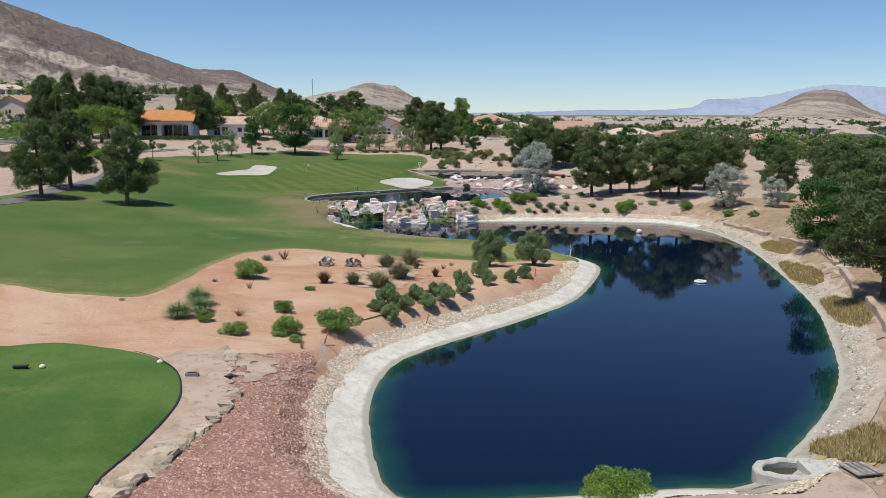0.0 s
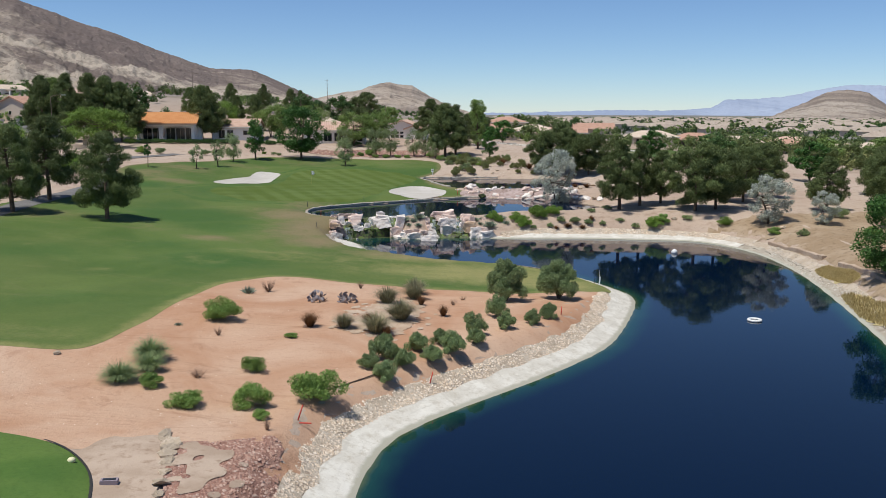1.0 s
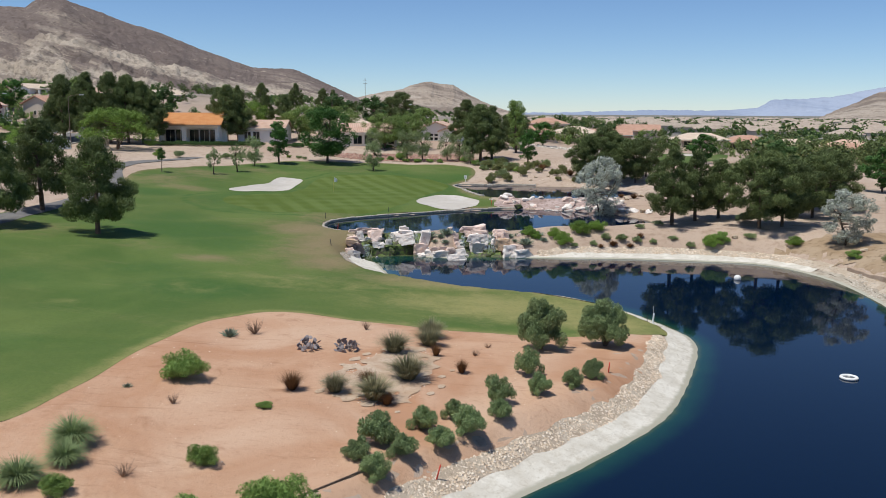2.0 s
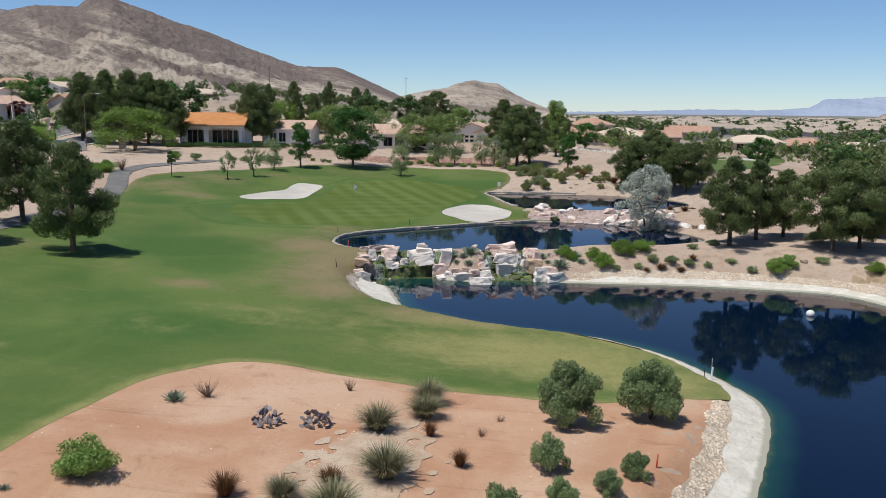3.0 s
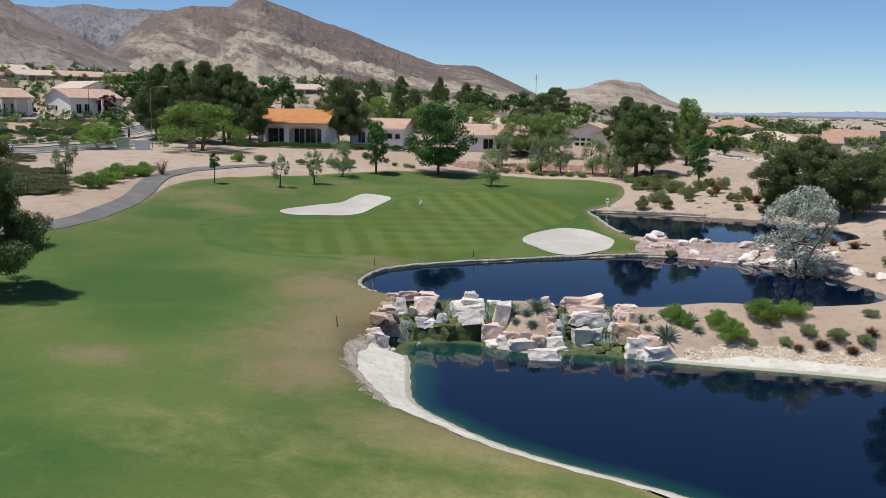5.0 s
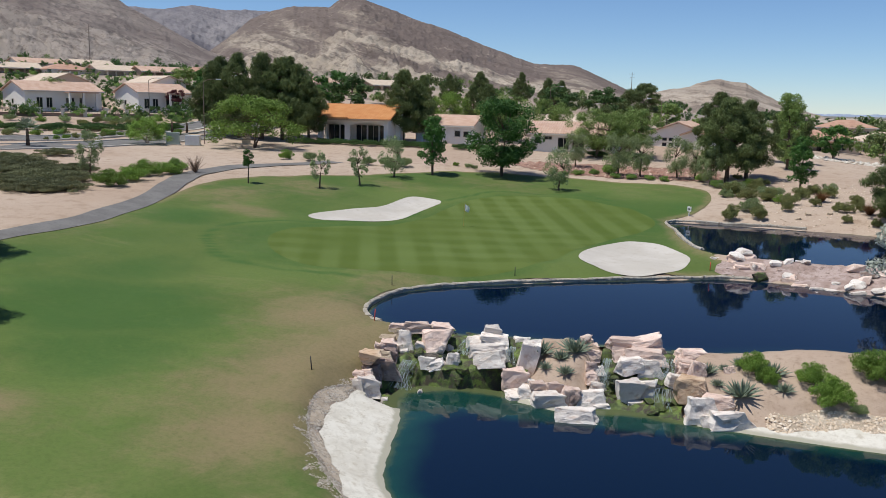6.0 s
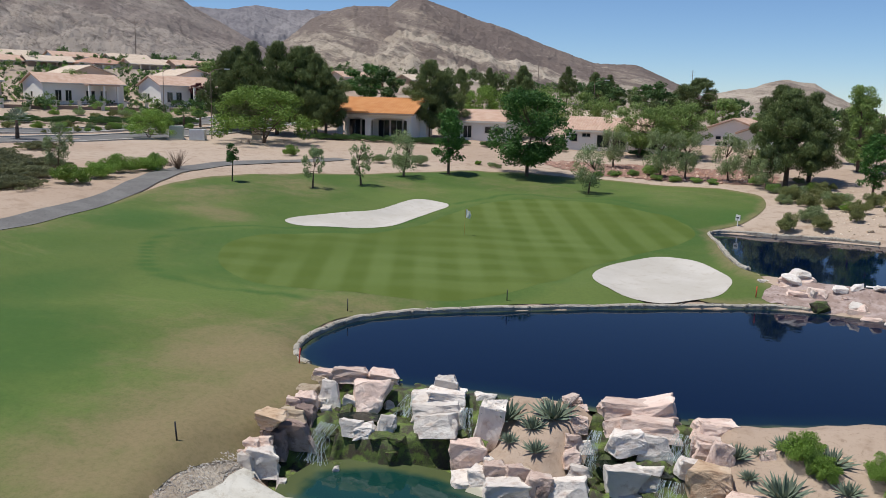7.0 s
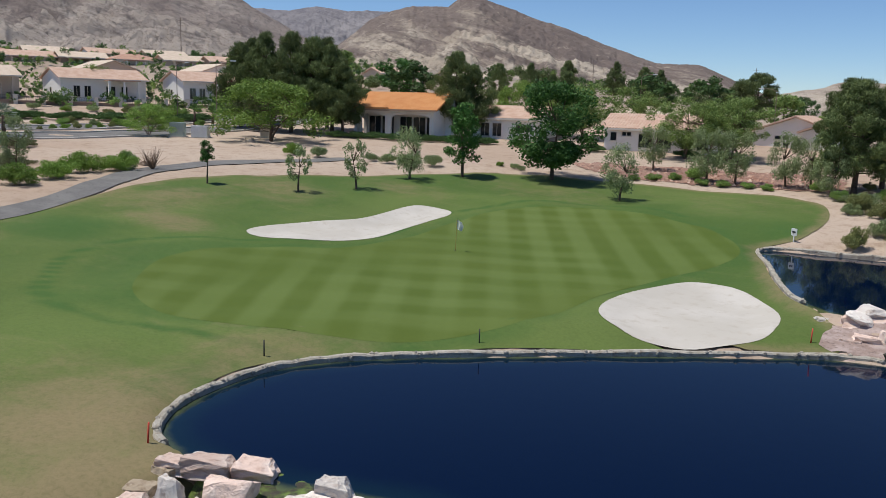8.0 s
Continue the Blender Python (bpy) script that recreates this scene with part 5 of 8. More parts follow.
# shrubs on the dirt island
for key, items in (
    ("green_bush", ((-14.2, 62.9, 1.6, 1.1), (-11.8, 48.2, 0.85, 1.35), (-9.1, 48.9, 1.25, 1.05), (-6.4, 50.3, 1.75, 1.0), (-10.1, 53.7, 1.0, 0.9), (-9.3, 59.8, 0.4, 1.5), (-14.1, 50.1, 0.75, 1.2), (-8.3, 47.4, 0.5, 1.2))),
    ("green_tuft", ((-15.6, 54.3, 1.25, 1.0), (-15.7, 50.5, 1.0, 1.2), (-15.0, 52.5, 1.0, 0.95))),
    ("sage", ((-3.6, 56.9, 1.7, 0.95), (-3.4, 54.2, 1.2, 1.05), (-2.5, 55.9, 1.2, 0.95), (-1.9, 58.9, 1.35, 0.9), (-1.0, 57.3, 1.15, 1.05), (0.1, 58.6, 1.5, 0.95), (1.4, 62.8, 1.8, 0.75), (1.5, 60.6, 1.15, 0.95),
              (3.4, 64.3, 1.35, 0.85), (5.2, 65.8, 1.15, 0.95), (6.4, 67.6, 1.3, 0.9), (-4.3, 55.4, 1.1, 1.0), (-0.6, 60.2, 1.2, 0.85), (3.0, 67.5, 1.7, 0.85))),
    ("oleander", ((3.9, 73.2, 3.6, 0.95), (7.9, 75.2, 3.5, 1.0))),
    ("tuft", ((-6.6, 62.7, 1.0, 0.9), (-4.6, 62.2, 1.3, 0.95), (-4.6, 70.4, 1.25, 1.0), (-2.9, 75.2, 1.25, 1.0), (-3.3, 65.4, 1.4, 1.0), (-2.8, 72.9, 1.2, 1.0))),
    ("straw", ((-8.7, 62.6, 0.95, 0.95), (-0.6, 67.3, 0.8, 0.7), (-2.2, 70.2, 0.75, 0.7), (-3.9, 61.6, 0.7, 0.9), (-4.0, 66.6, 0.5, 1.0), (-5.3, 64.6, 0.6, 1.3))),
    ("pear", ((-9.5, 69.9, 1.15, 0.95), (-7.4, 70.5, 1.1, 1.1))),
    ("agave", ((-14.8, 72.1, 0.65, 0.9), (-16.4, 61.3, 0.3, 0.9))),
    ("twig", ((-13.5, 73.0, 1.0, 1.1), (-7.1, 75.8, 0.75, 0.8), (-0.0, 70.8, 0.5, 1.2), (-13.5, 59.6, 0.6, 0.9), (-12.5, 52.0, 0.6, 1.5), (0.7, 73.2, 0.4, 1.4), (-7.7, 46.0, 0.8, 0.5))),
):
    for x, y, h, w in items:
        plant(key, x, y, h, w)
# between the two ponds and along the far banks
for key, items in (
    ("agave", ((-6.5, 118.1, 0.95, 1.1), (-4.6, 118.4, 0.9, 1.1), (-5.2, 117.7, 0.6, 1.0), (-5.8, 116.7, 0.45, 1.0), (-4.6, 116.4, 0.55, 1.0), (-5.5, 115.6, 0.28, 0.9), (2.4, 118.5, 0.65, 1.0), (3.0, 117.5, 0.42, 1.0), (4.2, 117.0, 0.95, 1.05),
               (5.5, 119.0, 0.8, 1.05), (6.2, 117.7, 0.55, 1.0), (4.0, 119.5, 0.6, 1.0), (3.2, 118.9, 0.4, 1.0))),
    ("lime_bush", ((8.4, 117.6, 1.6, 0.85), (10.4, 119.9, 1.7, 0.95), (12.2, 120.6, 1.5, 0.9), (4.6, 118.9, 1.3, 0.8), (5.4, 118.2, 1.0, 0.75), (7.4, 118.6, 1.3, 0.8), (24.2, 116.9, 1.4, 1.05), (32.2, 114.6, 1.2, 1.0))),
    ("green_bush", ((25.4, 117.6, 1.2, 1.2), (35.6, 107.6, 0.9, 1.3), (5.0, 118.4, 1.0, 0.5), (43, 100, 1.1, 1.2))),
    ("grey_bush", ((13.0, 118.6, 0.9, 0.9), (9.6, 117.4, 0.7, 0.8), (14.8, 118.4, 1.0, 0.9), (16.4, 118.2, 0.8, 1.0), (11.6, 117.7, 0.7, 0.9), (18.2, 118.0, 0.6, 1.0), (20.4, 118.4, 0.6, 1.3), (22, 117.2, 0.7, 1.1),
                   (17.2, 121.5, 0.7, 1.1), (19.5, 123, 0.8, 1.1), (28.5, 117.8, 0.8, 1.2), (29.8, 124.5, 1.6, 1.0), (37.5, 104, 0.9, 1.1), (44.5, 112, 1.6, 1.0))),
    ("straw", ((13.8, 117.7, 0.6, 1.3), (15.6, 117.5, 0.55, 1.2), (16.9, 119.0, 0.6, 1.1), (12.4, 117.3, 0.5, 1.1), (20.2, 146.3, 0.7, 1.4), (18.6, 147.8, 0.6, 1.4))),
    ("olive_bush", ((-0.3, 170.6, 2.0, 0.75), (2.6, 171.4, 1.7, 0.85), (5.3, 174.6, 1.4, 0.8), (8.2, 178.9, 1.2, 0.9), (10.4, 176.0, 1.3, 0.8), (12.7, 176.3, 1.2, 0.8), (14.8, 173, 1.2, 0.9), (16.4, 184, 1.4, 0.9), (3.0, 182, 1.8, 0.9),
                    (6.6, 184, 1.7, 0.9), (9.8, 186.5, 1.5, 1.0), (1.5, 188, 2.0, 0.9), (-1.2, 184, 2.2, 0.9), (12.5, 181, 1.4, 0.9), (18.5, 178.5, 1.4, 0.9), (20.8, 192.9, 1.6, 1.0), (24.5, 181, 1.5, 1.0), (11.2, 171.6, 1.0, 0.9),
                    (13.9, 170.6, 1.0, 1.0), (16.8, 168.6, 1.1, 0.9))),
    ("lime_bush", ((-60.2, 143.6, 2.0, 1.15), (-61.0, 147.6, 2.0, 1.1), (-62.3, 151.3, 2.1, 1.15), (-61.4, 154.3, 2.0, 1.1), (-61.6, 179.6, 1.6, 0.9), (4.4, 180.6, 1.2, 0.9), (-40.3, 191.6, 0.7, 0.9), (0.6, 192, 1.3, 1.2))),
    ("grey_bush", ((-58.0, 180.2, 1.7, 0.85), (-49.9, 182.4, 1.5, 0.95), (-47.5, 183.2, 1.8, 0.9), (-45.5, 184.9, 1.8, 0.9), (-38.1, 191.1, 0.9, 0.9), (-36.9, 190.2, 0.8, 0.9), (-52.5, 183, 1.2, 1.0))),
    ("green_bush", ((-61.9, 155.9, 1.9, 0.8), (-18.6, 197, 1.8, 1.1), (-20.6, 195.2, 1.0, 1.2), (-17.2, 193.4, 0.9, 1.3), (-15, 193.2, 0.9, 1.3), (-12.6, 193.6, 0.8, 1.4), (-10.6, 193.6, 0.8, 1.3), (-22.5, 193.8, 0.9, 1.4), (-5.8, 194.6, 1.4, 1.0),
                    (-3.6, 190.6, 1.3, 1.0), (-24.4, 192.6, 0.8, 1.4))),
    ("juniper", ((-64.5, 138.8, 1.4, 0.9), (-68.5, 142.5, 1.5, 1.0), (-73, 145.8, 1.4, 1.0), (-78, 148.5, 1.5, 1.0), (-82.5, 150, 1.4, 1.0), (-71, 149.3, 1.2, 0.9), (-66, 144, 1.2, 0.8), (-76, 142.5, 1.3, 1.0), (-70.5, 138, 1.3, 0.9), (-84, 159.5, 1.2, 0.7), (-64, 137.3, 1.3, 0.8), (-67.5, 137.4, 1.3, 0.8), (-61.8, 138.4, 1.3, 0.8))),
):
    for x, y, h, w in items:
        plant(key, x, y, h, w)
# more desert scrub on the slope beyond the far pond
for i in range(34):
    plant(("olive_bush", "grey_bush", "olive_bush", "straw")[i % 4], plant_rng.uniform(-3, 30), plant_rng.uniform(173, 203), plant_rng.uniform(0.8, 2.0), 1.1)
# shrubs along the far kerb and on the slope under the terrace wall
for i in range(12):
    plant(("olive_bush", "green_bush", "lime_bush")[i % 3], -103.3 + 0.12 * i, 176.5 + 1.9 * i, 0.8 + 0.1 * (i % 4), 0.9)
for i in range(26):
    k = plant_rng.random()
    plant(("green_bush", "lime_bush", "olive_bush", "grey_bush")[i % 4], -136 + 24 * k + plant_rng.uniform(-3, 5), 192 + 30 * k + plant_rng.uniform(-5, 4), plant_rng.uniform(1.0, 1.9), 1.1)
# clipped hedges before the houses and below the terrace wall
for i in range(9):
    plant("hedge", -72 + 2.5 * i, 202.5 + 1.05 * i, 1.3, 0.75, turn=plant_rng.choice((25, 205)))
for x, y in ((-47, 212), (-43.5, 212.2), (-40, 212.4), (-36.6, 212.6), (-24, 213.2), (-19.5, 214.6), (-57, 210), (-53.5, 211.2)):
    plant("hedge", x, y, 1.25, 0.8, turn=4)
for i in range(13):
    k = i / 12
    plant("hedge", -128 + 24 * k + (1.2 if i % 2 else -1.2), 178 + 30 * k, 1.6, 0.9, turn=50 + 3 * (i % 3))
for i in range(16):
    k = i / 15
    plant(("olive_bush", "grey_bush", "lime_bush", "green_bush")[i % 4], -121 + 24 * k + 1.6 * math.sin(i * 2.1), 170 + 30 * k, 1.1 + 0.5 * math.sin(i * 1.7) ** 2, 1.1)


# ---- houses ----
def boxes(bm, *items):
    """Adds boxes (x0, y0, z0, x1, y1, z1) to a bmesh."""
    for x0, y0, z0, x1, y1, z1 in items:
        m = Matrix.Translation(((x0 + x1) / 2, (y0 + y1) / 2, (z0 + z1) / 2)) @ Matrix.Diagonal((abs(x1 - x0), abs(y1 - y0), abs(z1 - z0), 1))
        bmesh.ops.create_cube(bm, size=1.0, matrix=m)
    return bm


def box(*items):
    return boxes(bmesh.new(), *items)


def stucco(name, color):
    n = Nodes(name)
    v = n.pos()
    col = n.mix(n.noise(v, 0.6, 5), [k * 0.9 for k in color], color)
    col = n.mix(n.math("MULTIPLY", n.ramp(n.noise(v, 3.0, 6, 0.7), 0.55, 0.8), 0.35), col, [k * 0.75 for k in color])
    n.bump(n.noise(v, 25, 4), 0.3, 0.01)
    return n.done(col, 0.9, 0, 0.2)


def tiles(name, a, b, c):
    n = Nodes(name)
    v = n.pos()
    col = n.mix(n.ramp(n.noise(v, 0.8, 4), 0.35, 0.65), a, b)
    col = n.mix(n.ramp(n.noise(v, 4.5, 5, 0.7), 0.5, 0.75), col, c)
    n.bump(n.noise(v, 9, 5, 0.7), 0.6, 0.05)
    return n.done(col, 0.85, 0, 0.2)


M_white_wall = stucco("white_stucco", (0.86, 0.83, 0.78))
M_cream_wall = stucco("cream_stucco", (0.60, 0.51, 0.42))
M_tan_wall = stucco("tan_stucco", (0.38, 0.285, 0.215))
M_block_wall = stucco("block_wall", (0.27, 0.205, 0.165))
M_orange_tiles = tiles("orange_tiles", (0.52, 0.225, 0.085), (0.56, 0.27, 0.11), (0.40, 0.15, 0.055))
M_pink_tiles = tiles("pink_tiles", (0.50, 0.335, 0.25), (0.57, 0.41, 0.32), (0.38, 0.215, 0.15))
M_sand_tiles = tiles("sand_tiles", (0.56, 0.45, 0.345), (0.62, 0.51, 0.41), (0.46, 0.34, 0.25))
M_rose_tiles = tiles("rose_tiles", (0.42, 0.245, 0.175), (0.48, 0.30, 0.22), (0.33, 0.17, 0.115))
M_trim = plain("white_trim", (0.66, 0.62, 0.56), 0.7)
M_glass = Nodes("window_glass").done((0.02, 0.024, 0.028), 0.06, 0, 0.6)
M_dark_metal = plain("dark_metal", (0.05, 0.05, 0.055), 0.5, 0.6)


def window(parent, m, w, h, bars=1):
    """A framed window whose pane sits back in its frame; m puts its middle foot on the wall, facing -y."""
    bm = box((-w / 2 - 0.09, -0.09, -0.02, -w / 2, 0.02, h + 0.09), (w / 2, -0.09, -0.02, w / 2 + 0.09, 0.02, h + 0.09), (-w / 2, -0.09, h, w / 2, 0.02, h + 0.09), (-w / 2 - 0.14, -0.15, -0.12, w / 2 + 0.14, 0.02, -0.02))
    for k in range(bars):
        x = -w / 2 + w * (k + 1) / (bars + 1)
        boxes(bm, (x - 0.03, -0.07, 0, x + 0.03, 0.02, h))
    frame_ob = part("window", bm, M_trim, parent)
    frame_ob.matrix_basis = m
    pane = part("pane", box((-w / 2, -0.035, 0, w / 2, 0.01, h)), M_glass, frame_ob, "dark reflecting glass")
    return frame_ob, pane


def roof_mesh(w, d, pitch, shape, over, ribs, step=0.7):
    """A tiled roof slab: hip, gable_x (ridge along x) or gable_y (ridge along y); ribs run down the slopes."""
    a, b = w / 2 + over, d / 2 + over
    rx = 0.11 if ribs and shape != "gable_y" else step
    ry = 0.11 if ribs and shape == "gable_y" else step
    nx, ny = max(2, round(2 * a / rx)), max(2, round(2 * b / ry) // 2 * 2)
    xs, ys = np.linspace(-a, a, nx + 1 - nx % 2), np.linspace(-b, b, ny + 1)
    gx, gy = np.meshgrid(xs, ys, indexing="ij")
    side, end = (b - np.abs(gy)) * pitch, (a - np.abs(gx)) * pitch
    if shape == "gable_x":
        z, u = side, gx
    elif shape == "gable_y":
        z, u = end, gy
    else:
        z, u = np.minimum(side, end), np.where(side < end, gx, gy)
    if ribs:
        z = z + 0.085 * np.abs(np.sin(np.pi * u / 0.44))
        z = z + 0.03 * (np.floor(z / 0.2) % 2)
    n, m = gx.shape
    top = np.column_stack([gx.ravel(), gy.ravel(), z.ravel()])
    low = top.copy()
    low[:, 2] = np.minimum(low[:, 2] - 0.24, 1e9)
    i = np.arange(n * m).reshape(n, m)
    f = np.stack([i[:-1, :-1], i[1:, :-1], i[1:, 1:], i[:-1, 1:]], -1).reshape(-1, 4)
    faces = [tuple(q) for q in f] + [tuple(q[::-1] + n * m) for q in f]
    rim = list(i[:, 0]) + list(i[-1, 1:]) + list(i[-2::-1, -1]) + list(i[0, -2:0:-1])
    for p, q in zip(rim, rim[1:] + rim[:1]):
        faces.append((q, p, p + n * m, q + n * m))
    return np.vstack([top, low]), faces


def walls_mesh(w, d, h, pitch, shape, over):
    """Outer walls, closed above; gable walls run up under the roof."""
    bm = bmesh.new()
    a, b = w / 2, d / 2
    top = h - 0.02

    def quad(*p):
        bm.faces.new([bm.verts.new(q) for q in p])

    rise = {"gable_x": (b + over) * pitch - 0.25, "gable_y": (a + over) * pitch - 0.25}.get(shape, 0)
    edge = over * pitch - 0.2
    lo = -2.0
    if shape == "gable_x":
        quad((-a, -b, lo), (a, -b, lo), (a, -b, top + edge), (-a, -b, top + edge))
        quad((a, b, lo), (-a, b, lo), (-a, b, top + edge), (a, b, top + edge))
        quad((a, -b, lo), (a, b, lo), (a, b, top + edge), (a, 0, top + rise), (a, -b, top + edge))
        quad((-a, b, lo), (-a, -b, lo), (-a, -b, top + edge), (-a, 0, top + rise), (-a, b, top + edge))
    elif shape == "gable_y":
        quad((a, -b, lo), (a, b, lo), (a, b, top + edge), (a, -b, top + edge))
        quad((-a, b, lo), (-a, -b, lo), (-a, -b, top + edge), (-a, b, top + edge))
        quad((-a, -b, lo), (a, -b, lo), (a, -b, top + edge), (0, -b, top + rise), (-a, -b, top + edge))
        quad((a, b, lo), (-a, b, lo), (-a, b, top + edge), (0, b, top + rise), (a, b, top + edge))
    else:
        boxes(bm, (-a, -b, lo, a, b, top + edge))
    bmesh.ops.remove_doubles(bm, verts=bm.verts, dist=0.001)
    return bm


def arch_wall(x0, x1, y0, y1, h, openings, rise=0.45):
    """A porch wall pierced by arched openings (from, to, springing height)."""
    bm = bmesh.new()
    step = 0.12
    n = round((x1 - x0) / step)
    for k in range(n):
        a, b = x0 + (x1 - x0) * k / n, x0 + (x1 - x0) * (k + 1) / n
        c = (a + b) / 2
        foot = -1.5
        for o0, o1, spring in openings:
            if o0 < c < o1:
                t = (c - o0) / (o1 - o0) * 2 - 1
                foot = spring + rise * math.sqrt(max(0, 1 - t * t))
        boxes(bm, (a, y0, foot, b, y1, h))
    return bm


def house(x, y, turn, w, d, h, pitch, shape, wall, roof, label, windows=(), ribs=False, chimney=None, patio=None, over=0.55, lift=0.0, gable=None, name="house"):
    """A single-storey house with its front to -y. windows: (side, along, foot, width, height, bars). patio: (from, to, depth). gable: (at, width, depth) a cross gable on the front."""
    root = new(name)
    root.matrix_basis = pose(x, y, float(land(x, y)) + lift, 0, 0, turn)
    part("wall", walls_mesh(w, d, h, pitch, shape, over), wall, root)
    r = part("roof", roof_mesh(w, d, pitch, shape, over, ribs), roof, root)
    r.location.z = h
    ridge = h + {"gable_y": w / 2 + over}.get(shape, d / 2 + over) * pitch
    fascia = part("fascia", box((-w / 2 - over, -d / 2 - over - 0.03, h - 0.27, w / 2 + over, -d / 2 - over + 0.04, h - 0.02)), M_trim, root) if shape != "gable_y" else None
    for side, along, foot, ww, wh, bars in windows:
        m = {"F": pose(along, -d / 2, foot), "B": pose(along, d / 2, foot, 0, 0, 180), "L": pose(-w / 2, along, foot, 0, 0, -90), "R": pose(w / 2, along, foot, 0, 0, 90)}[side]
        window(root, m, ww, wh, bars)
    if chimney:
        cx, cy, ch = chimney
        c = part("chimney", box((cx - 0.65, cy - 0.5, 0.2, cx + 0.65, cy + 0.5, ch - 0.25), (cx - 0.78, cy - 0.62, ch - 0.25, cx + 0.78, cy + 0.62, ch)), wall, root)
    if patio:
        p0, p1, dep = patio
        y0 = -d / 2 - dep
        cover = part("patio_roof", box((p0 - 0.3, y0 - 0.3, h - 0.42, p1 + 0.3, -d / 2 - over - 0.05, h - 0.16)), roof, root)
        for k in range(max(2, round((p1 - p0) / 3.2) + 1)):
            px = p0 + (p1 - p0) * k / max(1, round((p1 - p0) / 3.2))
            part("column", box((px - 0.22, y0 - 0.1, -1.5, px + 0.22, y0 + 0.34, h - 0.42)), wall, root)
    if gable:
        at, gw, gd = gable
        gx = part("cross_wall", walls_mesh(gw, gd, h, pitch, "gable_y", 0.4), wall, root)
        gx.location = (at, -d / 2 - gd / 2 + 0.3, 0)
        gr = part("cross_roof", roof_mesh(gw, gd + d / 2, pitch, "gable_y", 0.4, ribs), roof, root)
        gr.location = (at, -d / 2 - gd / 2 + 0.3 + d / 4, h + 0.02)
    return tagged(root, label, "house", "houses of the estate")


# the orange-roofed house, its front a porch with two arches
oh = new("house")
oh.matrix_basis = pose(-67.2, 213.4, float(land(-67, 212)) - 0.1, 0, 0, 8)
part("wall", box((-6.0, -1.2, -2, 6.4, 6.5, 4.15)), M_white_wall, oh)
part("porch_wall", arch_wall(-6.2, 6.4, -4.2, -3.75, 4.15, ((-5.6, -1.5, 2.95), (-0.5, 5.7, 2.95)), 0.55), M_white_wall, oh, "white porch front with wide arches")
part("side_wall", arch_wall(-2.8, 0.9, -0.22, 0.22, 4.15, ((-2.3, 0.4, 2.4),)), M_white_wall, oh).matrix_basis = pose(-6.0, -2.2, 0, 0, 0, 90)
part("side_wall", box((6.0, -3.75, -2, 6.4, -1.2, 4.15)), M_white_wall, oh)
part("porch_floor", box((-6.1, -4.1, -1.2, 6.3, -1.2, 0.06)), M_concrete, oh)
r = part("roof", roof_mesh(13.0, 11.6, 0.40, "gable_x", 0.5, True), M_orange_tiles, oh, "bright orange clay tile roof")
r.location = (0.2, 1.1, 4.2)
r = part("porch_roof", roof_mesh(5.4, 3.4, 0.40, "hip", 0.3, True), M_orange_tiles, oh)
r.location = (-3.6, -3.3, 4.4)
part("fascia", box((-6.8, -5.26, 3.93, 7.2, -5.2, 4.18)), M_tan_wall, oh)
part("chimney", box((6.2, 0.2, -1, 7.4, 1.6, 6.2), (6.05, 0.05, 6.2, 7.55, 1.75, 6.5)), M_white_wall, oh)
for wx, ww in ((-4.6, 1.9), (-2.4, 1.9), (0.6, 1.9), (2.8, 1.9), (4.9, 1.7)):
    window(oh, pose(wx, -1.2, 0.15), ww, 2.9, 1)
tagged(oh, "white stucco house with a bright orange tile roof and arched porch", "house", "houses of the estate")

house(-53.6, 223.5, 3, 10.5, 9, 2.9, 0.36, "gable_x", M_white_wall, M_pink_tiles, "white stucco house with a pinkish clay tile roof", (("F", -3, 0.2, 1.4, 1.9, 1), ("F", -1, 0.2, 1.4, 1.9, 1), ("F", 2.6, 1.0, 1.0, 1.0, 0), ("F", 4.2, 1.0, 0.9, 0.9, 0)), ribs=True)
house(-29.5, 221.5, 5, 14.5, 9.6, 2.6, 0.36, "gable_x", M_white_wall, M_pink_tiles, "long white stucco house with a pale striped tile roof",
      (("F", -6.0, 0.9, 0.8, 1.1, 0), ("F", -4.2, 1.6, 1.2, 0.5, 1), ("F", -1.6, 0.1, 1.8, 1.8, 1), ("F", 0.9, 0.1, 1.9, 1.9, 1), ("F", 4.0, 0.1, 1.4, 1.9, 1), ("F", 5.9, 0.1, 1.2, 1.9, 0)), ribs=True, lift=0.25)
house(-14.3, 243.5, -4, 11.6, 12, 3.0, 0.36, "gable_y", M_white_wall, M_pink_tiles, "white gabled stucco house with a tile roof and chimney",
      (("F", -2.3, 0.8, 0.8, 0.6, 0), ("F", -1.1, 0.8, 0.8, 0.6, 0), ("F", 0.1, 0.8, 0.8, 0.6, 0), ("F", -2.3, 1.8, 0.8, 0.5, 0), ("F", -1.1, 1.8, 0.8, 0.5, 0), ("F", 0.1, 1.8, 0.8, 0.5, 0), ("F", 3.6, 0.6, 1.2, 1.2, 1)),
      ribs=True, chimney=(4.2, -1.0, 5.6), gable=(3.2, 4.4, 1.4), lift=-0.6)
house(-38.5, 246, 10, 14, 9, 2.8, 0.33, "hip", M_cream_wall, M_sand_tiles, "cream house with a sand coloured tile roof behind the trees", (("F", -3, 0.9, 1.6, 1.2, 1), ("F", 2, 0.9, 1.6, 1.2, 1)))
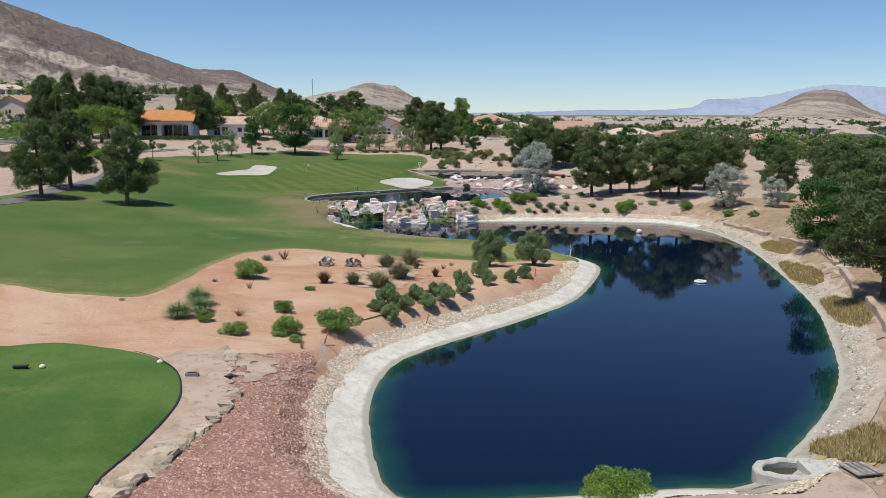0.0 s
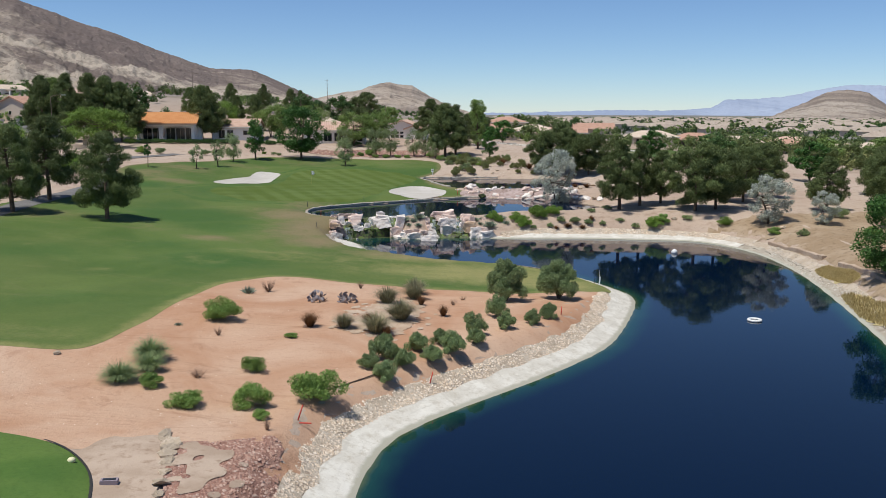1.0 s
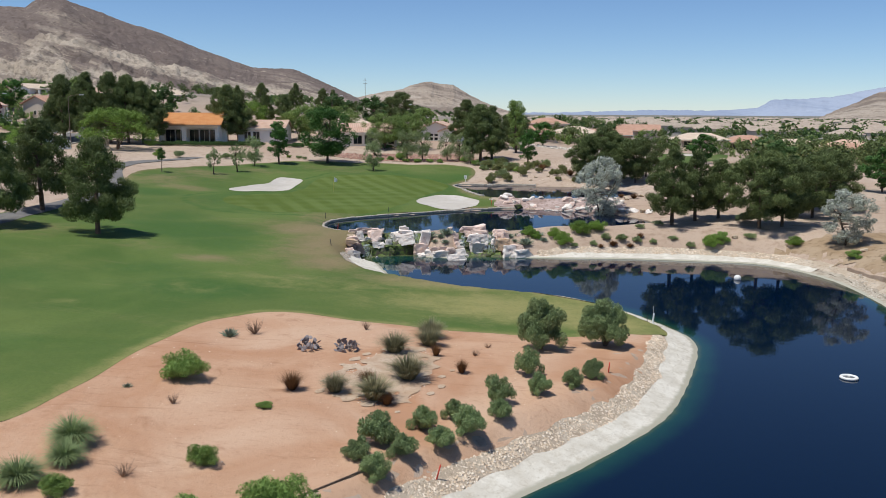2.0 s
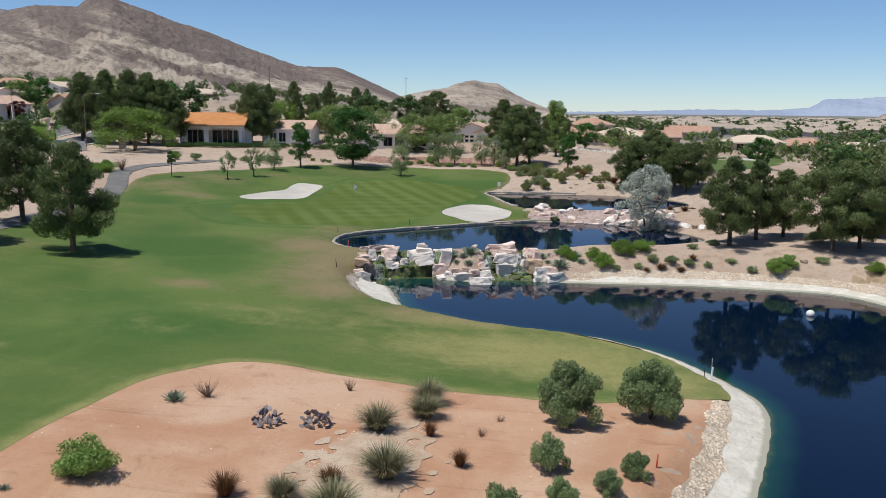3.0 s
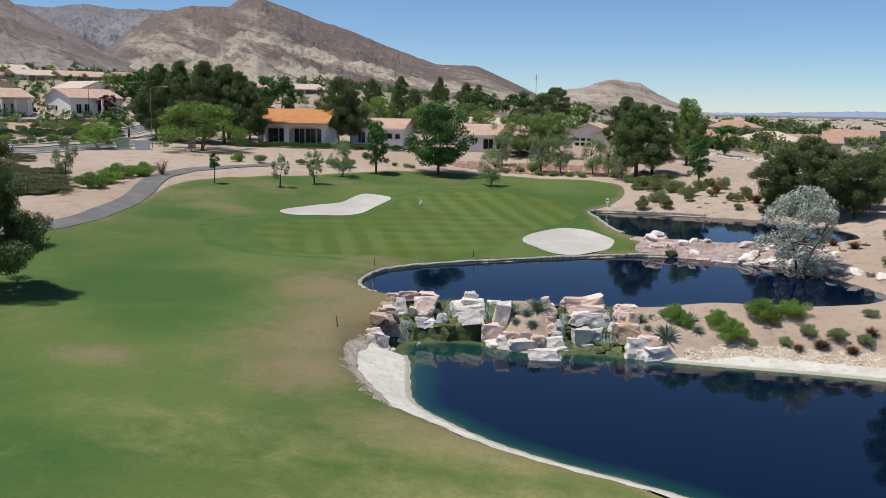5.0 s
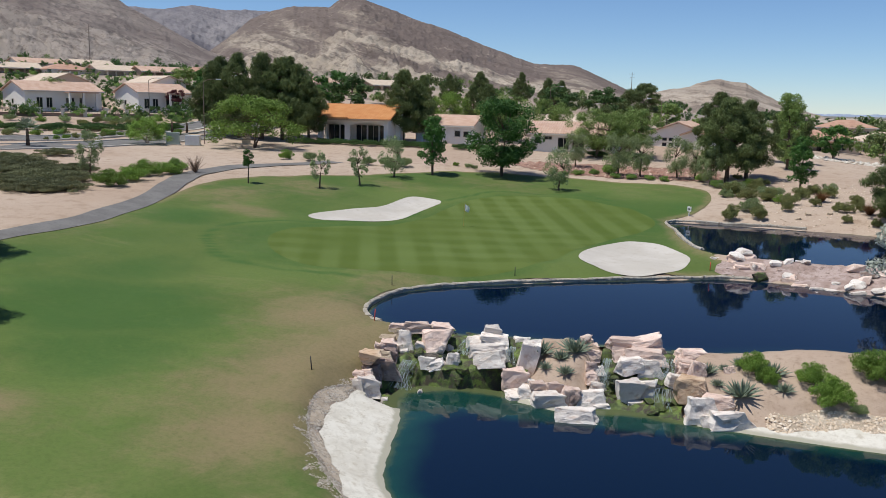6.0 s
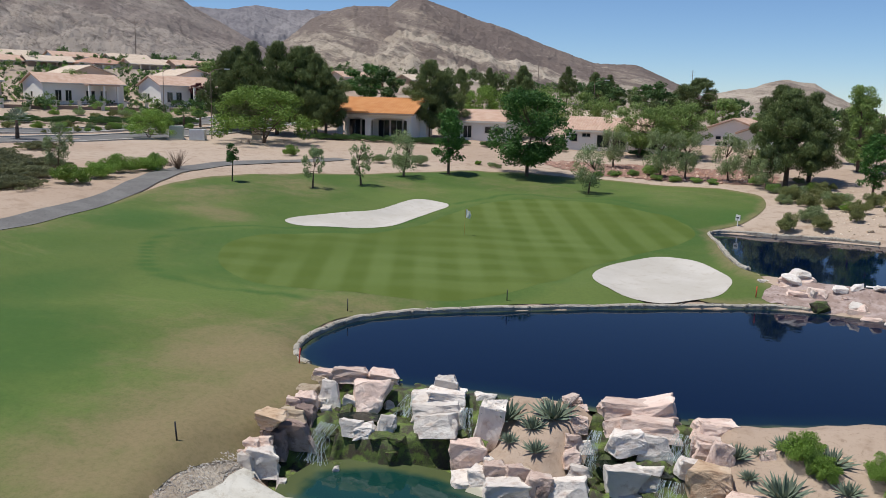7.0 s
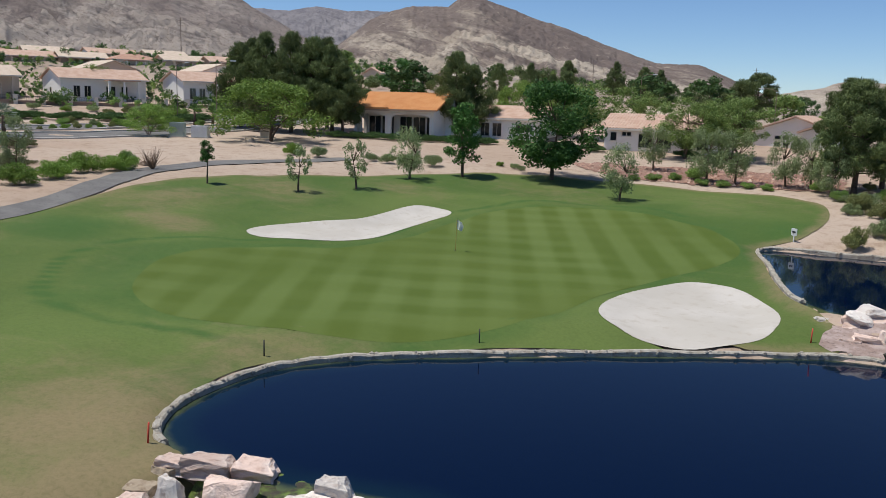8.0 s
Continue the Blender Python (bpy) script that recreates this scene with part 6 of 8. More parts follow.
# east of the ponds
house(10, 284, 6, 15, 11, 3.0, 0.34, "hip", M_cream_wall, M_rose_tiles, "cream house with a rose hip tile roof and shaded patio", (("F", -4, 0.3, 2.0, 2.0, 2), ("F", 0, 0.3, 2.0, 2.0, 1), ("F", 4, 0.9, 1.6, 1.2, 1)), patio=(-6, 3, 2.4), lift=-0.8)
house(24.5, 300, 2, 16, 12, 3.0, 0.34, "hip", M_cream_wall, M_sand_tiles, "cream house with a pale hip tile roof and columns", (("F", -4, 0.3, 2.0, 2.0, 2), ("F", 4, 0.3, 2.0, 2.0, 1)), patio=(-4, 6, 2.6), lift=-0.6)
house(37, 316, -5, 14, 10, 2.9, 0.33, "gable_x", M_tan_wall, M_rose_tiles, "tan house with a rose tile roof", (("F", -3, 0.9, 1.6, 1.2, 1), ("F", 3, 0.9, 1.6, 1.2, 1)), lift=-0.8)
for k, (x, y, t, w, shape, wm, rm) in enumerate(((66, 314, -8, 18, "hip", M_cream_wall, M_sand_tiles), (82, 318, -14, 16, "hip", M_cream_wall, M_rose_tiles), (95, 310, -18, 17, "hip", M_cream_wall, M_sand_tiles), (108, 300, -22, 15, "hip", M_tan_wall, M_rose_tiles),
                                                 (52, 352, -4, 15, "gable_x", M_cream_wall, M_rose_tiles), (118, 282, -26, 15, "hip", M_cream_wall, M_sand_tiles), (18, 345, 0, 15, "hip", M_cream_wall, M_rose_tiles), (120, 330, -20, 16, "hip", M_cream_wall, M_pink_tiles),
                                                 (140, 310, -25, 15, "hip", M_cream_wall, M_sand_tiles), (150, 270, -30, 15, "hip", M_tan_wall, M_sand_tiles))):
    house(x, y, t, w, 11, 2.9, 0.34, shape, wm, rm, "low desert house with a tile roof and shaded patio", (("F", -4, 0.3, 2.0, 2.0, 1), ("F", 0.5, 0.3, 2.0, 2.0, 1), ("F", 5, 0.9, 1.4, 1.1, 1)), patio=(-6, 2, 2.2), lift=-0.3)
# the terrace of houses across the road
for x, y, t, w, wm, rm, g, ww in ((-147.5, 221, 72, 17, M_white_wall, M_pink_tiles, None, 8), (-134, 237.5, 70, 13, M_white_wall, M_pink_tiles, None, 6), (-160.5, 203, 74, 14, M_cream_wall, M_sand_tiles, None, 6), (-118, 252, 66, 13, M_cream_wall, M_rose_tiles, None, 6),
                                  (-173, 186, 76, 14, M_cream_wall, M_pink_tiles, None, 6)):
    house(x, y, t, w, 10.5, 3.9, 0.36, "gable_x", wm, rm, "white stucco terrace house with a pink tile roof and patio",
          (("F", -ww / 2 - 1.5, 0.3, 1.2, 2.1, 1), ("F", -ww / 2 + 0.6, 0.3, 1.2, 2.1, 1), ("F", 1.2, 0.3, 1.8, 2.1, 1), ("F", ww / 2, 0.3, 1.2, 2.1, 1), ("L", 0.5, 1.0, 0.8, 1.0, 0)), patio=(0.0, ww / 2 + 2, 2.6), lift=-0.2)
for x, y, t, w, wm, rm in ((-154.5, 229, 72, 10, M_cream_wall, M_sand_tiles), (-140.5, 246.5, 70, 9, M_white_wall, M_sand_tiles)):
    house(x, y, t, w, 12, 4.6, 0.36, "gable_y", wm, rm, "stucco house wing with a sand tile gable roof", (("F", 0, 1.6, 1.0, 1.0, 0),), lift=-0.1)
for k, (x, y) in enumerate(((-221, 238), (-212, 250), (-203, 261), (-194, 271), (-186, 281), (-176, 290), (-230, 224), (-240, 255), (-228, 268), (-216, 281), (-206, 293), (-168, 300), (-150, 300), (-128, 303), (-112, 312))):
    house(x, y, 70 - k % 3 * 3, 12 + k % 2 * 2, 9, 3.5, 0.33, ("gable_x", "hip")[k % 4 == 3], (M_white_wall, M_cream_wall, M_tan_wall)[k % 3], (M_sand_tiles, M_pink_tiles, M_sand_tiles, M_rose_tiles)[k % 4],
          "hillside house with a pale tile roof and shaded patio", (("F", -3.4, 0.3, 1.8, 1.9, 1), ("F", 0.4, 0.3, 1.8, 1.9, 1), ("F", 3.8, 0.9, 1.2, 1.0, 0)), patio=(-4, 1, 2.0), lift=-2.7)

# the terrace wall with its piers
wall_path = spline([(-163, 176), (-150, 193), (-138, 208), (-127, 221), (-116, 232), (-106, 240)], 4, False)
tw = new("terrace_wall")
for (ax, ay), (bx, by) in zip(wall_path[:-1], wall_path[1:]):
    ln, ang = math.hypot(bx - ax, by - ay), math.degrees(math.atan2(by - ay, bx - ax))
    za = max(float(land(ax, ay)), float(land(bx, by)))
    seg = part("wall_panel", box((0, -0.12, -2.5, ln, 0.12, 0.55), (0, -0.17, 0.55, ln, 0.17, 0.65)), M_block_wall, tw)
    seg.matrix_basis = pose(ax, ay, za, 0, 0, ang)
    fence = box(*[(0.15 * k * 2 + 0.3, -0.02, 0.65, 0.15 * k * 2 + 0.33, 0.02, 1.45) for k in range(int((ln - 0.6) / 0.3))], (0, -0.025, 1.4, ln, 0.025, 1.46))
    part("railing", fence, M_dark_metal, tw, "dark metal railing").matrix_basis = seg.matrix_basis
    part("pier", box((-0.35, -0.35, -2.5, 0.35, 0.35, 1.55), (-0.48, -0.48, 1.55, 0.48, 0.48, 1.75)), M_trim, tw, "pale stucco pier").matrix_basis = seg.matrix_basis
tagged(tw, "long brown block terrace wall with pale piers and railing", "wall", kind="structure")

# the street below it: carriageways, median and kerbs
road_line = spline([(-150, 110), (-122, 136), (-104, 155), (-94, 172), (-92, 190), (-93, 206), (-96, 222), (-102, 240)], 6, False)
drape("road", lambda x, y: line_distance(x, y, road_line) - 4.2, (-156, 104, -84, 244), 0.8, 0.06, M_asphalt, "grey asphalt street behind the dirt lot", "road")
road_b = spline([(-162, 118), (-134, 144), (-116, 163), (-106, 178), (-104, 194), (-105, 210), (-108, 226), (-114, 244)], 6, False)
drape("road", lambda x, y: line_distance(x, y, road_b) - 3.4, (-168, 112, -96, 248), 0.8, 0.06, M_asphalt, "far carriageway of grey asphalt", "road")
for line, off in ((road_line, 4.3), (road_line, -4.3), (road_b, 3.5), (road_b, -3.5)):
    bm = bmesh.new()
    pts = []
    for i in range(len(line)):
        d = line[min(i + 1, len(line) - 1)] - line[max(i - 1, 0)]
        d = d / np.linalg.norm(d)
        px, py = line[i][0] - d[1] * off, line[i][1] + d[0] * off
        pts.append((px, py, float(land(px, py)) + 0.2, d))
    rows = []
    for px, py, pz, d in pts:
        rows.append([bm.verts.new((px - d[1] * s, py + d[0] * s, pz + z)) for s, z in ((-0.35, -0.4), (-0.35, 0), (0.35, 0), (0.35, -0.4))])
    for a, b in zip(rows[:-1], rows[1:]):
        for k in range(3):
            bm.faces.new((a[k], a[k + 1], b[k + 1], b[k]))
    tagged(part("kerb", bm, M_concrete), "pale concrete street kerb", "kerb", kind="structure")


def utility_box(x, y, turn, w, d, h, color, label):
    root = new("utility_box")
    root.matrix_basis = pose(x, y, float(land(x, y)), 0, 0, turn)
    part("pad", box((-w / 2 - 0.2, -d / 2 - 0.2, -0.3, w / 2 + 0.2, d / 2 + 0.2, 0.1)), M_concrete, root)
    bm = box((-w / 2, -d / 2, 0.1, w / 2, d / 2, h))
    bmesh.ops.bevel(bm, geom=bm.edges[:], offset=0.04, segments=1)
    part("cabinet", bm, color, root)
    part("door", box((-w / 2 + 0.06, -d / 2 - 0.025, 0.2, -0.03, -d / 2, h - 0.1)), color, root)
    part("door", box((0.03, -d / 2 - 0.025, 0.2, w / 2 - 0.06, -d / 2, h - 0.1)), color, root)
    tagged(root, label, "utility box")


M_grey_box = plain("grey_green_paint", (0.36, 0.42, 0.38), 0.6)
M_white_box = plain("white_paint", (0.66, 0.68, 0.68), 0.6)
utility_box(-85.4, 184.6, 30, 1.9, 1.2, 1.9, M_grey_box, "grey green utility cabinet on a concrete pad")
utility_box(-83.0, 186.4, 30, 2.2, 1.6, 1.6, M_white_box, "white utility cabinet on a concrete pad")
utility_box(-78.6, 194.5, 28, 1.3, 1.0, 2.0, M_cream_wall, "cream stucco utility enclosure")


def street_lamp(x, y, turn, h):
    root = new("street_lamp")
    root.matrix_basis = pose(x, y, float(land(x, y)), 0, 0, turn)
    v, f = [], []
    tube(v, f, [(0, 0, -0.2), (0, 0, 0.4), (0, 0, h * 0.6), (0, 0, h)], [0.10, 0.075, 0.06, 0.045], 8)
    part("pole", (v, f), M_block_wall, root)
    v, f = [], []
    tube(v, f, [(0, 0, h - 0.1), (0.6, 0, h + 0.25), (1.6, 0, h + 0.4), (2.4, 0, h + 0.4)], [0.045, 0.04, 0.035, 0.03], 6)
    part("arm", (v, f), M_block_wall, root)
    bm = box((2.1, -0.14, h + 0.32, 2.9, 0.14, h + 0.46))
    bmesh.ops.bevel(bm, geom=bm.edges[:], offset=0.04, segments=1)
    part("lamp_head", bm, M_white_box, root)
    tagged(root, "tall pale street lamp with a curved arm", "street lamp", "street lamps")


for x, y, t, h in ((-108.3, 206.2, 0, 9.2), (-83.5, 190, 20, 10), (-44, 256, 0, 9), (-20, 252, 180, 8)):
    street_lamp(x, y, t, h)


def power_pole(x, y, h):
    root = new("power_pole")
    root.matrix_basis = pose(x, y, float(land(x, y)) - 0.5)
    v, f = [], []
    tube(v, f, [(0, 0, 0), (0, 0, h)], [0.24, 0.13], 8)
    part("pole", (v, f), M_block_wall, root)
    for z in (h - 1.2, h - 3.4):
        part("crossarm", box((-1.5, -0.07, z - 0.07, 1.5, 0.07, z + 0.07)), M_block_wall, root)
    tagged(root, "tall pale power pole with crossarms at the mountain foot", "power pole", "power poles")


for x, y, h in ((-284.8, 375.5, 26), (-169.2, 568.4, 34), (-90, 610, 32), (-390, 330, 28)):
    power_pole(x, y, h)

# the far estate on the plain: too many and too small to tell apart
rng = np.random.default_rng(8)
hv, hf, rv, rf = [], [], [], []
faz, fr = np.radians(-20 + 62 * rng.random(520)), 370 + 1700 * rng.random(520) ** 1.1
fx, fy = 3 + fr * np.sin(faz), 60 + fr * np.cos(faz)
for az, r, x, y, z in zip(faz, fr, fx, fy, land(fx, fy)):
    if az < radians(-8) and r < 700:
        continue
    a, w, d = rng.random() * 3.14, 7 + 4 * rng.random(), 5 + 2 * rng.random()
    c, s = math.cos(a), math.sin(a)
    i = len(hv)
    for u, v in ((-1, -1), (1, -1), (1, 1), (-1, 1)):
        for zz in (-1, 2.9):
            hv.append((x + c * w * u - s * d * v, y + s * w * u + c * d * v, z + zz))
    hf += [(i, i + 2, i + 3, i + 1), (i + 2, i + 4, i + 5, i + 3), (i + 4, i + 6, i + 7, i + 5), (i + 6, i, i + 1, i + 7)]
    i = len(rv)
    for u, v in ((-1.08, -1.1), (1.08, -1.1), (1.08, 1.1), (-1.08, 1.1)):
        rv.append((x + c * w * u - s * d * v, y + s * w * u + c * d * v, z + 2.8))
    for u in (-0.5, 0.5):
        rv.append((x + c * w * u, y + s * w * u, z + 5.0))
    rf += [(i, i + 1, i + 5, i + 4), (i + 1, i + 2, i + 5), (i + 2, i + 3, i + 4, i + 5), (i + 3, i, i + 4)]
tagged(part("far_house_walls", (hv, hf), M_cream_wall), "many cream house walls far out on the plain", "houses", kind="stuff")
tagged(part("far_house_roofs", (rv, rf), tiles("far_tiles", (0.36, 0.29, 0.235), (0.44, 0.37, 0.30), (0.29, 0.215, 0.17))), "many tan house roofs far out on the plain", "houses", kind="stuff")


def far_woods(name, count, near, far, az0, az1, leaf, seed, label, power=1.3, tall=(3.0, 7.0), lumps=5):
    """Far trees and scrub: each a few clumps of leaves, all in one mesh."""
    rng = np.random.default_rng(seed)
    az, r = np.radians(az0 + (az1 - az0) * rng.random(count)), near + (far - near) * rng.random(count) ** power
    xs, ys = 3 + r * np.sin(az), 60 + r * np.cos(az)
    vs, fs, k = [], [], 0
    for x, y, z, rr in zip(xs, ys, land(xs, ys), r):
        h = tall[0] + (tall[1] - tall[0]) * rng.random()
        n = lumps + 3
        cs = np.column_stack([rng.normal(size=n) * h * 0.22, rng.normal(size=n) * h * 0.22, h * (0.22 + 0.56 * rng.random(n))])
        count = 300 if rr < 330 else 150 if rr < 420 else 46
        v, f = leaf_cloud(rng, cs, h * (0.15 + 0.10 * rng.random(n)), count, h * (0.105 if count > 200 else 0.16 if count > 100 else 0.28), h * (0.07 if count > 200 else 0.10 if count > 100 else 0.2), 1.4, 0.1, 0.9)
        vs.append(v + (x, y, z))
        fs.append(f + k)
        k += len(v)
    tagged(part(name, (np.vstack(vs), np.vstack(fs)), LEAF[leaf]), label, "trees", kind="stuff")


far_woods("far_pines", 760, 200, 1500, 2, 46, "pine", 31, "dark green trees scattered between the far houses")
far_woods("far_bushes", 2600, 260, 2300, -8, 46, "hedge", 32, "dark bushes scattered over the far plain", 1.1, (2.5, 5.5), 2)
far_woods("far_mesquites", 420, 200, 1600, -6, 46, "fresh", 33, "light green trees scattered between the far houses", 1.2, (2.5, 5.5), 3)
far_woods("hill_trees", 150, 190, 420, -58, -14, "hedge", 34, "dark trees between the hillside houses", 1.0, (2, 4.5))
far_woods("hill_mesquites", 90, 190, 420, -58, -10, "fresh", 35, "green trees between the hillside houses", 1.0, (2, 4.5))
far_woods("slope_shrubs", 480, 200, 330, -58, -30, "bush", 41, "green shrubs between the hillside houses", 1.0, (1.0, 2.4), 2)
far_woods("slope_hedges", 560, 200, 330, -58, -30, "hedge", 42, "dark shrubs between the hillside houses", 1.0, (1.2, 2.8), 2)
far_woods("foothill_scrub", 420, 380, 1250, -64, -8, "hedge", 36, "dark scrub on the foot of the mountain", 1.1, (1.5, 4), 3)
far_woods("estate_trees", 60, 245, 420, -26, -6, "pine", 39, "dark green trees behind the houses", 1.0, (3, 5.5), 6)
far_woods("east_pines", 120, 135, 330, 19, 50, "pine", 37, "dark green trees beyond the east bank", 1.0, (4, 7.5), 6)
far_woods("east_mesquites", 36, 140, 330, 18, 50, "olive", 38, "olive green trees beyond the east bank", 1.0, (3, 6), 6)


# ---- boulders and stones ----
def stone_material(name, a, b, c, vary=0.16):
    return earthy(name, a, b, c, 1.3, 3.2, 0.92, 1.0, 5.0, 0.12, local=True, vary=vary)


M_granite = stone_material("pale_granite", (0.74, 0.67, 0.61), (0.83, 0.78, 0.72), (0.54, 0.43, 0.36))
M_pink_granite = stone_material("pink_granite", (0.70, 0.53, 0.45), (0.79, 0.66, 0.58), (0.50, 0.34, 0.27))
M_tan_stone = stone_material("tan_stone", (0.50, 0.40, 0.29), (0.58, 0.48, 0.37), (0.33, 0.24, 0.16))
M_curb_stone = stone_material("curb_stone", (0.45, 0.405, 0.335), (0.56, 0.515, 0.445), (0.27, 0.22, 0.17))
n = Nodes("mossy_rock")
v = n.obj()
col = n.mix(n.ramp(n.noise(v, 1.6, 5), 0.36, 0.60), (0.045, 0.070, 0.012), (0.140, 0.205, 0.034))
col = n.mix(n.ramp(n.noise(v, 2.4, 6, 0.7), 0.42, 0.60), col, (0.045, 0.036, 0.020))
n.bump(n.noise(v, 9, 6, 0.75), 0.9, 0.06)
M_moss = n.done(col, 0.55, 0, 0.5)


def hull(seed, points=20, flat=0.8, rough=0.035):
    """An angular broken boulder, about 1 m across, with chipped faces and worn edges."""
    rng = np.random.default_rng(seed)
    p = rng.normal(size=(points, 3))
    p /= np.abs(p).max(axis=1)[:, None] ** 0.8 * np.linalg.norm(p, axis=1)[:, None] ** 0.2
    p *= 0.42 + 0.12 * rng.random((points, 1))
    p[:, 0] += 0.25 * p[:, 2] * rng.normal()
    bm = bmesh.new()
    for q in p:
        bm.verts.new((q[0], q[1], q[2] * flat))
    bmesh.ops.convex_hull(bm, input=bm.verts)
    bmesh.ops.delete(bm, geom=[w for w in bm.verts if not w.link_faces], context="VERTS")
    bmesh.ops.dissolve_limit(bm, angle_limit=0.40, verts=bm.verts, edges=bm.edges)
    bmesh.ops.bevel(bm, geom=bm.edges[:], offset=0.022, segments=2, affect="EDGES", profile=0.6)
    bmesh.ops.triangulate(bm, faces=bm.faces[:])
    long = [e for e in bm.edges if e.calc_length() > 0.16]
    bmesh.ops.subdivide_edges(bm, edges=long, cuts=2, use_grid_fill=True)
    bmesh.ops.triangulate(bm, faces=bm.faces[:])
    for w in bm.verts:
        k = noise.fractal((w.co.x * 3.5 + seed, w.co.y * 3.5, w.co.z * 3.5), 0.9, 2.0, 4)
        step = noise.cell((w.co.x * 3 + seed, w.co.y * 3, w.co.z * 5))
        w.co *= 1 + rough * (1.6 * k + 0.8 * (step - 0.5))
    me = bpy.data.meshes.new("boulder")
    bm.to_mesh(me)
    bm.free()
    return me


HULLS = {m.name: [hull(200 + k) for k in range(9)] for m in (M_granite, M_pink_granite, M_tan_stone, M_moss)}
for m in (M_granite, M_pink_granite, M_tan_stone, M_moss):
    for me in HULLS[m.name]:
        me.materials.append(m)
rock_rng = random.Random(12)


def boulder(x, y, w, h, material, label, group, sink=0.22, z=None, name="boulder", deep=None):
    me = HULLS[material.name][rock_rng.randrange(9)]
    ob = new(name, me)
    z = float(land(x, y)) if z is None else z
    deep = deep or w * (0.75 + 0.35 * rock_rng.random())
    ob.matrix_basis = pose(x, y + 0.3 * deep, z + h * (0.5 - sink), rock_rng.uniform(-14, 14), rock_rng.uniform(-14, 14), rock_rng.choice((0, 90, 180, 270)) + rock_rng.uniform(-25, 25)) @ Matrix.Diagonal((w * 1.22, deep * 1.24, h * 1.28, 1))
    return tagged(ob, label, "boulder", group)


def pebble(seed):
    """A small rough stone of few faces."""
    rng = np.random.default_rng(seed)
    bm = bmesh.new()
    bmesh.ops.create_icosphere(bm, subdivisions=1, radius=0.5)
    for w in bm.verts:
        w.co *= 0.8 + 0.35 * rng.random()
    me = bpy.data.meshes.new("stone")
    bm.to_mesh(me)
    bm.free()
    return me


def quarried(seed, kind):
    """A broken quarry boulder in a 1 m box standing on z = 0. B: block, S: slab, W: wedge with a point below, L: leaning slab, R: rising to one side."""
    rng = np.random.default_rng(seed)
    bm = bmesh.new()
    for sx in (-1, 1):
        for sy in (-1, 1):
            for sz in (0, 1):
                x, y, z = 0.5 * sx, 0.5 * sy, float(sz)
                if kind == "W" and sz == 0:
                    x, y = x * 0.45 - 0.12, y * 0.8
                elif kind == "L":
                    x = x * 0.62 + (0.19 if sz else -0.19)
                elif kind == "R" and sz == 1:
                    z = 1.0 if sx > 0 else 0.35
                elif sz == 1:
                    x, y = x * 0.82, y * 0.74
                k = 0.11 if kind != "S" else 0.09
                bm.verts.new((x + rng.normal() * k, y + rng.normal() * k, z * (1 + 0.10 * rng.normal())))
    for _ in range(4):
        a = rng.random() * 6.283
        bm.verts.new((0.52 * math.cos(a), 0.52 * math.sin(a), 0.25 + 0.55 * rng.random()))
    bmesh.ops.convex_hull(bm, input=bm.verts)
    bmesh.ops.delete(bm, geom=[w for w in bm.verts if not w.link_faces], context="VERTS")
    bmesh.ops.dissolve_limit(bm, angle_limit=0.30, verts=bm.verts, edges=bm.edges)
    bmesh.ops.bevel(bm, geom=bm.edges[:], offset=0.03, segments=1, affect="EDGES")
    bmesh.ops.triangulate(bm, faces=bm.faces[:])
    for _ in range(2):
        bmesh.ops.subdivide_edges(bm, edges=[e for e in bm.edges if e.calc_length() > 0.13], cuts=1)
        bmesh.ops.triangulate(bm, faces=bm.faces[:])
    bm.normal_update()
    for w in bm.verts:
        q = w.co
        chip = noise.cell((q.x * 3.2 + seed, q.y * 3.2, q.z * 4.5)) - 0.5
        grain = noise.fractal((q.x * 5 + seed, q.y * 5, q.z * 5), 0.8, 2.0, 4)
        w.co = q + w.normal * (0.045 * chip + 0.032 * grain)
    me = bpy.data.meshes.new("boulder")
    bm.to_mesh(me)
    bm.free()
    return me


M_ochre_stone = stone_material("ochre_stone", (0.60, 0.43, 0.29), (0.70, 0.55, 0.41), (0.42, 0.26, 0.16))
# Darkened pink stone: the shade of the D boulders is put into this colour.
M_dark_stone = stone_material("purple_brown_stone", (0.30, 0.22, 0.19), (0.42, 0.33, 0.30), (0.18, 0.13, 0.11))
STONES = {"G": M_granite, "P": M_pink_granite, "T": M_tan_stone, "O": M_ochre_stone, "D": M_dark_stone}
TELL = {"G": "large angular bleached white granite boulder", "P": "large angular pink granite boulder", "T": "angular tan boulder beside the falls", "O": "large angular ochre sandstone boulder", "D": "purple brown boulder with shade put into its colour"}
QUARRY = {}


def dam_boulder(x, y, z, w, deep, h, kind, stone, group="waterfall boulders"):
    shape = rock_rng.randrange(5)
    if (kind, stone, shape) not in QUARRY:
        me = quarried(400 + 7 * shape + ord(kind), kind)
        me.materials.append(STONES[stone])
        QUARRY[kind, stone, shape] = me
    ob = new("boulder", QUARRY[kind, stone, shape])
    foot = z - 0.12
    under = float(dam_height(x, y)) - 0.08
    if under < foot and foot - under < 0.35:
        foot = under
    h = z + h * (0.72 if x > -3.5 and kind == "W" else 0.9) - foot
    ob.matrix_basis = pose(x, y, foot, rock_rng.uniform(-9, 9), rock_rng.uniform(-9, 9), 26 + rock_rng.uniform(-16, 16)) @ Matrix.Diagonal((w * 1.18, deep * 1.25, h * 1.06, 1))
    return tagged(ob, TELL[stone], "boulder", group)


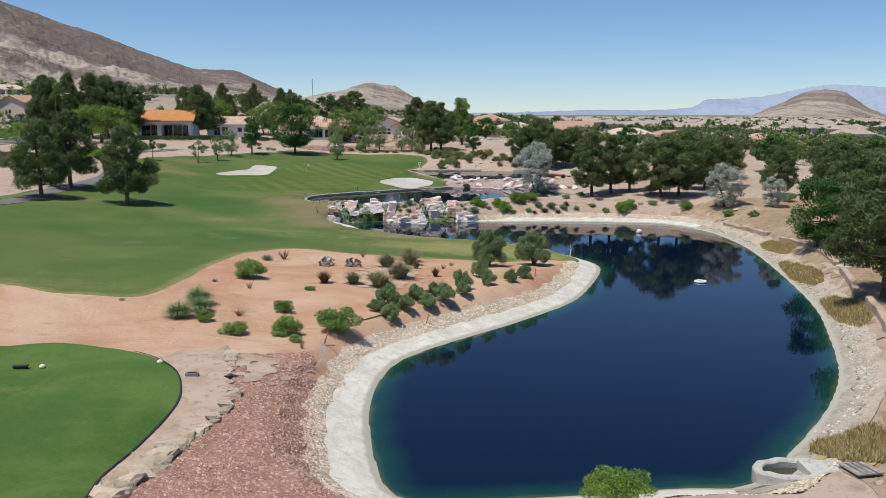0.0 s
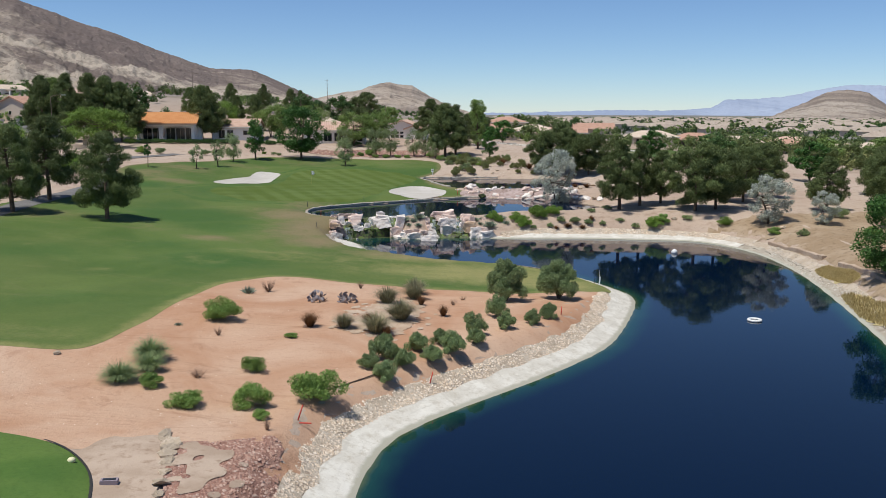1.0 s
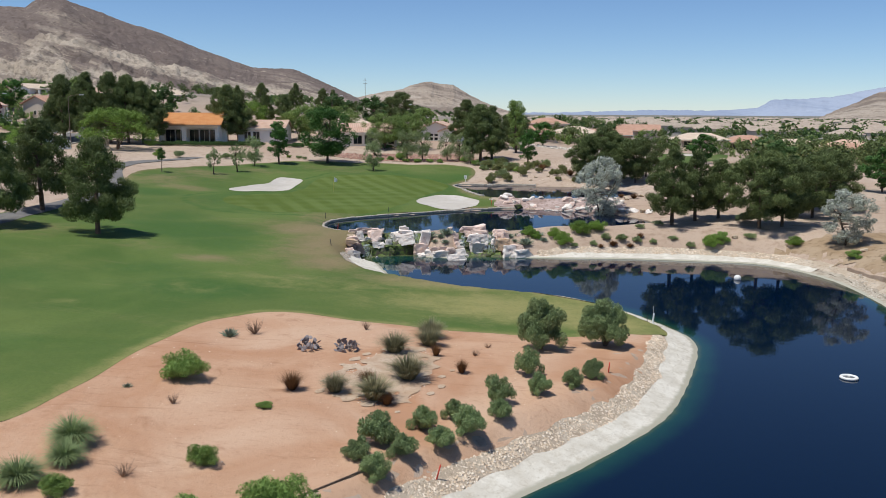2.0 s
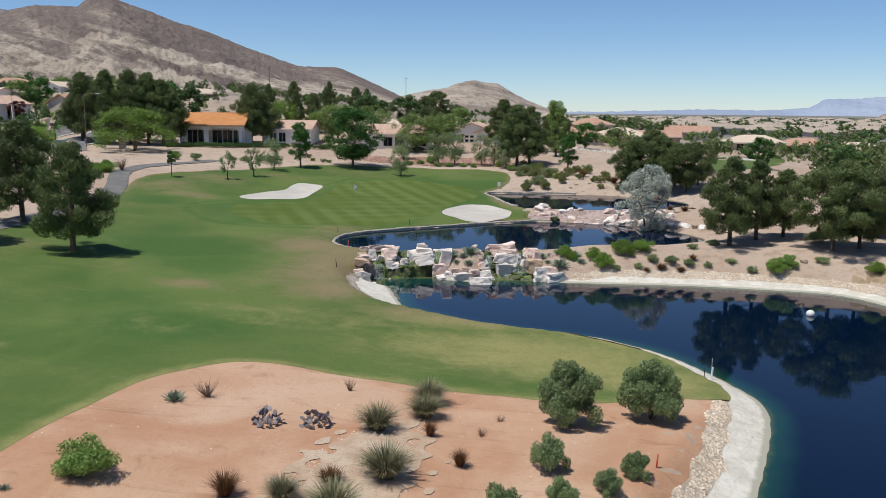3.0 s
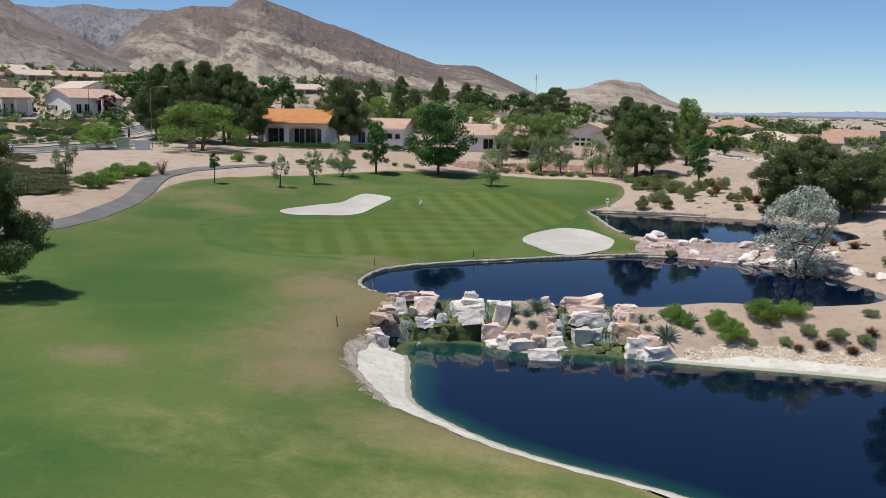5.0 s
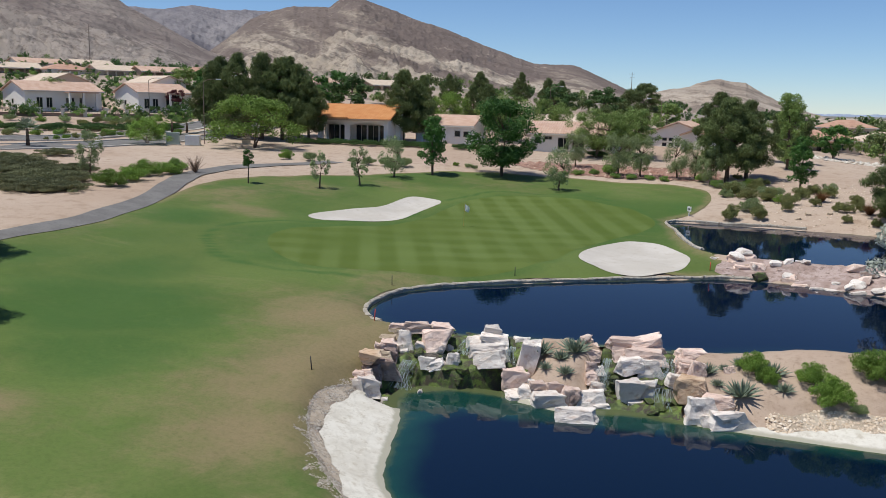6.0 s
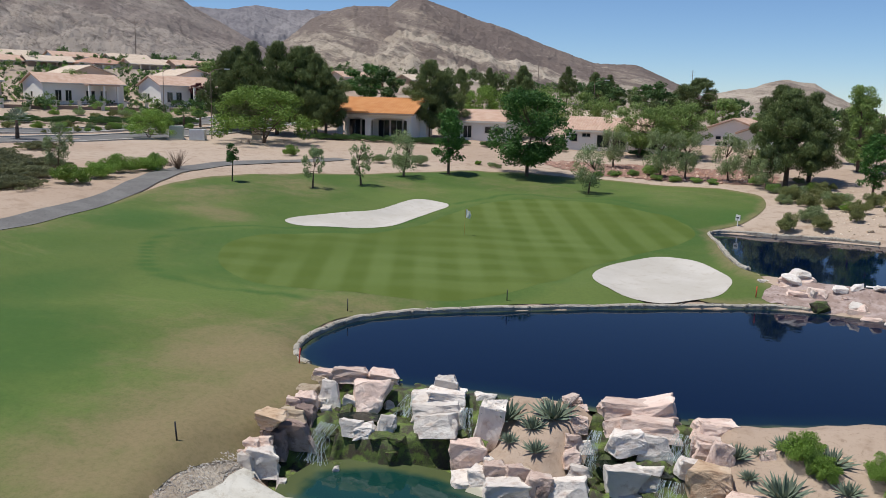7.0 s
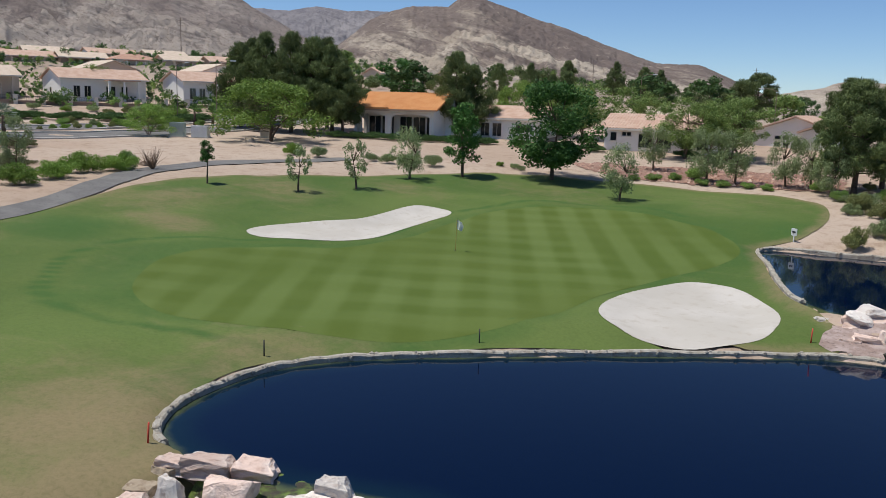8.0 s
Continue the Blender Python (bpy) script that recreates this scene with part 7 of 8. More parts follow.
def dam_height(x, y):
    """The ground of the dam, with the moss terraces on it."""
    wet = np.minimum(wet_a(x, y), wet_b(x, y))
    return np.where(wet < 0, moss_height(x, y), land(x, y))


for wet, bx in ((wet_a, (-16, 111, -6, 121)), (wet_b, (-5, 113, 3, 122))):
    drape("wet_bed", ragged(wet, 0.2), bx, 0.12, 0.05, M_moss, "wet mossy rock terraces under the falls", "moss", height=moss_height)
# dark still pools held on the terraces
M_pool = Nodes("pool_water").done((0.010, 0.016, 0.010), 0.05, 0, 0.4)
for pool, level in ((outline([(-13.2, 115.9), (-12.4, 116.6), (-11.3, 116.7), (-10.8, 116.2), (-11.6, 115.8), (-12.6, 115.5)], 5), 1.33), (outline([(-2.6, 117.2), (-1.6, 117.8), (-0.2, 117.7), (0.5, 117.2), (-0.6, 116.8), (-1.8, 116.7)], 5), 0.98)):
    drape("terrace_pool", pool, (-14, 114.5, 2, 119), 0.2, 0, M_pool, "small dark pool on the mossy terrace", "pool", level=level)
WEST_ROCKS = [(-15, 117.8, 2.1, 0.94, 0.75, 0.34, 'B', 'P'), (-13.9, 118.2, 2.05, 1.43, 1, 0.52, 'B', 'P'), (-12.7, 118.9, 2.1, 1.18, 0.95, 0.35, 'B', 'P'),
    (-12.2, 117.3, 1.35, 1.46, 0.8, 1.26, 'W', 'P'), (-14.2, 116.7, 1.5, 0.77, 0.54, 0.91, 'B', 'G'), (-15.1, 117.4, 1.8, 0.58, 0.47, 0.48, 'B', 'T'),
    (-15.1, 116.6, 1.7, 0.8, 0.64, 0.31, 'S', 'T'), (-14.7, 116, 1.4, 0.83, 0.67, 0.59, 'B', 'P'), (-15.1, 115.4, 1.5, 0.61, 0.55, 0.42, 'B', 'P'),
    (-14.5, 113.3, 1.5, 1.17, 0.94, 0.53, 'W', 'O'), (-14.5, 114.6, 1.4, 0.88, 0.7, 0.4, 'B', 'T'), (-14.2, 115.1, 1.1, 0.72, 0.65, 0.65, 'B', 'D'),
    (-14.2, 114.2, 0.5, 1.18, 0.94, 1.09, 'B', 'D'), (-14.6, 113.4, 0.3, 0.89, 0.71, 0.97, 'B', 'D')]
WEST2_ROCKS = [(-14.5, 112.6, 0.9, 0.55, 0.5, 0.29, 'B', 'P'), (-14.5, 113.2, 0.7, 0.51, 0.46, 0.62, 'B', 'P'), (-14.7, 112.2, 0.8, 0.57, 0.51, 0.38, 'B', 'P'),
    (-14.1, 112, 0.05, 1.13, 0.91, 0.96, 'B', 'G'), (-14.3, 111.2, 0.1, 0.63, 0.5, 1.01, 'B', 'G'), (-15, 111.6, 0.6, 0.73, 0.58, 0.37, 'B', 'P'),
    (-14.4, 116.6, 1.5, 0.5, 0.45, 0.16, 'S', 'G'), (-13.3, 117.1, 1.3, 0.59, 0.47, 0.41, 'B', 'G'), (-12.1, 115.2, 0.95, 0.8, 0.48, 0.64, 'W', 'G'),
    (-11.5, 115.4, 1, 0.75, 0.52, 0.34, 'S', 'G'), (-10.8, 115.9, 0.95, 0.79, 0.56, 0.78, 'W', 'G'), (-11.7, 117.8, 1.4, 0.54, 0.43, 0.16, 'S', 'G'),
    (-12.2, 118.7, 1.4, 0.45, 0.41, 0.74, 'B', 'G'), (-13.8, 116, 1.3, 0.44, 0.35, 0.18, 'S', 'G')]
MID_ROCKS = [(-10.3, 118.1, 1.9, 0.84, 0.68, 0.25, 'S', 'G'), (-9.4, 118.7, 2.3, 0.89, 0.63, 0.48, 'B', 'G'), (-9.2, 118.2, 1.95, 1.43, 1.14, 0.43, 'S', 'G'),
    (-9.4, 117.7, 1.6, 1.75, 1.22, 0.52, 'S', 'G'), (-8.9, 116.6, 1.25, 1.27, 0.76, 0.57, 'B', 'G'), (-8.6, 117.6, 1.55, 0.71, 0.56, 0.42, 'B', 'G'),
    (-8.5, 117.4, 1.2, 0.4, 0.32, 0.23, 'S', 'P'), (-8.7, 116.9, 0.75, 1.08, 0.54, 0.54, 'W', 'G'), (-9.9, 116, 0.1, 0.7, 0.42, 0.84, 'W', 'G'),
    (-10.5, 116.4, 0.5, 0.33, 0.27, 0.3, 'B', 'G'), (-11.8, 113.6, 0, 0.27, 0.22, 0.15, 'S', 'G'), (-13, 111.7, 0, 0.31, 0.25, 0.13, 'S', 'G'),
    (-9.8, 115.9, 0, 0.47, 0.37, 0.14, 'S', 'G')]
ISLAND_ROCKS = [(-7.8, 119.1, 1.5, 0.8, 0.48, 0.75, 'W', 'G'), (-7, 117.5, 0.8, 1.16, 0.47, 1.7, 'L', 'G'), (-7.2, 116.3, 0.1, 1.32, 0.92, 1.11, 'B', 'P'),
    (-6.3, 115.2, 0.1, 0.88, 0.7, 0.57, 'B', 'G'), (-5.7, 115.3, 0.5, 0.83, 0.66, 0.49, 'B', 'P'), (-5, 114.7, 0, 1.48, 0.89, 0.71, 'B', 'G'),
    (-4.9, 115.3, 0.5, 0.76, 0.53, 0.55, 'B', 'P'), (-4, 115.2, 0.2, 0.92, 0.65, 0.74, 'B', 'P'), (-3.8, 114.9, 0.1, 0.58, 0.4, 0.71, 'W', 'D'),
    (-3.1, 115.6, 0, 1.29, 0.91, 0.74, 'B', 'G'), (-3, 116.8, 0.5, 0.77, 0.62, 0.45, 'B', 'G'), (-3.6, 117.7, 1.2, 0.61, 0.49, 0.53, 'B', 'P'),
    (-4.4, 120.3, 1.9, 0.67, 0.47, 0.4, 'B', 'P'), (-4, 119.8, 1.8, 0.71, 0.57, 0.22, 'S', 'P')]
ISLAND2_ROCKS = [(-3.7, 118.8, 1.5, 0.74, 0.59, 0.52, 'B', 'P'), (-3.1, 117.8, 1.1, 0.39, 0.31, 0.36, 'B', 'G'), (-3.3, 117, 0.9, 0.67, 0.53, 0.43, 'S', 'P'),
    (-3.3, 113.2, -0.2, 1.53, 0.92, 0.79, 'B', 'G'), (-6.8, 115.2, -0.05, 1.14, 1.02, 0.34, 'S', 'G'), (-2.6, 115.7, 0, 0.84, 0.76, 0.25, 'S', 'G')]
EAST_ROCKS = [(-2.2, 119.7, 2.1, 1.86, 0.93, 0.56, 'S', 'P'), (-1.1, 120.2, 2.3, 1.96, 0.98, 0.6, 'R', 'P'), (-2, 118.7, 1.85, 1.03, 0.62, 0.43, 'B', 'P'),
    (-1.1, 119.1, 1.85, 1.71, 0.86, 0.51, 'B', 'P'), (-0.9, 120, 2.15, 0.82, 0.49, 0.25, 'S', 'P'), (-1.5, 118.1, 1.4, 1.23, 0.74, 0.67, 'B', 'G'),
    (-0.6, 118.4, 1.4, 0.99, 0.6, 0.59, 'B', 'G'), (-0.4, 120.1, 2, 0.61, 0.43, 0.34, 'B', 'P'), (-1.1, 116.6, 0.1, 1.48, 0.74, 1.61, 'W', 'G'),
    (-0.3, 117.2, 0.4, 1.01, 0.5, 1.11, 'W', 'G'), (-0.9, 116.5, -0.05, 1.08, 0.76, 0.45, 'B', 'G'), (1.4, 120.1, 1.9, 1.5, 0.9, 0.45, 'S', 'P'),
    (1.2, 119.3, 1.7, 0.95, 0.66, 0.32, 'S', 'P'), (1.2, 118.9, 1.4, 0.8, 0.56, 0.54, 'B', 'P')]
EAST2_ROCKS = [(1, 117.7, 1, 1.04, 0.62, 0.58, 'B', 'G'), (1.8, 117.1, 0.7, 1.42, 0.85, 1.06, 'B', 'O'), (1.9, 118, 1.3, 0.81, 0.49, 0.97, 'B', 'P'),
    (2.4, 115.4, 0, 1.29, 0.78, 1.33, 'B', 'G'), (3.1, 116.3, 0.7, 1.45, 0.87, 0.49, 'B', 'P'), (3.7, 115.3, -0.1, 1.64, 0.99, 1.03, 'B', 'G'),
    (3, 115.4, -0.1, 0.96, 0.68, 0.69, 'B', 'G'), (5.9, 119.3, 1.5, 0.8, 0.48, 0.78, 'W', 'O'), (3.5, 118.8, 1.6, 0.47, 0.33, 0.45, 'B', 'P'),
    (1, 118.9, 1.2, 0.5, 0.4, 0.56, 'B', 'D')]
for rocks in (WEST_ROCKS, WEST2_ROCKS, MID_ROCKS, ISLAND_ROCKS, ISLAND2_ROCKS, EAST_ROCKS, EAST2_ROCKS):
    for item in rocks:
        dam_boulder(*item)
# lesser stones wedged along the water and the crest
for k in range(150):
    x = -14.6 + 19.2 * k / 149 + rock_rng.uniform(-0.3, 0.3)
    y = 114.2 + rock_rng.uniform(0.2, 5.4)
    d, up = float(pond_low(x, y)), float(pond_up(x, y))
    if d < 0.05 or up < 0.1 or float(wet_a(x, y)) < 0.1 or float(wet_b(x, y)) < 0.1 or (d > 1.3 and up > 0.8):
        continue
    size = rock_rng.uniform(0.25, 0.6)
    boulder(x, y, size, size * rock_rng.uniform(0.6, 0.95), rock_rng.choice((M_granite, M_pink_granite, M_granite, M_tan_stone)), "angular pale granite rock between the boulders", "waterfall boulders", 0.2, name="rock")
# mossy rocks under the falls
for x, y, w, h in ((-12.9, 114.9, 1.1, 0.7), (-11.2, 115.1, 1.3, 0.6), (-10.2, 115.4, 1.2, 0.6), (-13.2, 116.6, 0.9, 0.6), (-9.2, 116.4, 0.9, 0.7), (-8.2, 117.1, 0.8, 0.7), (-11.2, 117.5, 1.1, 0.5), (-12.5, 114.1, 1.0, 0.5),
                   (-2.6, 117.5, 0.9, 0.8), (-2.4, 116.2, 0.8, 0.7), (0.5, 117.8, 0.9, 0.8), (0.6, 116.1, 1.0, 0.7), (0.2, 115.6, 0.9, 0.5), (-1.9, 118.2, 0.8, 0.6)):
    for k in range(2):
        mx, my = x + rock_rng.uniform(-0.4, 0.4), y + rock_rng.uniform(-0.4, 0.4)
        boulder(mx, my, w * rock_rng.uniform(0.4, 0.7), h * rock_rng.uniform(0.4, 0.7), M_moss, "wet rock covered in green moss under the falls", "mossy rocks", 0.35, z=float(dam_height(mx, my)), name="mossy_rock")


def fall(x, y, z0, z1, w, lean):
    """A thin broken veil of falling water: separate strands."""
    rng = np.random.default_rng(int(abs(x) * 100))
    veil = new("waterfall")
    veil.matrix_basis = pose(x, y, z0)
    h = z1 - z0
    for k in range(26):
        verts, faces = [], []
        u = (rng.random() - 0.5) * w * 1.2
        path = [(u, 0, h), (u + rng.normal() * 0.06, -lean * 0.45, h * 0.85), (u + rng.normal() * 0.12, -lean * (0.6 + 0.3 * rng.random()), h * (0.4 + 0.2 * rng.random())), (u + rng.normal() * 0.22, -lean * (0.85 + 0.3 * rng.random()), 0)]
        tube(verts, faces, path, [0.006, 0.005, 0.006, 0.012], 3)
        part("strand", (verts, faces), M_fall, veil)
    tagged(veil, "thin strands of white water falling between boulders", "waterfall", "waterfalls")


n = Nodes("falling_water")
n.b.inputs["Transmission Weight"].default_value = 0.55
n.b.inputs["IOR"].default_value = 1.33
M_fall = n.done((0.72, 0.82, 0.82), 0.25, 0, 0.5)
for x, y, z0, z1, w, lean in ((-13.0, 115.0, 0.0, 1.25, 0.9, 1.2), (-10.5, 117.7, 1.35, 2.05, 0.7, 0.7), (-8.0, 117.6, 0.2, 2.0, 0.4, 0.5), (-2.7, 118.0, 0.3, 1.9, 0.35, 0.9), (0.4, 119.0, 1.2, 2.0, 0.6, 0.8), (0.5, 116.6, 0.0, 1.1, 0.7, 0.8)):
    fall(x, y, z0, z1, w, lean)

# the weir between the upper ponds
WEIR_ROCKS = [(0.3, 147.9, 3, 1.18, 0.94, 0.4, 'S', 'G'),
    (2.3, 148.2, 3.1, 2.83, 2.26, 0.85, 'S', 'P'),
    (2.4, 146, 2.7, 1.57, 1.25, 0.59, 'B', 'P'),
    (3.5, 146.2, 2.55, 1.05, 0.84, 0.82, 'B', 'G'),
    (1.7, 145.4, 2.2, 1.04, 0.83, 0.91, 'B', 'P'),
    (2.3, 146.4, 2.4, 0.53, 0.42, 0.52, 'B', 'G'),
    (1.6, 144.3, 1.95, 2.15, 1.72, 0.64, 'B', 'P'),
    (3.7, 145.8, 2, 0.79, 0.63, 0.85, 'B', 'G'),
    (5.5, 148.2, 2.85, 1.71, 1.37, 0.54, 'B', 'P'),
    (7, 149.1, 3, 1.41, 1.13, 0.6, 'B', 'G'),
    (7, 147.5, 2.55, 1.6, 1.28, 0.76, 'B', 'P'),
    (5.4, 146.5, 2.3, 1.05, 0.84, 0.77, 'B', 'P'),
    (6.3, 147.2, 2.4, 1.17, 0.94, 0.49, 'B', 'G'),
    (6.1, 144.6, 1.95, 1.44, 1.15, 0.95, 'B', 'P')]
WEIR2_ROCKS = [(7.3, 147, 2.2, 0.96, 0.76, 0.3, 'S', 'G'),
    (6.8, 143.8, 1.95, 1.53, 1.22, 0.51, 'B', 'P'),
    (8.2, 147.7, 2.2, 0.96, 0.77, 0.52, 'B', 'G'),
    (8, 143.2, 1.95, 1.37, 1.09, 0.47, 'B', 'G'),
    (8.3, 141.7, 1.9, 0.99, 0.8, 0.36, 'S', 'G'),
    (9.1, 143.2, 1.95, 1.27, 1.01, 0.44, 'S', 'G'),
    (10, 148.5, 2.85, 1.35, 1.08, 0.49, 'B', 'G'),
    (11.1, 148.3, 2.7, 1.35, 1.08, 0.65, 'B', 'P'),
    (10.3, 148.5, 2.3, 1.24, 0.99, 0.72, 'B', 'P'),
    (11, 148.5, 2.1, 2.05, 1.64, 0.61, 'B', 'P'),
    (11.3, 147, 1.95, 1.59, 1.27, 0.48, 'S', 'P'),
    (10.8, 142.7, 1.9, 1.36, 1.09, 0.62, 'B', 'G'),
    (11.8, 142.9, 1.9, 0.76, 0.61, 0.41, 'B', 'G'),
    (12, 147, 2.4, 1.49, 1.19, 0.88, 'B', 'P')]
weir_bed = outline([(0.6, 144.2), (1.6, 147.9), (6, 147.6), (11, 147.4), (16.5, 148.4), (18.5, 144), (17.5, 139), (14.4, 140.8), (9.2, 143.1), (4.2, 143.7)], 5)
drape("weir_bed", ragged(weir_bed, 0.25), (-1, 137, 20, 150), 0.3, 0.05, M_dark_stone, "wet dark stony bed of the weir between two ponds", "stones")
for x, y, z, w, deep, h, kind, stone in WEIR_ROCKS + WEIR2_ROCKS:
    dam_boulder(x, y - 0.15 * deep, z - 0.25, w * 0.8, deep * 0.6, h * 0.8, kind, stone, "weir boulders")
for k in range(64):
    x, y = rock_rng.uniform(0.8, 18.2), rock_rng.uniform(140, 148.2)
    if float(weir_bed(x, y)) > -0.2 or 3.6 < x < 4.8:
        continue
    size = rock_rng.uniform(0.55, 1.3)
    boulder(x, y, size, size * rock_rng.uniform(0.5, 0.8), rock_rng.choice((M_granite, M_pink_granite, M_granite)), "pale granite boulder in the weir between two ponds", "weir boulders", 0.12)
for k in range(8):
    boulder(15.4 + k * 0.75, 141.2 - k * 0.75 + rock_rng.uniform(-0.4, 0.4), rock_rng.uniform(0.6, 1.1), 0.6, rock_rng.choice((M_granite, M_tan_stone)), "pale granite boulder on the pond bank", "weir boulders", 0.2)
boulder(3.9, 144.0, 1.0, 0.9, M_moss, "wet mossy rock in the gap of the weir", "mossy rocks", 0.3, z=2.1, name="mossy_rock")

# ledge of tan stones beside the tee: flat, broken, half buried
ledge_line = spline([(-11.6, 44.1), (-10.9, 43.0), (-10.4, 41.2), (-9.8, 38.6), (-9.25, 36.0), (-9.3, 34.7), (-9.35, 33.6), (-9.5, 32.5), (-9.9, 31.5), (-10.2, 30.2), (-10.25, 28.8), (-10.6, 28.0), (-10.9, 26.6), (-11.1, 25.0)], 6, False)
for k in range(0, len(ledge_line), 2):
    x, y = ledge_line[k]
    w = rock_rng.uniform(0.38, 0.7) if y > 31 else rock_rng.uniform(0.7, 1.15)
    boulder(float(x) + rock_rng.uniform(-0.12, 0.12), float(y), w, w * rock_rng.uniform(0.42, 0.6), M_tan_stone, "weathered tan ledge stone beside the tee", "ledge stones", 0.35, name="ledge_stone")
# stray stones on the dirt
for x, y, w in ((3.0, 172.5, 0.6), (6.5, 172.2, 0.5), (19.0, 145.2, 0.9), (21.5, 148, 0.7), (-74.5, 186.5, 1.1), (-62.8, 158.6, 0.8), (-20.5, 54.2, 0.35), (7.4, 173.8, 0.5), (9.6, 174.2, 0.5), (27, 118, 0.6), (37, 108.6, 0.6)):
    boulder(x, y, w, w * 0.7, M_tan_stone, "stray tan stone on bare dirt", "", 0.2, name="stone")


def scatter(name, count, box, signed, size, material, label, category, seed, lift=0.0, squash=0.6):
    """Very many small broken stones over a zone of the ground, in one mesh."""
    rng = np.random.default_rng(seed)
    x0, y0, x1, y1 = box
    x, y = x0 + (x1 - x0) * rng.random(count), y0 + (y1 - y0) * rng.random(count)
    keep = signed(x, y) < 0
    x, y = x[keep], y[keep]
    m = len(x)
    z = land(x, y) + lift
    r = size * (0.45 + 0.9 * rng.random(m) ** 2)
    base = np.array([(1, 0, 0), (-0.3, 0.95, 0), (-0.9, -0.2, 0.1), (0.1, -1, 0), (0.3, 0.2, 1), (-0.2, -0.3, 0.85), (0, 0, -0.6)], float)
    a = rng.random(m) * 6.283
    v = np.repeat(base[None], m, 0) * (0.75 + 0.5 * rng.random((m, 7, 1)))
    vx = v[..., 0] * np.cos(a)[:, None] - v[..., 1] * np.sin(a)[:, None]
    vy = v[..., 0] * np.sin(a)[:, None] + v[..., 1] * np.cos(a)[:, None]
    p = np.stack([x[:, None] + vx * r[:, None], y[:, None] + vy * r[:, None], z[:, None] + (v[..., 2] * squash + 0.15) * r[:, None]], -1).reshape(-1, 3)
    tri = np.array([(0, 1, 4), (1, 2, 4), (2, 5, 4), (2, 3, 5), (3, 0, 5), (0, 4, 5), (1, 0, 6), (2, 1, 6), (3, 2, 6), (0, 3, 6)])
    f = (tri[None] + 7 * np.arange(m)[:, None, None]).reshape(-1, 3)
    return tagged(part(name, (p, f), material), label, category, kind="stuff")


def islands(name, a, b, c):
    n = Nodes(name)
    geo = n.add("ShaderNodeNewGeometry")
    k = geo.outputs["Random Per Island"]
    col = n.mix(n.ramp(k, 0.0, 0.6), a, b)
    col = n.mix(n.ramp(k, 0.7, 0.95), col, c)
    n.bump(n.noise(n.pos(), 30, 4), 0.4, 0.02)
    return n.done(col, 0.95, 0, 0.15)


M_rubble = islands("bank_rubble", (0.55, 0.43, 0.315), (0.67, 0.555, 0.43), (0.76, 0.67, 0.56))
M_red_stones = islands("red_gravel", (0.33, 0.185, 0.14), (0.45, 0.285, 0.22), (0.56, 0.41, 0.33))
M_pale_stones = islands("pale_pebbles", (0.45, 0.39, 0.31), (0.60, 0.55, 0.48), (0.72, 0.69, 0.63))
M_ledge_rubble = islands("ledge_rubble", (0.40, 0.345, 0.275), (0.52, 0.465, 0.39), (0.60, 0.555, 0.485))
M_grey_rubble = islands("grey_rubble", (0.29, 0.25, 0.205), (0.42, 0.37, 0.315), (0.55, 0.51, 0.45))
scatter("bank_rubble", 360000, (-9, 26, 17, 90), on_bank, 0.08, M_rubble, "broken tan rubble stones lining the pond bank", "stones", 41)
scatter("grey_bank_rubble", 64000, (-17, 99, -8, 116), lambda x, y: np.where(pond_low(x, y) > beach_width(x, y) - 0.1, np.maximum(np.abs(pond_low(x, y) - beach_width(x, y) - 0.5) - 0.62, 0.2 - wet_a(x, y)), 1.0), 0.06, M_grey_rubble, "grey rubble edging of the pond bank", "stones", 42)
scatter("north_bank_rubble", 46000, (4, 112, 34, 122), on_bank, 0.10, M_rubble, "tan rubble stones along the pond bank", "stones", 43)
scatter("east_bank_rubble", 9000, (14, 30, 42, 112), lambda x, y: np.maximum(on_bank(x, y), -(x - 14)), 0.10, M_grey_rubble, "grey stones along the pond bank", "stones", 44)
scatter("red_gravel", 36000, (-11, 20, -3, 46), lambda x, y: np.maximum(gravel(x, y), -ragged(pale_patch, 0.45)(x, y) - 0.1), 0.078, M_red_stones, "crushed reddish brown gravel stones", "gravel", 45)
scatter("shore_pebbles", 24000, (-16, 28, 20, 118), lambda x, y: np.maximum(on_beach(x, y), 0.1 - pond_low(x, y)), 0.05, M_pale_stones, "small pale pebbles on the shore", "pebbles", 46, squash=0.5)
scatter("dirt_stones", 1500, (-34, 44, 14, 82), lambda x, y: np.maximum(np.maximum(-turf(x, y), 4.0 - pond_low(x, y)), -tee_box(x, y)), 0.045, M_rubble, "small stones strewn on the dirt", "stones", 47)
scatter("pad_pebbles", 5000, (-7.5, 61, -1.5, 73), pale_pad, 0.05, M_pale_stones, "pale pebbles round the grass tufts", "pebbles", 48)
white_ledge = spline([(34.2, 104), (33.8, 99.7), (33.3, 93), (32.8, 88.0), (32.1, 78.8), (30.2, 68.4), (28.5, 61.6), (26.1, 53.7), (23.8, 46.8), (20.5, 41.0), (17.5, 37.5)], 8, False)
scatter("ledge_rubble", 60000, (15, 34, 36, 106), lambda x, y: line_distance(x, y, white_ledge) - 0.55 + 0.35 * np.sin(1.1 * y) * np.sin(0.43 * y + x), 0.10, M_ledge_rubble, "crumbled pale stone ledge along the east shore", "stones", 52, 0.02)
scatter("silt_stones", 5000, (12, 30, 37, 112), lambda x, y: np.maximum(on_beach(x, y), 0.2 - pond_low(x, y)), 0.07, M_grey_rubble, "grey stones strewn over the gravel shore", "stones", 53)
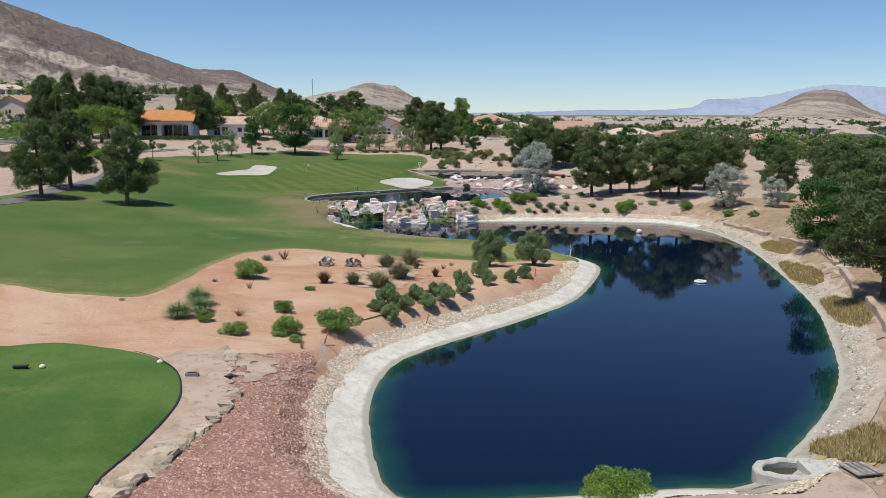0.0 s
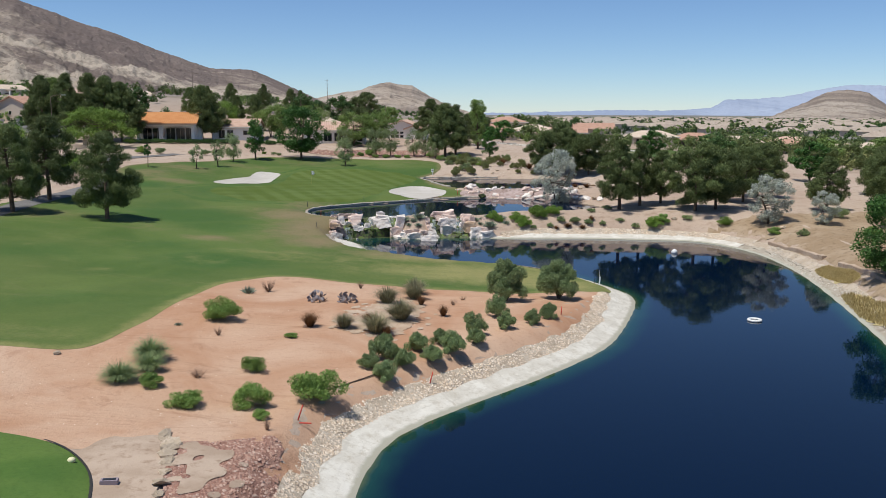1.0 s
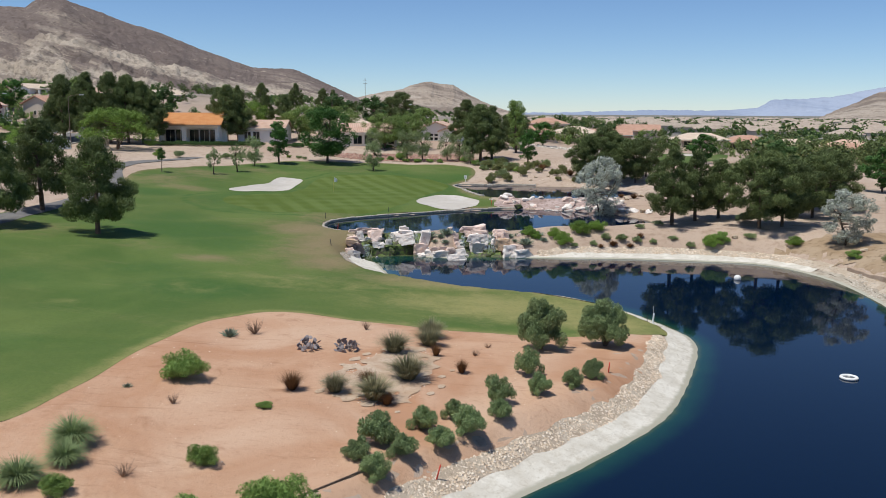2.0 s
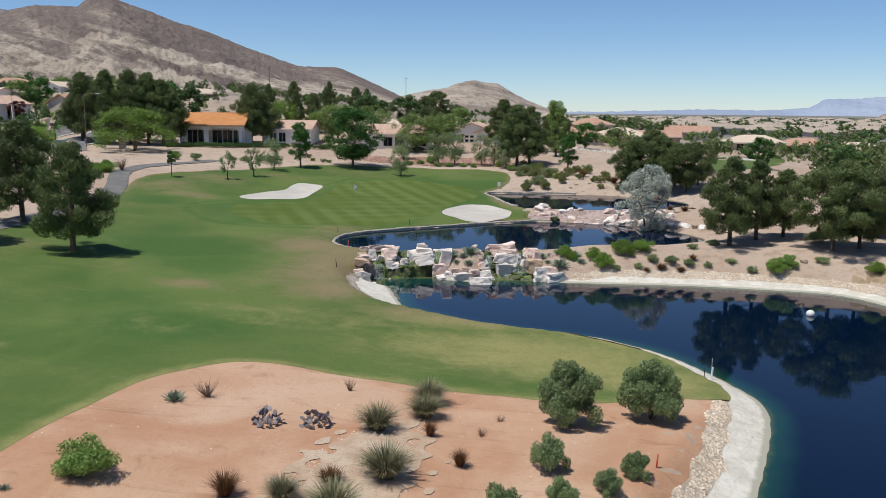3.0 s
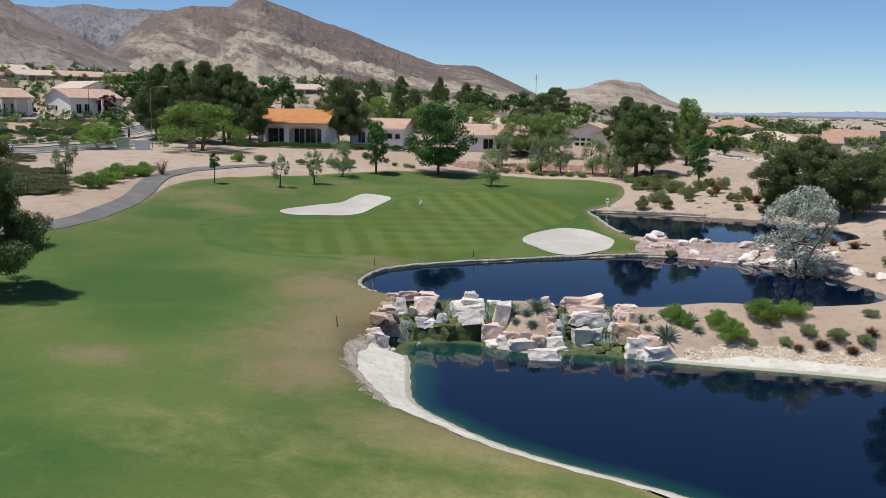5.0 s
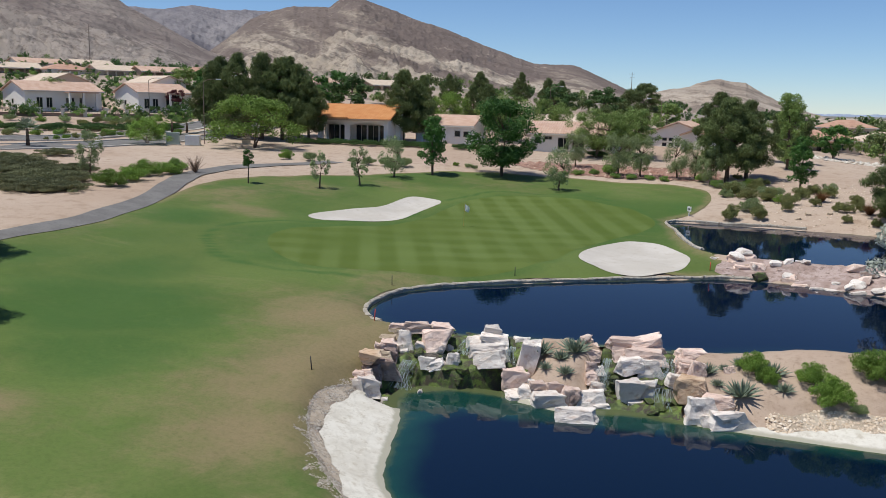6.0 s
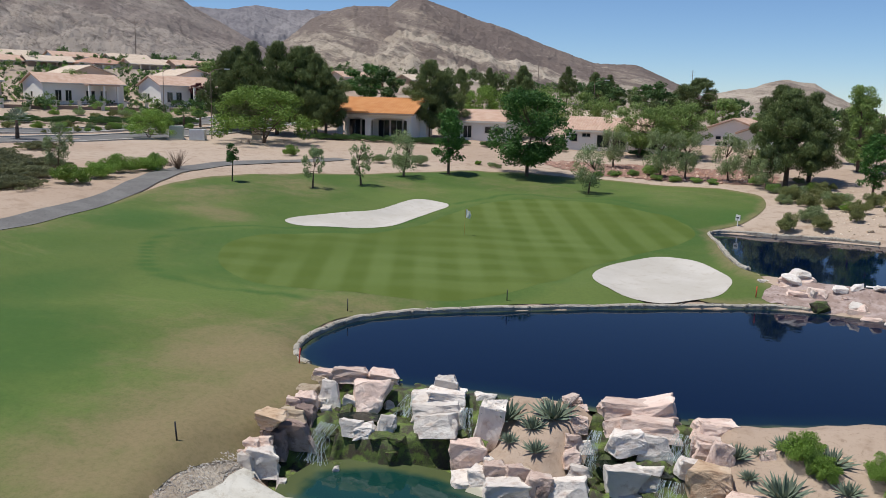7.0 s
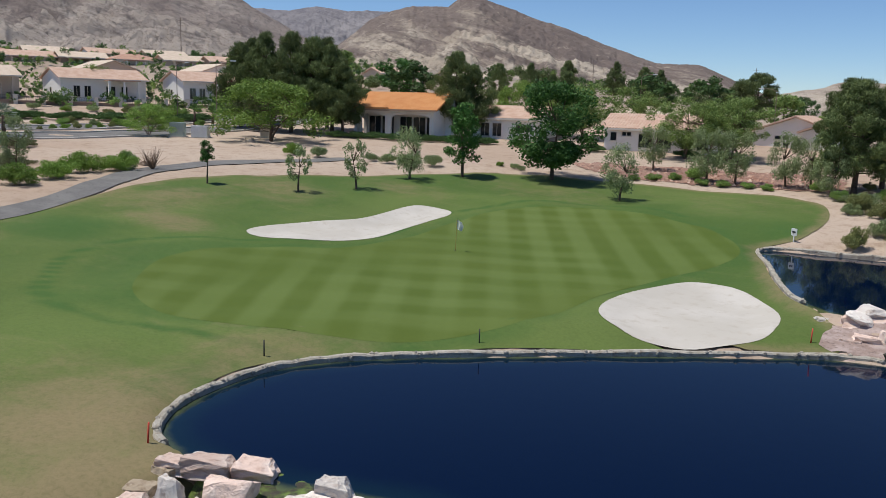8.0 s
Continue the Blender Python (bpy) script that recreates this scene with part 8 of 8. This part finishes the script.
scatter("soil_stones", 2500, (15, 26, 60, 110), lambda x, y: beach_width(x, y) + 1.25 - pond_low(x, y), 0.07, M_grey_rubble, "stones strewn on the dry soil", "stones", 54)
scatter("red_bank_stones", 5200, (-44, 190, 16, 220), red_band, 0.26, M_red_stones, "reddish rocks covering the bank behind the green", "stones", 55)
scatter("slope_stones", 1400, (2, 168, 30, 200), lambda x, y: np.maximum(-turf(x, y), 0.5 - pond_top(x, y)), 0.12, M_rubble, "tan stones on the desert slope", "stones", 49)
scatter("rock_slope", 2200, (6, 226, 40, 262), lambda x, y: np.abs((x - 22) * 0.3 + (y - 244)) - 6, 0.38, M_pale_stones, "bank of pale riprap stones below the houses", "stones", 50)

# stone curbs round the upper ponds: a low mortared band packed with small stones
curb_meshes = []
for k in range(5):
    me = pebble(300 + k)
    me.materials.append(M_curb_stone)
    curb_meshes.append(me)


def stone_curb(line, level, label, step=0.2):
    bm = bmesh.new()
    rows = []
    for i in range(len(line)):
        d = line[min(i + 1, len(line) - 1)] - line[max(i - 1, 0)]
        d = d / np.linalg.norm(d)
        up = 0.035 * math.sin(i * 2.1) + 0.02 * math.sin(i * 5.3)
        rows.append([bm.verts.new((line[i][0] - d[1] * s, line[i][1] + d[0] * s, level + z)) for s, z in ((-0.17, -0.5), (-0.15, 0.2 + up), (-0.08, 0.27 + up), (0.10, 0.28 + up), (0.17, 0.2 + up), (0.19, -0.5))])
    for a, b in zip(rows[:-1], rows[1:]):
        for k in range(5):
            bm.faces.new((a[k], a[k + 1], b[k + 1], b[k]))
    bm.faces.new(rows[0])
    bm.faces.new(rows[-1])
    bmesh.ops.recalc_face_normals(bm, faces=bm.faces[:])
    curb = part("stone_curb", bm, M_curb_stone)
    run, count = 0.0, 0
    for p, q in zip(line[:-1], line[1:]):
        ln = np.linalg.norm(q - p)
        d = (q - p) / ln
        while run < ln:
            c = p + d * run
            for s, z in ((rock_rng.uniform(-0.12, 0.1), rock_rng.uniform(0.14, 0.24)),):
                if count >= 300:
                    break
                count += 1
                w = rock_rng.uniform(0.16, 0.30)
                ob = new("stone", curb_meshes[count % 5])
                ob.parent = curb
                ob.matrix_basis = pose(c[0] - d[1] * s, c[1] + d[0] * s, level + z + rock_rng.uniform(-0.03, 0.03), rock_rng.uniform(-12, 12), rock_rng.uniform(-12, 12), math.degrees(math.atan2(d[1], d[0])) + rock_rng.uniform(-20, 20)) @ Matrix.Diagonal((w, w * 0.9, 0.2, 1))
            run += step
        run -= ln
    tagged(curb, label, "curb", kind="structure")


stone_curb(np.array(pond_up.ring[0:49]), WATER_UP, "low curb of rough pale stones round the upper pond")
stone_curb(np.vstack([pond_top.ring[57:], pond_top.ring[:14]]), WATER_TOP, "low pale stone curb round the small far pond", 0.3)

# concrete ledges on the east bank
def ledge(points, name, label, height=0.4, wide=0.5):
    line = spline(points, 6, False)
    bm = bmesh.new()
    rows = []
    for i in range(len(line)):
        d = line[min(i + 1, len(line) - 1)] - line[max(i - 1, 0)]
        d = d / np.linalg.norm(d)
        px, py = line[i]
        pz = float(land(px, py)) + height + 0.04 * math.sin(i * 1.3)
        rows.append([bm.verts.new((px - d[1] * s, py + d[0] * s, pz + z)) for s, z in ((-wide / 2, -0.9), (-wide / 2 + 0.03, -0.05), (-wide / 2 + 0.08, 0), (wide / 2 - 0.08, 0), (wide / 2, -0.05), (wide / 2, -0.9))])
    for a, b in zip(rows[:-1], rows[1:]):
        for k in range(5):
            bm.faces.new((a[k], a[k + 1], b[k + 1], b[k]))
    for r in (rows[0], rows[-1]):
        bm.faces.new(r)
    bmesh.ops.recalc_face_normals(bm, faces=bm.faces[:])
    tagged(part(name, bm, M_dust_pad), label, "ledge", kind="structure")


ledge([(30.2, 62), (31.6, 66), (32.7, 70)], "ledge", "weathered concrete ledge on the bank")
ledge([(27.2, 51.5), (28.6, 55.5), (29.8, 59.5)], "ledge", "weathered concrete ledge on the bank")
ledge([(33.4, 72.5), (34.6, 78), (35.2, 84), (35.4, 90)], "ledge", "weathered concrete ledge on the bank", 0.3)
ledge([(35.6, 94), (35.4, 100), (34.6, 106)], "ledge", "weathered concrete ledge on the bank", 0.25)

# ---- small things ----
M_white = plain("white_plastic", (0.75, 0.75, 0.73), 0.5)
M_red = plain("red_paint", (0.55, 0.06, 0.035), 0.6)
M_black = plain("black_plastic", (0.025, 0.025, 0.03), 0.5)
M_wood = earthy("grey_wood", (0.30, 0.27, 0.235), (0.37, 0.34, 0.30), (0.2, 0.17, 0.14), 2.0, 8.0, 0.9, 0.5, 20, 0.01, local=True)


def rod(path, radii, sides=8):
    verts, faces = [], []
    tube(verts, faces, path, radii, sides)
    return verts, faces


# flag on the green
fx, fy = -23.65, 151.2
flag = new("golf_flag")
flag.matrix_basis = pose(fx, fy, float(land(fx, fy)) + 0.04, 0, 2, -12)
part("flagstick", rod([(0, 0, -0.1), (0, 0, 2.2)], [0.022, 0.018]), plain("yellow_stick", (0.5, 0.36, 0.1), 0.5), flag, "thin yellowish stick")
bm = bmesh.new()
grid = {}
for i in range(7):
    for j in range(5):
        grid[i, j] = bm.verts.new((0.02 + i * 0.095 * (1 - 0.25 * abs(j - 2) / 2) + 0.02 * math.sin(i), 0.05 * math.sin(i * 1.1 + j * 0.4), 2.16 - j * 0.16 - 0.02 * i))
for i in range(6):
    for j in range(4):
        bm.faces.new((grid[i, j], grid[i + 1, j], grid[i + 1, j + 1], grid[i, j + 1]))
bmesh.ops.solidify(bm, geom=bm.faces[:], thickness=0.008)
part("cloth", bm, plain("white_cloth", (0.84, 0.84, 0.82), 0.8), flag, "white limp flag cloth")
part("cup", rod([(0, 0, -0.12), (0, 0, 0.015)], [0.06, 0.06], 14), M_black, flag)
tagged(flag, "white golf flag on a thin stick in the green", "flag")

# small white sign by the far pond
sx, sy = -4.6, 170.5
sign = new("yardage_sign")
sign.matrix_basis = pose(sx, sy, float(land(sx, sy)), 0, 0, -34)
part("post", box((-0.04, -0.03, -0.3, 0.04, 0.03, 0.75)), M_white, sign)
bm = box((-0.26, -0.03, 0.5, 0.26, 0.03, 1.05))
bmesh.ops.bevel(bm, geom=bm.edges[:], offset=0.02, segments=1)
part("board", bm, M_white, sign)
part("bar", box((-0.16, -0.045, 0.72, 0.16, -0.03, 0.84)), M_black, sign)
tagged(sign, "small white marker sign on a post by the pond", "sign")

# red and dark boundary stakes
for x, y, h, m, text, tilt in ((-20.2, 127.8, 0.75, M_dark_metal, "thin dark stake at the water's edge", 0), (-13.3, 135.0, 0.7, M_dark_metal, "thin dark stake at the water's edge", 0), (0.1, 144.2, 0.75, M_red, "thin rusty red stake at the water's edge", 2),
                               (-16.9, 118.4, 0.75, M_red, "thin rusty red stake at the water's edge", 5), (-15.9, 109.4, 0.7, M_dark_metal, "thin dark stake at the edge of the bank", -6), (-6.7, 47.7, 0.75, M_red, "leaning red boundary stake on the dirt", 18),
                               (-1.1, 55.6, 0.7, M_red, "leaning red boundary stake on the dirt", 14), (7.4, 68.8, 0.6, M_red, "small red boundary stake on the dirt", 4)):
    ob = shade(part("stake", rod([(0, 0, -0.2), (0, 0, h)], [0.035, 0.03], 6), m))
    ob.matrix_basis = pose(x, y, float(land(x, y)), 0, tilt, 0)
    tagged(ob, text, "stake", "boundary stakes")
ob = part("stake", rod([(0, 0, 0.03), (0.55, -0.1, 0.05)], [0.03, 0.03], 6), M_red)
ob.matrix_basis = pose(-6.6, 47.5, float(land(-6.6, 47.5)))
tagged(ob, "broken red stake lying on the dirt", "stake", "boundary stakes")

# tee markers
for x, y in ((-18.5, 38.8), (-13.7, 40.7)):
    bm = bmesh.new()
    bmesh.ops.create_uvsphere(bm, u_segments=14, v_segments=8, radius=0.15)
    for w in bm.verts:
        w.co.z = max(w.co.z * 0.8, -0.05)
    ob = shade(part("tee_marker", bm, plain("pale_yellow", (0.72, 0.68, 0.42), 0.5)))
    ob.location = (x, y, float(land(x, y)) + 0.12)
    tagged(ob, "pale yellow round tee marker on the lawn", "tee marker", "tee markers")
ob = part("tee_box_tray", box((-0.3, -0.1, 0, 0.3, 0.1, 0.12), (-0.34, -0.14, 0.12, 0.34, 0.14, 0.16)), M_black)
ob.matrix_basis = pose(-19.4, 38.6, float(land(-19.4, 38.6)) + 0.05, 0, 0, 10)
tagged(ob, "dark low seed tray on the tee lawn", "tray")
plaque = new("stone_marker")
plaque.matrix_basis = pose(-11.75, 39.3, float(land(-11.75, 39.3)), 0, 0, 8)
bm = box((-0.3, -0.14, -0.1, 0.3, 0.14, 0.2))
bmesh.ops.bevel(bm, geom=bm.edges[:], offset=0.03, segments=1)
part("block", bm, plain("purple_grey_stone", (0.28, 0.23, 0.26), 0.8), plaque)
part("plate", box((-0.22, -0.08, 0.2, 0.22, 0.08, 0.215)), M_dark_metal, plaque)
tagged(plaque, "small purple grey stone marker beside the tee", "marker")

# aerator disc and buoy on the pond
disc = new("pond_aerator")
disc.matrix_basis = pose(22.2, 73.6, WATER_LOW) @ Matrix.Diagonal((0.78, 0.78, 0.8, 1))
bm = bmesh.new()
segs = 28
prof = [(0.62, -0.05), (0.70, 0.08), (0.62, 0.18), (0.45, 0.16), (0.42, 0.02)]
rings = [[bm.verts.new((r * math.cos(6.28318 * k / segs), r * math.sin(6.28318 * k / segs), z)) for r, z in prof] for k in range(segs)]
for k in range(segs):
    a, b = rings[k], rings[(k + 1) % segs]
    for j in range(len(prof)):
        bm.faces.new((a[j], b[j], b[(j + 1) % 5], a[(j + 1) % 5]))
shade(part("float_ring", bm, M_white, disc))
part("grille", box(*[(-0.4, -0.36 + 0.12 * k, 0.06, 0.4, -0.33 + 0.12 * k, 0.1) for k in range(7)]), plain("grey_plastic", (0.35, 0.36, 0.36), 0.6), disc)
part("hub", rod([(0, 0, -0.1), (0, 0, 0.2)], [0.14, 0.1], 12), M_trim, disc)
tagged(disc, "round white floating aerator ring on the pond", "aerator")
bm = bmesh.new()
bmesh.ops.create_uvsphere(bm, u_segments=18, v_segments=12, radius=0.34)
buoy = shade(part("buoy", bm, M_white))
buoy.location = (23.8, 104.5, 0.1)
tagged(buoy, "round white buoy floating on the pond", "buoy")

# gauge post and white pad at the tip of the dirt island
post = new("gauge_post")
post.matrix_basis = pose(12.6, 85.3, float(land(12.6, 85.3)))
part("pipe", rod([(0, 0, -0.4), (0.1, 0, 0.75)], [0.06, 0.06], 10), M_white, post, "leaning white pipe")
part("rod", rod([(-0.35, 0.1, -0.3), (-0.35, 0.1, 0.6)], [0.025, 0.025], 6), M_dark_metal, post)
part("thin_pole", rod([(0.05, 0.05, -0.3), (0.05, 0.05, 1.3)], [0.02, 0.015], 6), M_trim, post)
part("pad", box((-0.75, -0.5, -0.2, -0.1, -0.1, 0.1)), M_white, post, "small white concrete pad")
tagged(post, "white gauge pipe with a small pad at the water", "post")

# spillway basin at the near end of the pond: a hairpin of concrete, open towards the bank
sp = new("spillway")
sp.matrix_basis = pose(14.4, 32.7, 0.55)
rim_line = spline([(16.45, 32.62), (15.44, 33.3), (14.3, 33.66), (13.4, 33.6), (12.75, 33.25), (12.5, 32.75), (12.7, 32.3), (13.5, 31.98), (14.3, 31.72), (15.1, 31.5)], 6, False)
bm = bmesh.new()
prev = None
for i in range(len(rim_line)):
    d = rim_line[min(i + 1, len(rim_line) - 1)] - rim_line[max(i - 1, 0)]
    d = Vector((d[0], d[1])).normalized()
    x, y = rim_line[i][0] - 14.4, rim_line[i][1] - 32.7
    o = Vector((-d.y, d.x)) * 0.19
    up = 0.03 * math.sin(i * 0.9) + max(0.0, float(land(*rim_line[i])) - 0.42)
    row = [bm.verts.new((x + k * o.x, y + k * o.y, z)) for k, z in ((1.15, -1.6), (1.05, up - 0.06), (0.8, up), (-0.8, up), (-1, up - 0.06), (-1, -1.6))]
    if prev:
        for k in range(5):
            bm.faces.new((prev[k], prev[k + 1], row[k + 1], row[k]))
    else:
        bm.faces.new(row)
    prev = row
bm.faces.new(prev)
bmesh.ops.recalc_face_normals(bm, faces=bm.faces[:])
part("basin_wall", bm, M_concrete, sp, "rounded pale concrete rim")
part("murky_pool", box((-1.75, -0.6, -0.9, 0.2, 0.75, -0.28)), plain("murky_water", (0.05, 0.055, 0.03), 0.1), sp, "shallow murky brown puddle")
bm = box((-0.1, -0.8, -1.2, 1.5, 0.65, 0.1))
bmesh.ops.bevel(bm, geom=bm.edges[:], offset=0.05, segments=1)
part("apron", bm, M_concrete, sp)
for k in range(4):
    plank = part("plank", box((-0.16, -0.55, 0, 0.16, 0.55, 0.06)), M_wood, sp)
    plank.matrix_basis = pose(1.05 + 0.24 * k, -1.6 + 0.05 * k, 0.62, 0, 0, 14 + 2 * k)
part("sill", box((0.7, -1.15, -1.0, 1.35, -0.95, 0.6)), M_concrete, sp)
tagged(sp, "pale concrete spillway basin with a plank cover", "spillway")

# dried grass standing on the yellow patches
rng = np.random.default_rng(77)
for patch in dry_patches:
    x0, y0 = patch.ring.min(0)
    x1, y1 = patch.ring.max(0)
    x, y = x0 + (x1 - x0) * rng.random(5000), y0 + (y1 - y0) * rng.random(5000)
    keep = patch(x, y) < 0.25
    x, y = x[keep], y[keep]
    h, a = 0.16 + 0.16 * rng.random(len(x)), 6.283 * rng.random(len(x))
    foot = np.column_stack([x, y, land(x, y) + 0.06])
    side = np.column_stack([np.cos(a), np.sin(a), 0 * a]) * 0.035
    tip = foot + np.column_stack([rng.normal(size=len(x)) * 0.1, rng.normal(size=len(x)) * 0.1, h])
    v = np.stack([foot - side, foot + side, tip], 1).reshape(-1, 3)
    tagged(part("dry_grass_blades", (v, np.arange(len(v)).reshape(-1, 3)), LEAF["straw"]), "yellow dried grass blades on the bank", "grass", kind="stuff")

# white stone urn on a disc, east bank
urn = new("bird_bath")
urn.matrix_basis = pose(33.6, 71.5, float(land(33.6, 71.5)))
part("base", rod([(0, 0, -0.1), (0, 0, 0.1)], [0.75, 0.7], 20), M_concrete, urn)
part("stem", rod([(0, 0, 0.1), (0, 0, 0.35), (0, 0, 0.75)], [0.22, 0.12, 0.16], 12), M_trim, urn)
part("bowl", rod([(0, 0, 0.75), (0, 0, 0.9)], [0.18, 0.42], 16), M_trim, urn)
tagged(urn, "pale stone pedestal on a round base under the trees", "pedestal")

# an old hose lying across the dirt
hose = part("irrigation_pipe", rod([(-7.0, 50.6, float(land(-7, 50.6)) + 0.03), (-5.5, 52.2, float(land(-5.5, 52.2)) + 0.04), (-4.4, 53.6, float(land(-4.4, 53.6)) + 0.04), (-3.8, 54.4, float(land(-3.8, 54.4)) + 0.05)], [0.035] * 4, 6), M_bark)
tagged(hose, "thin dark irrigation pipe lying on the dirt", "pipe")
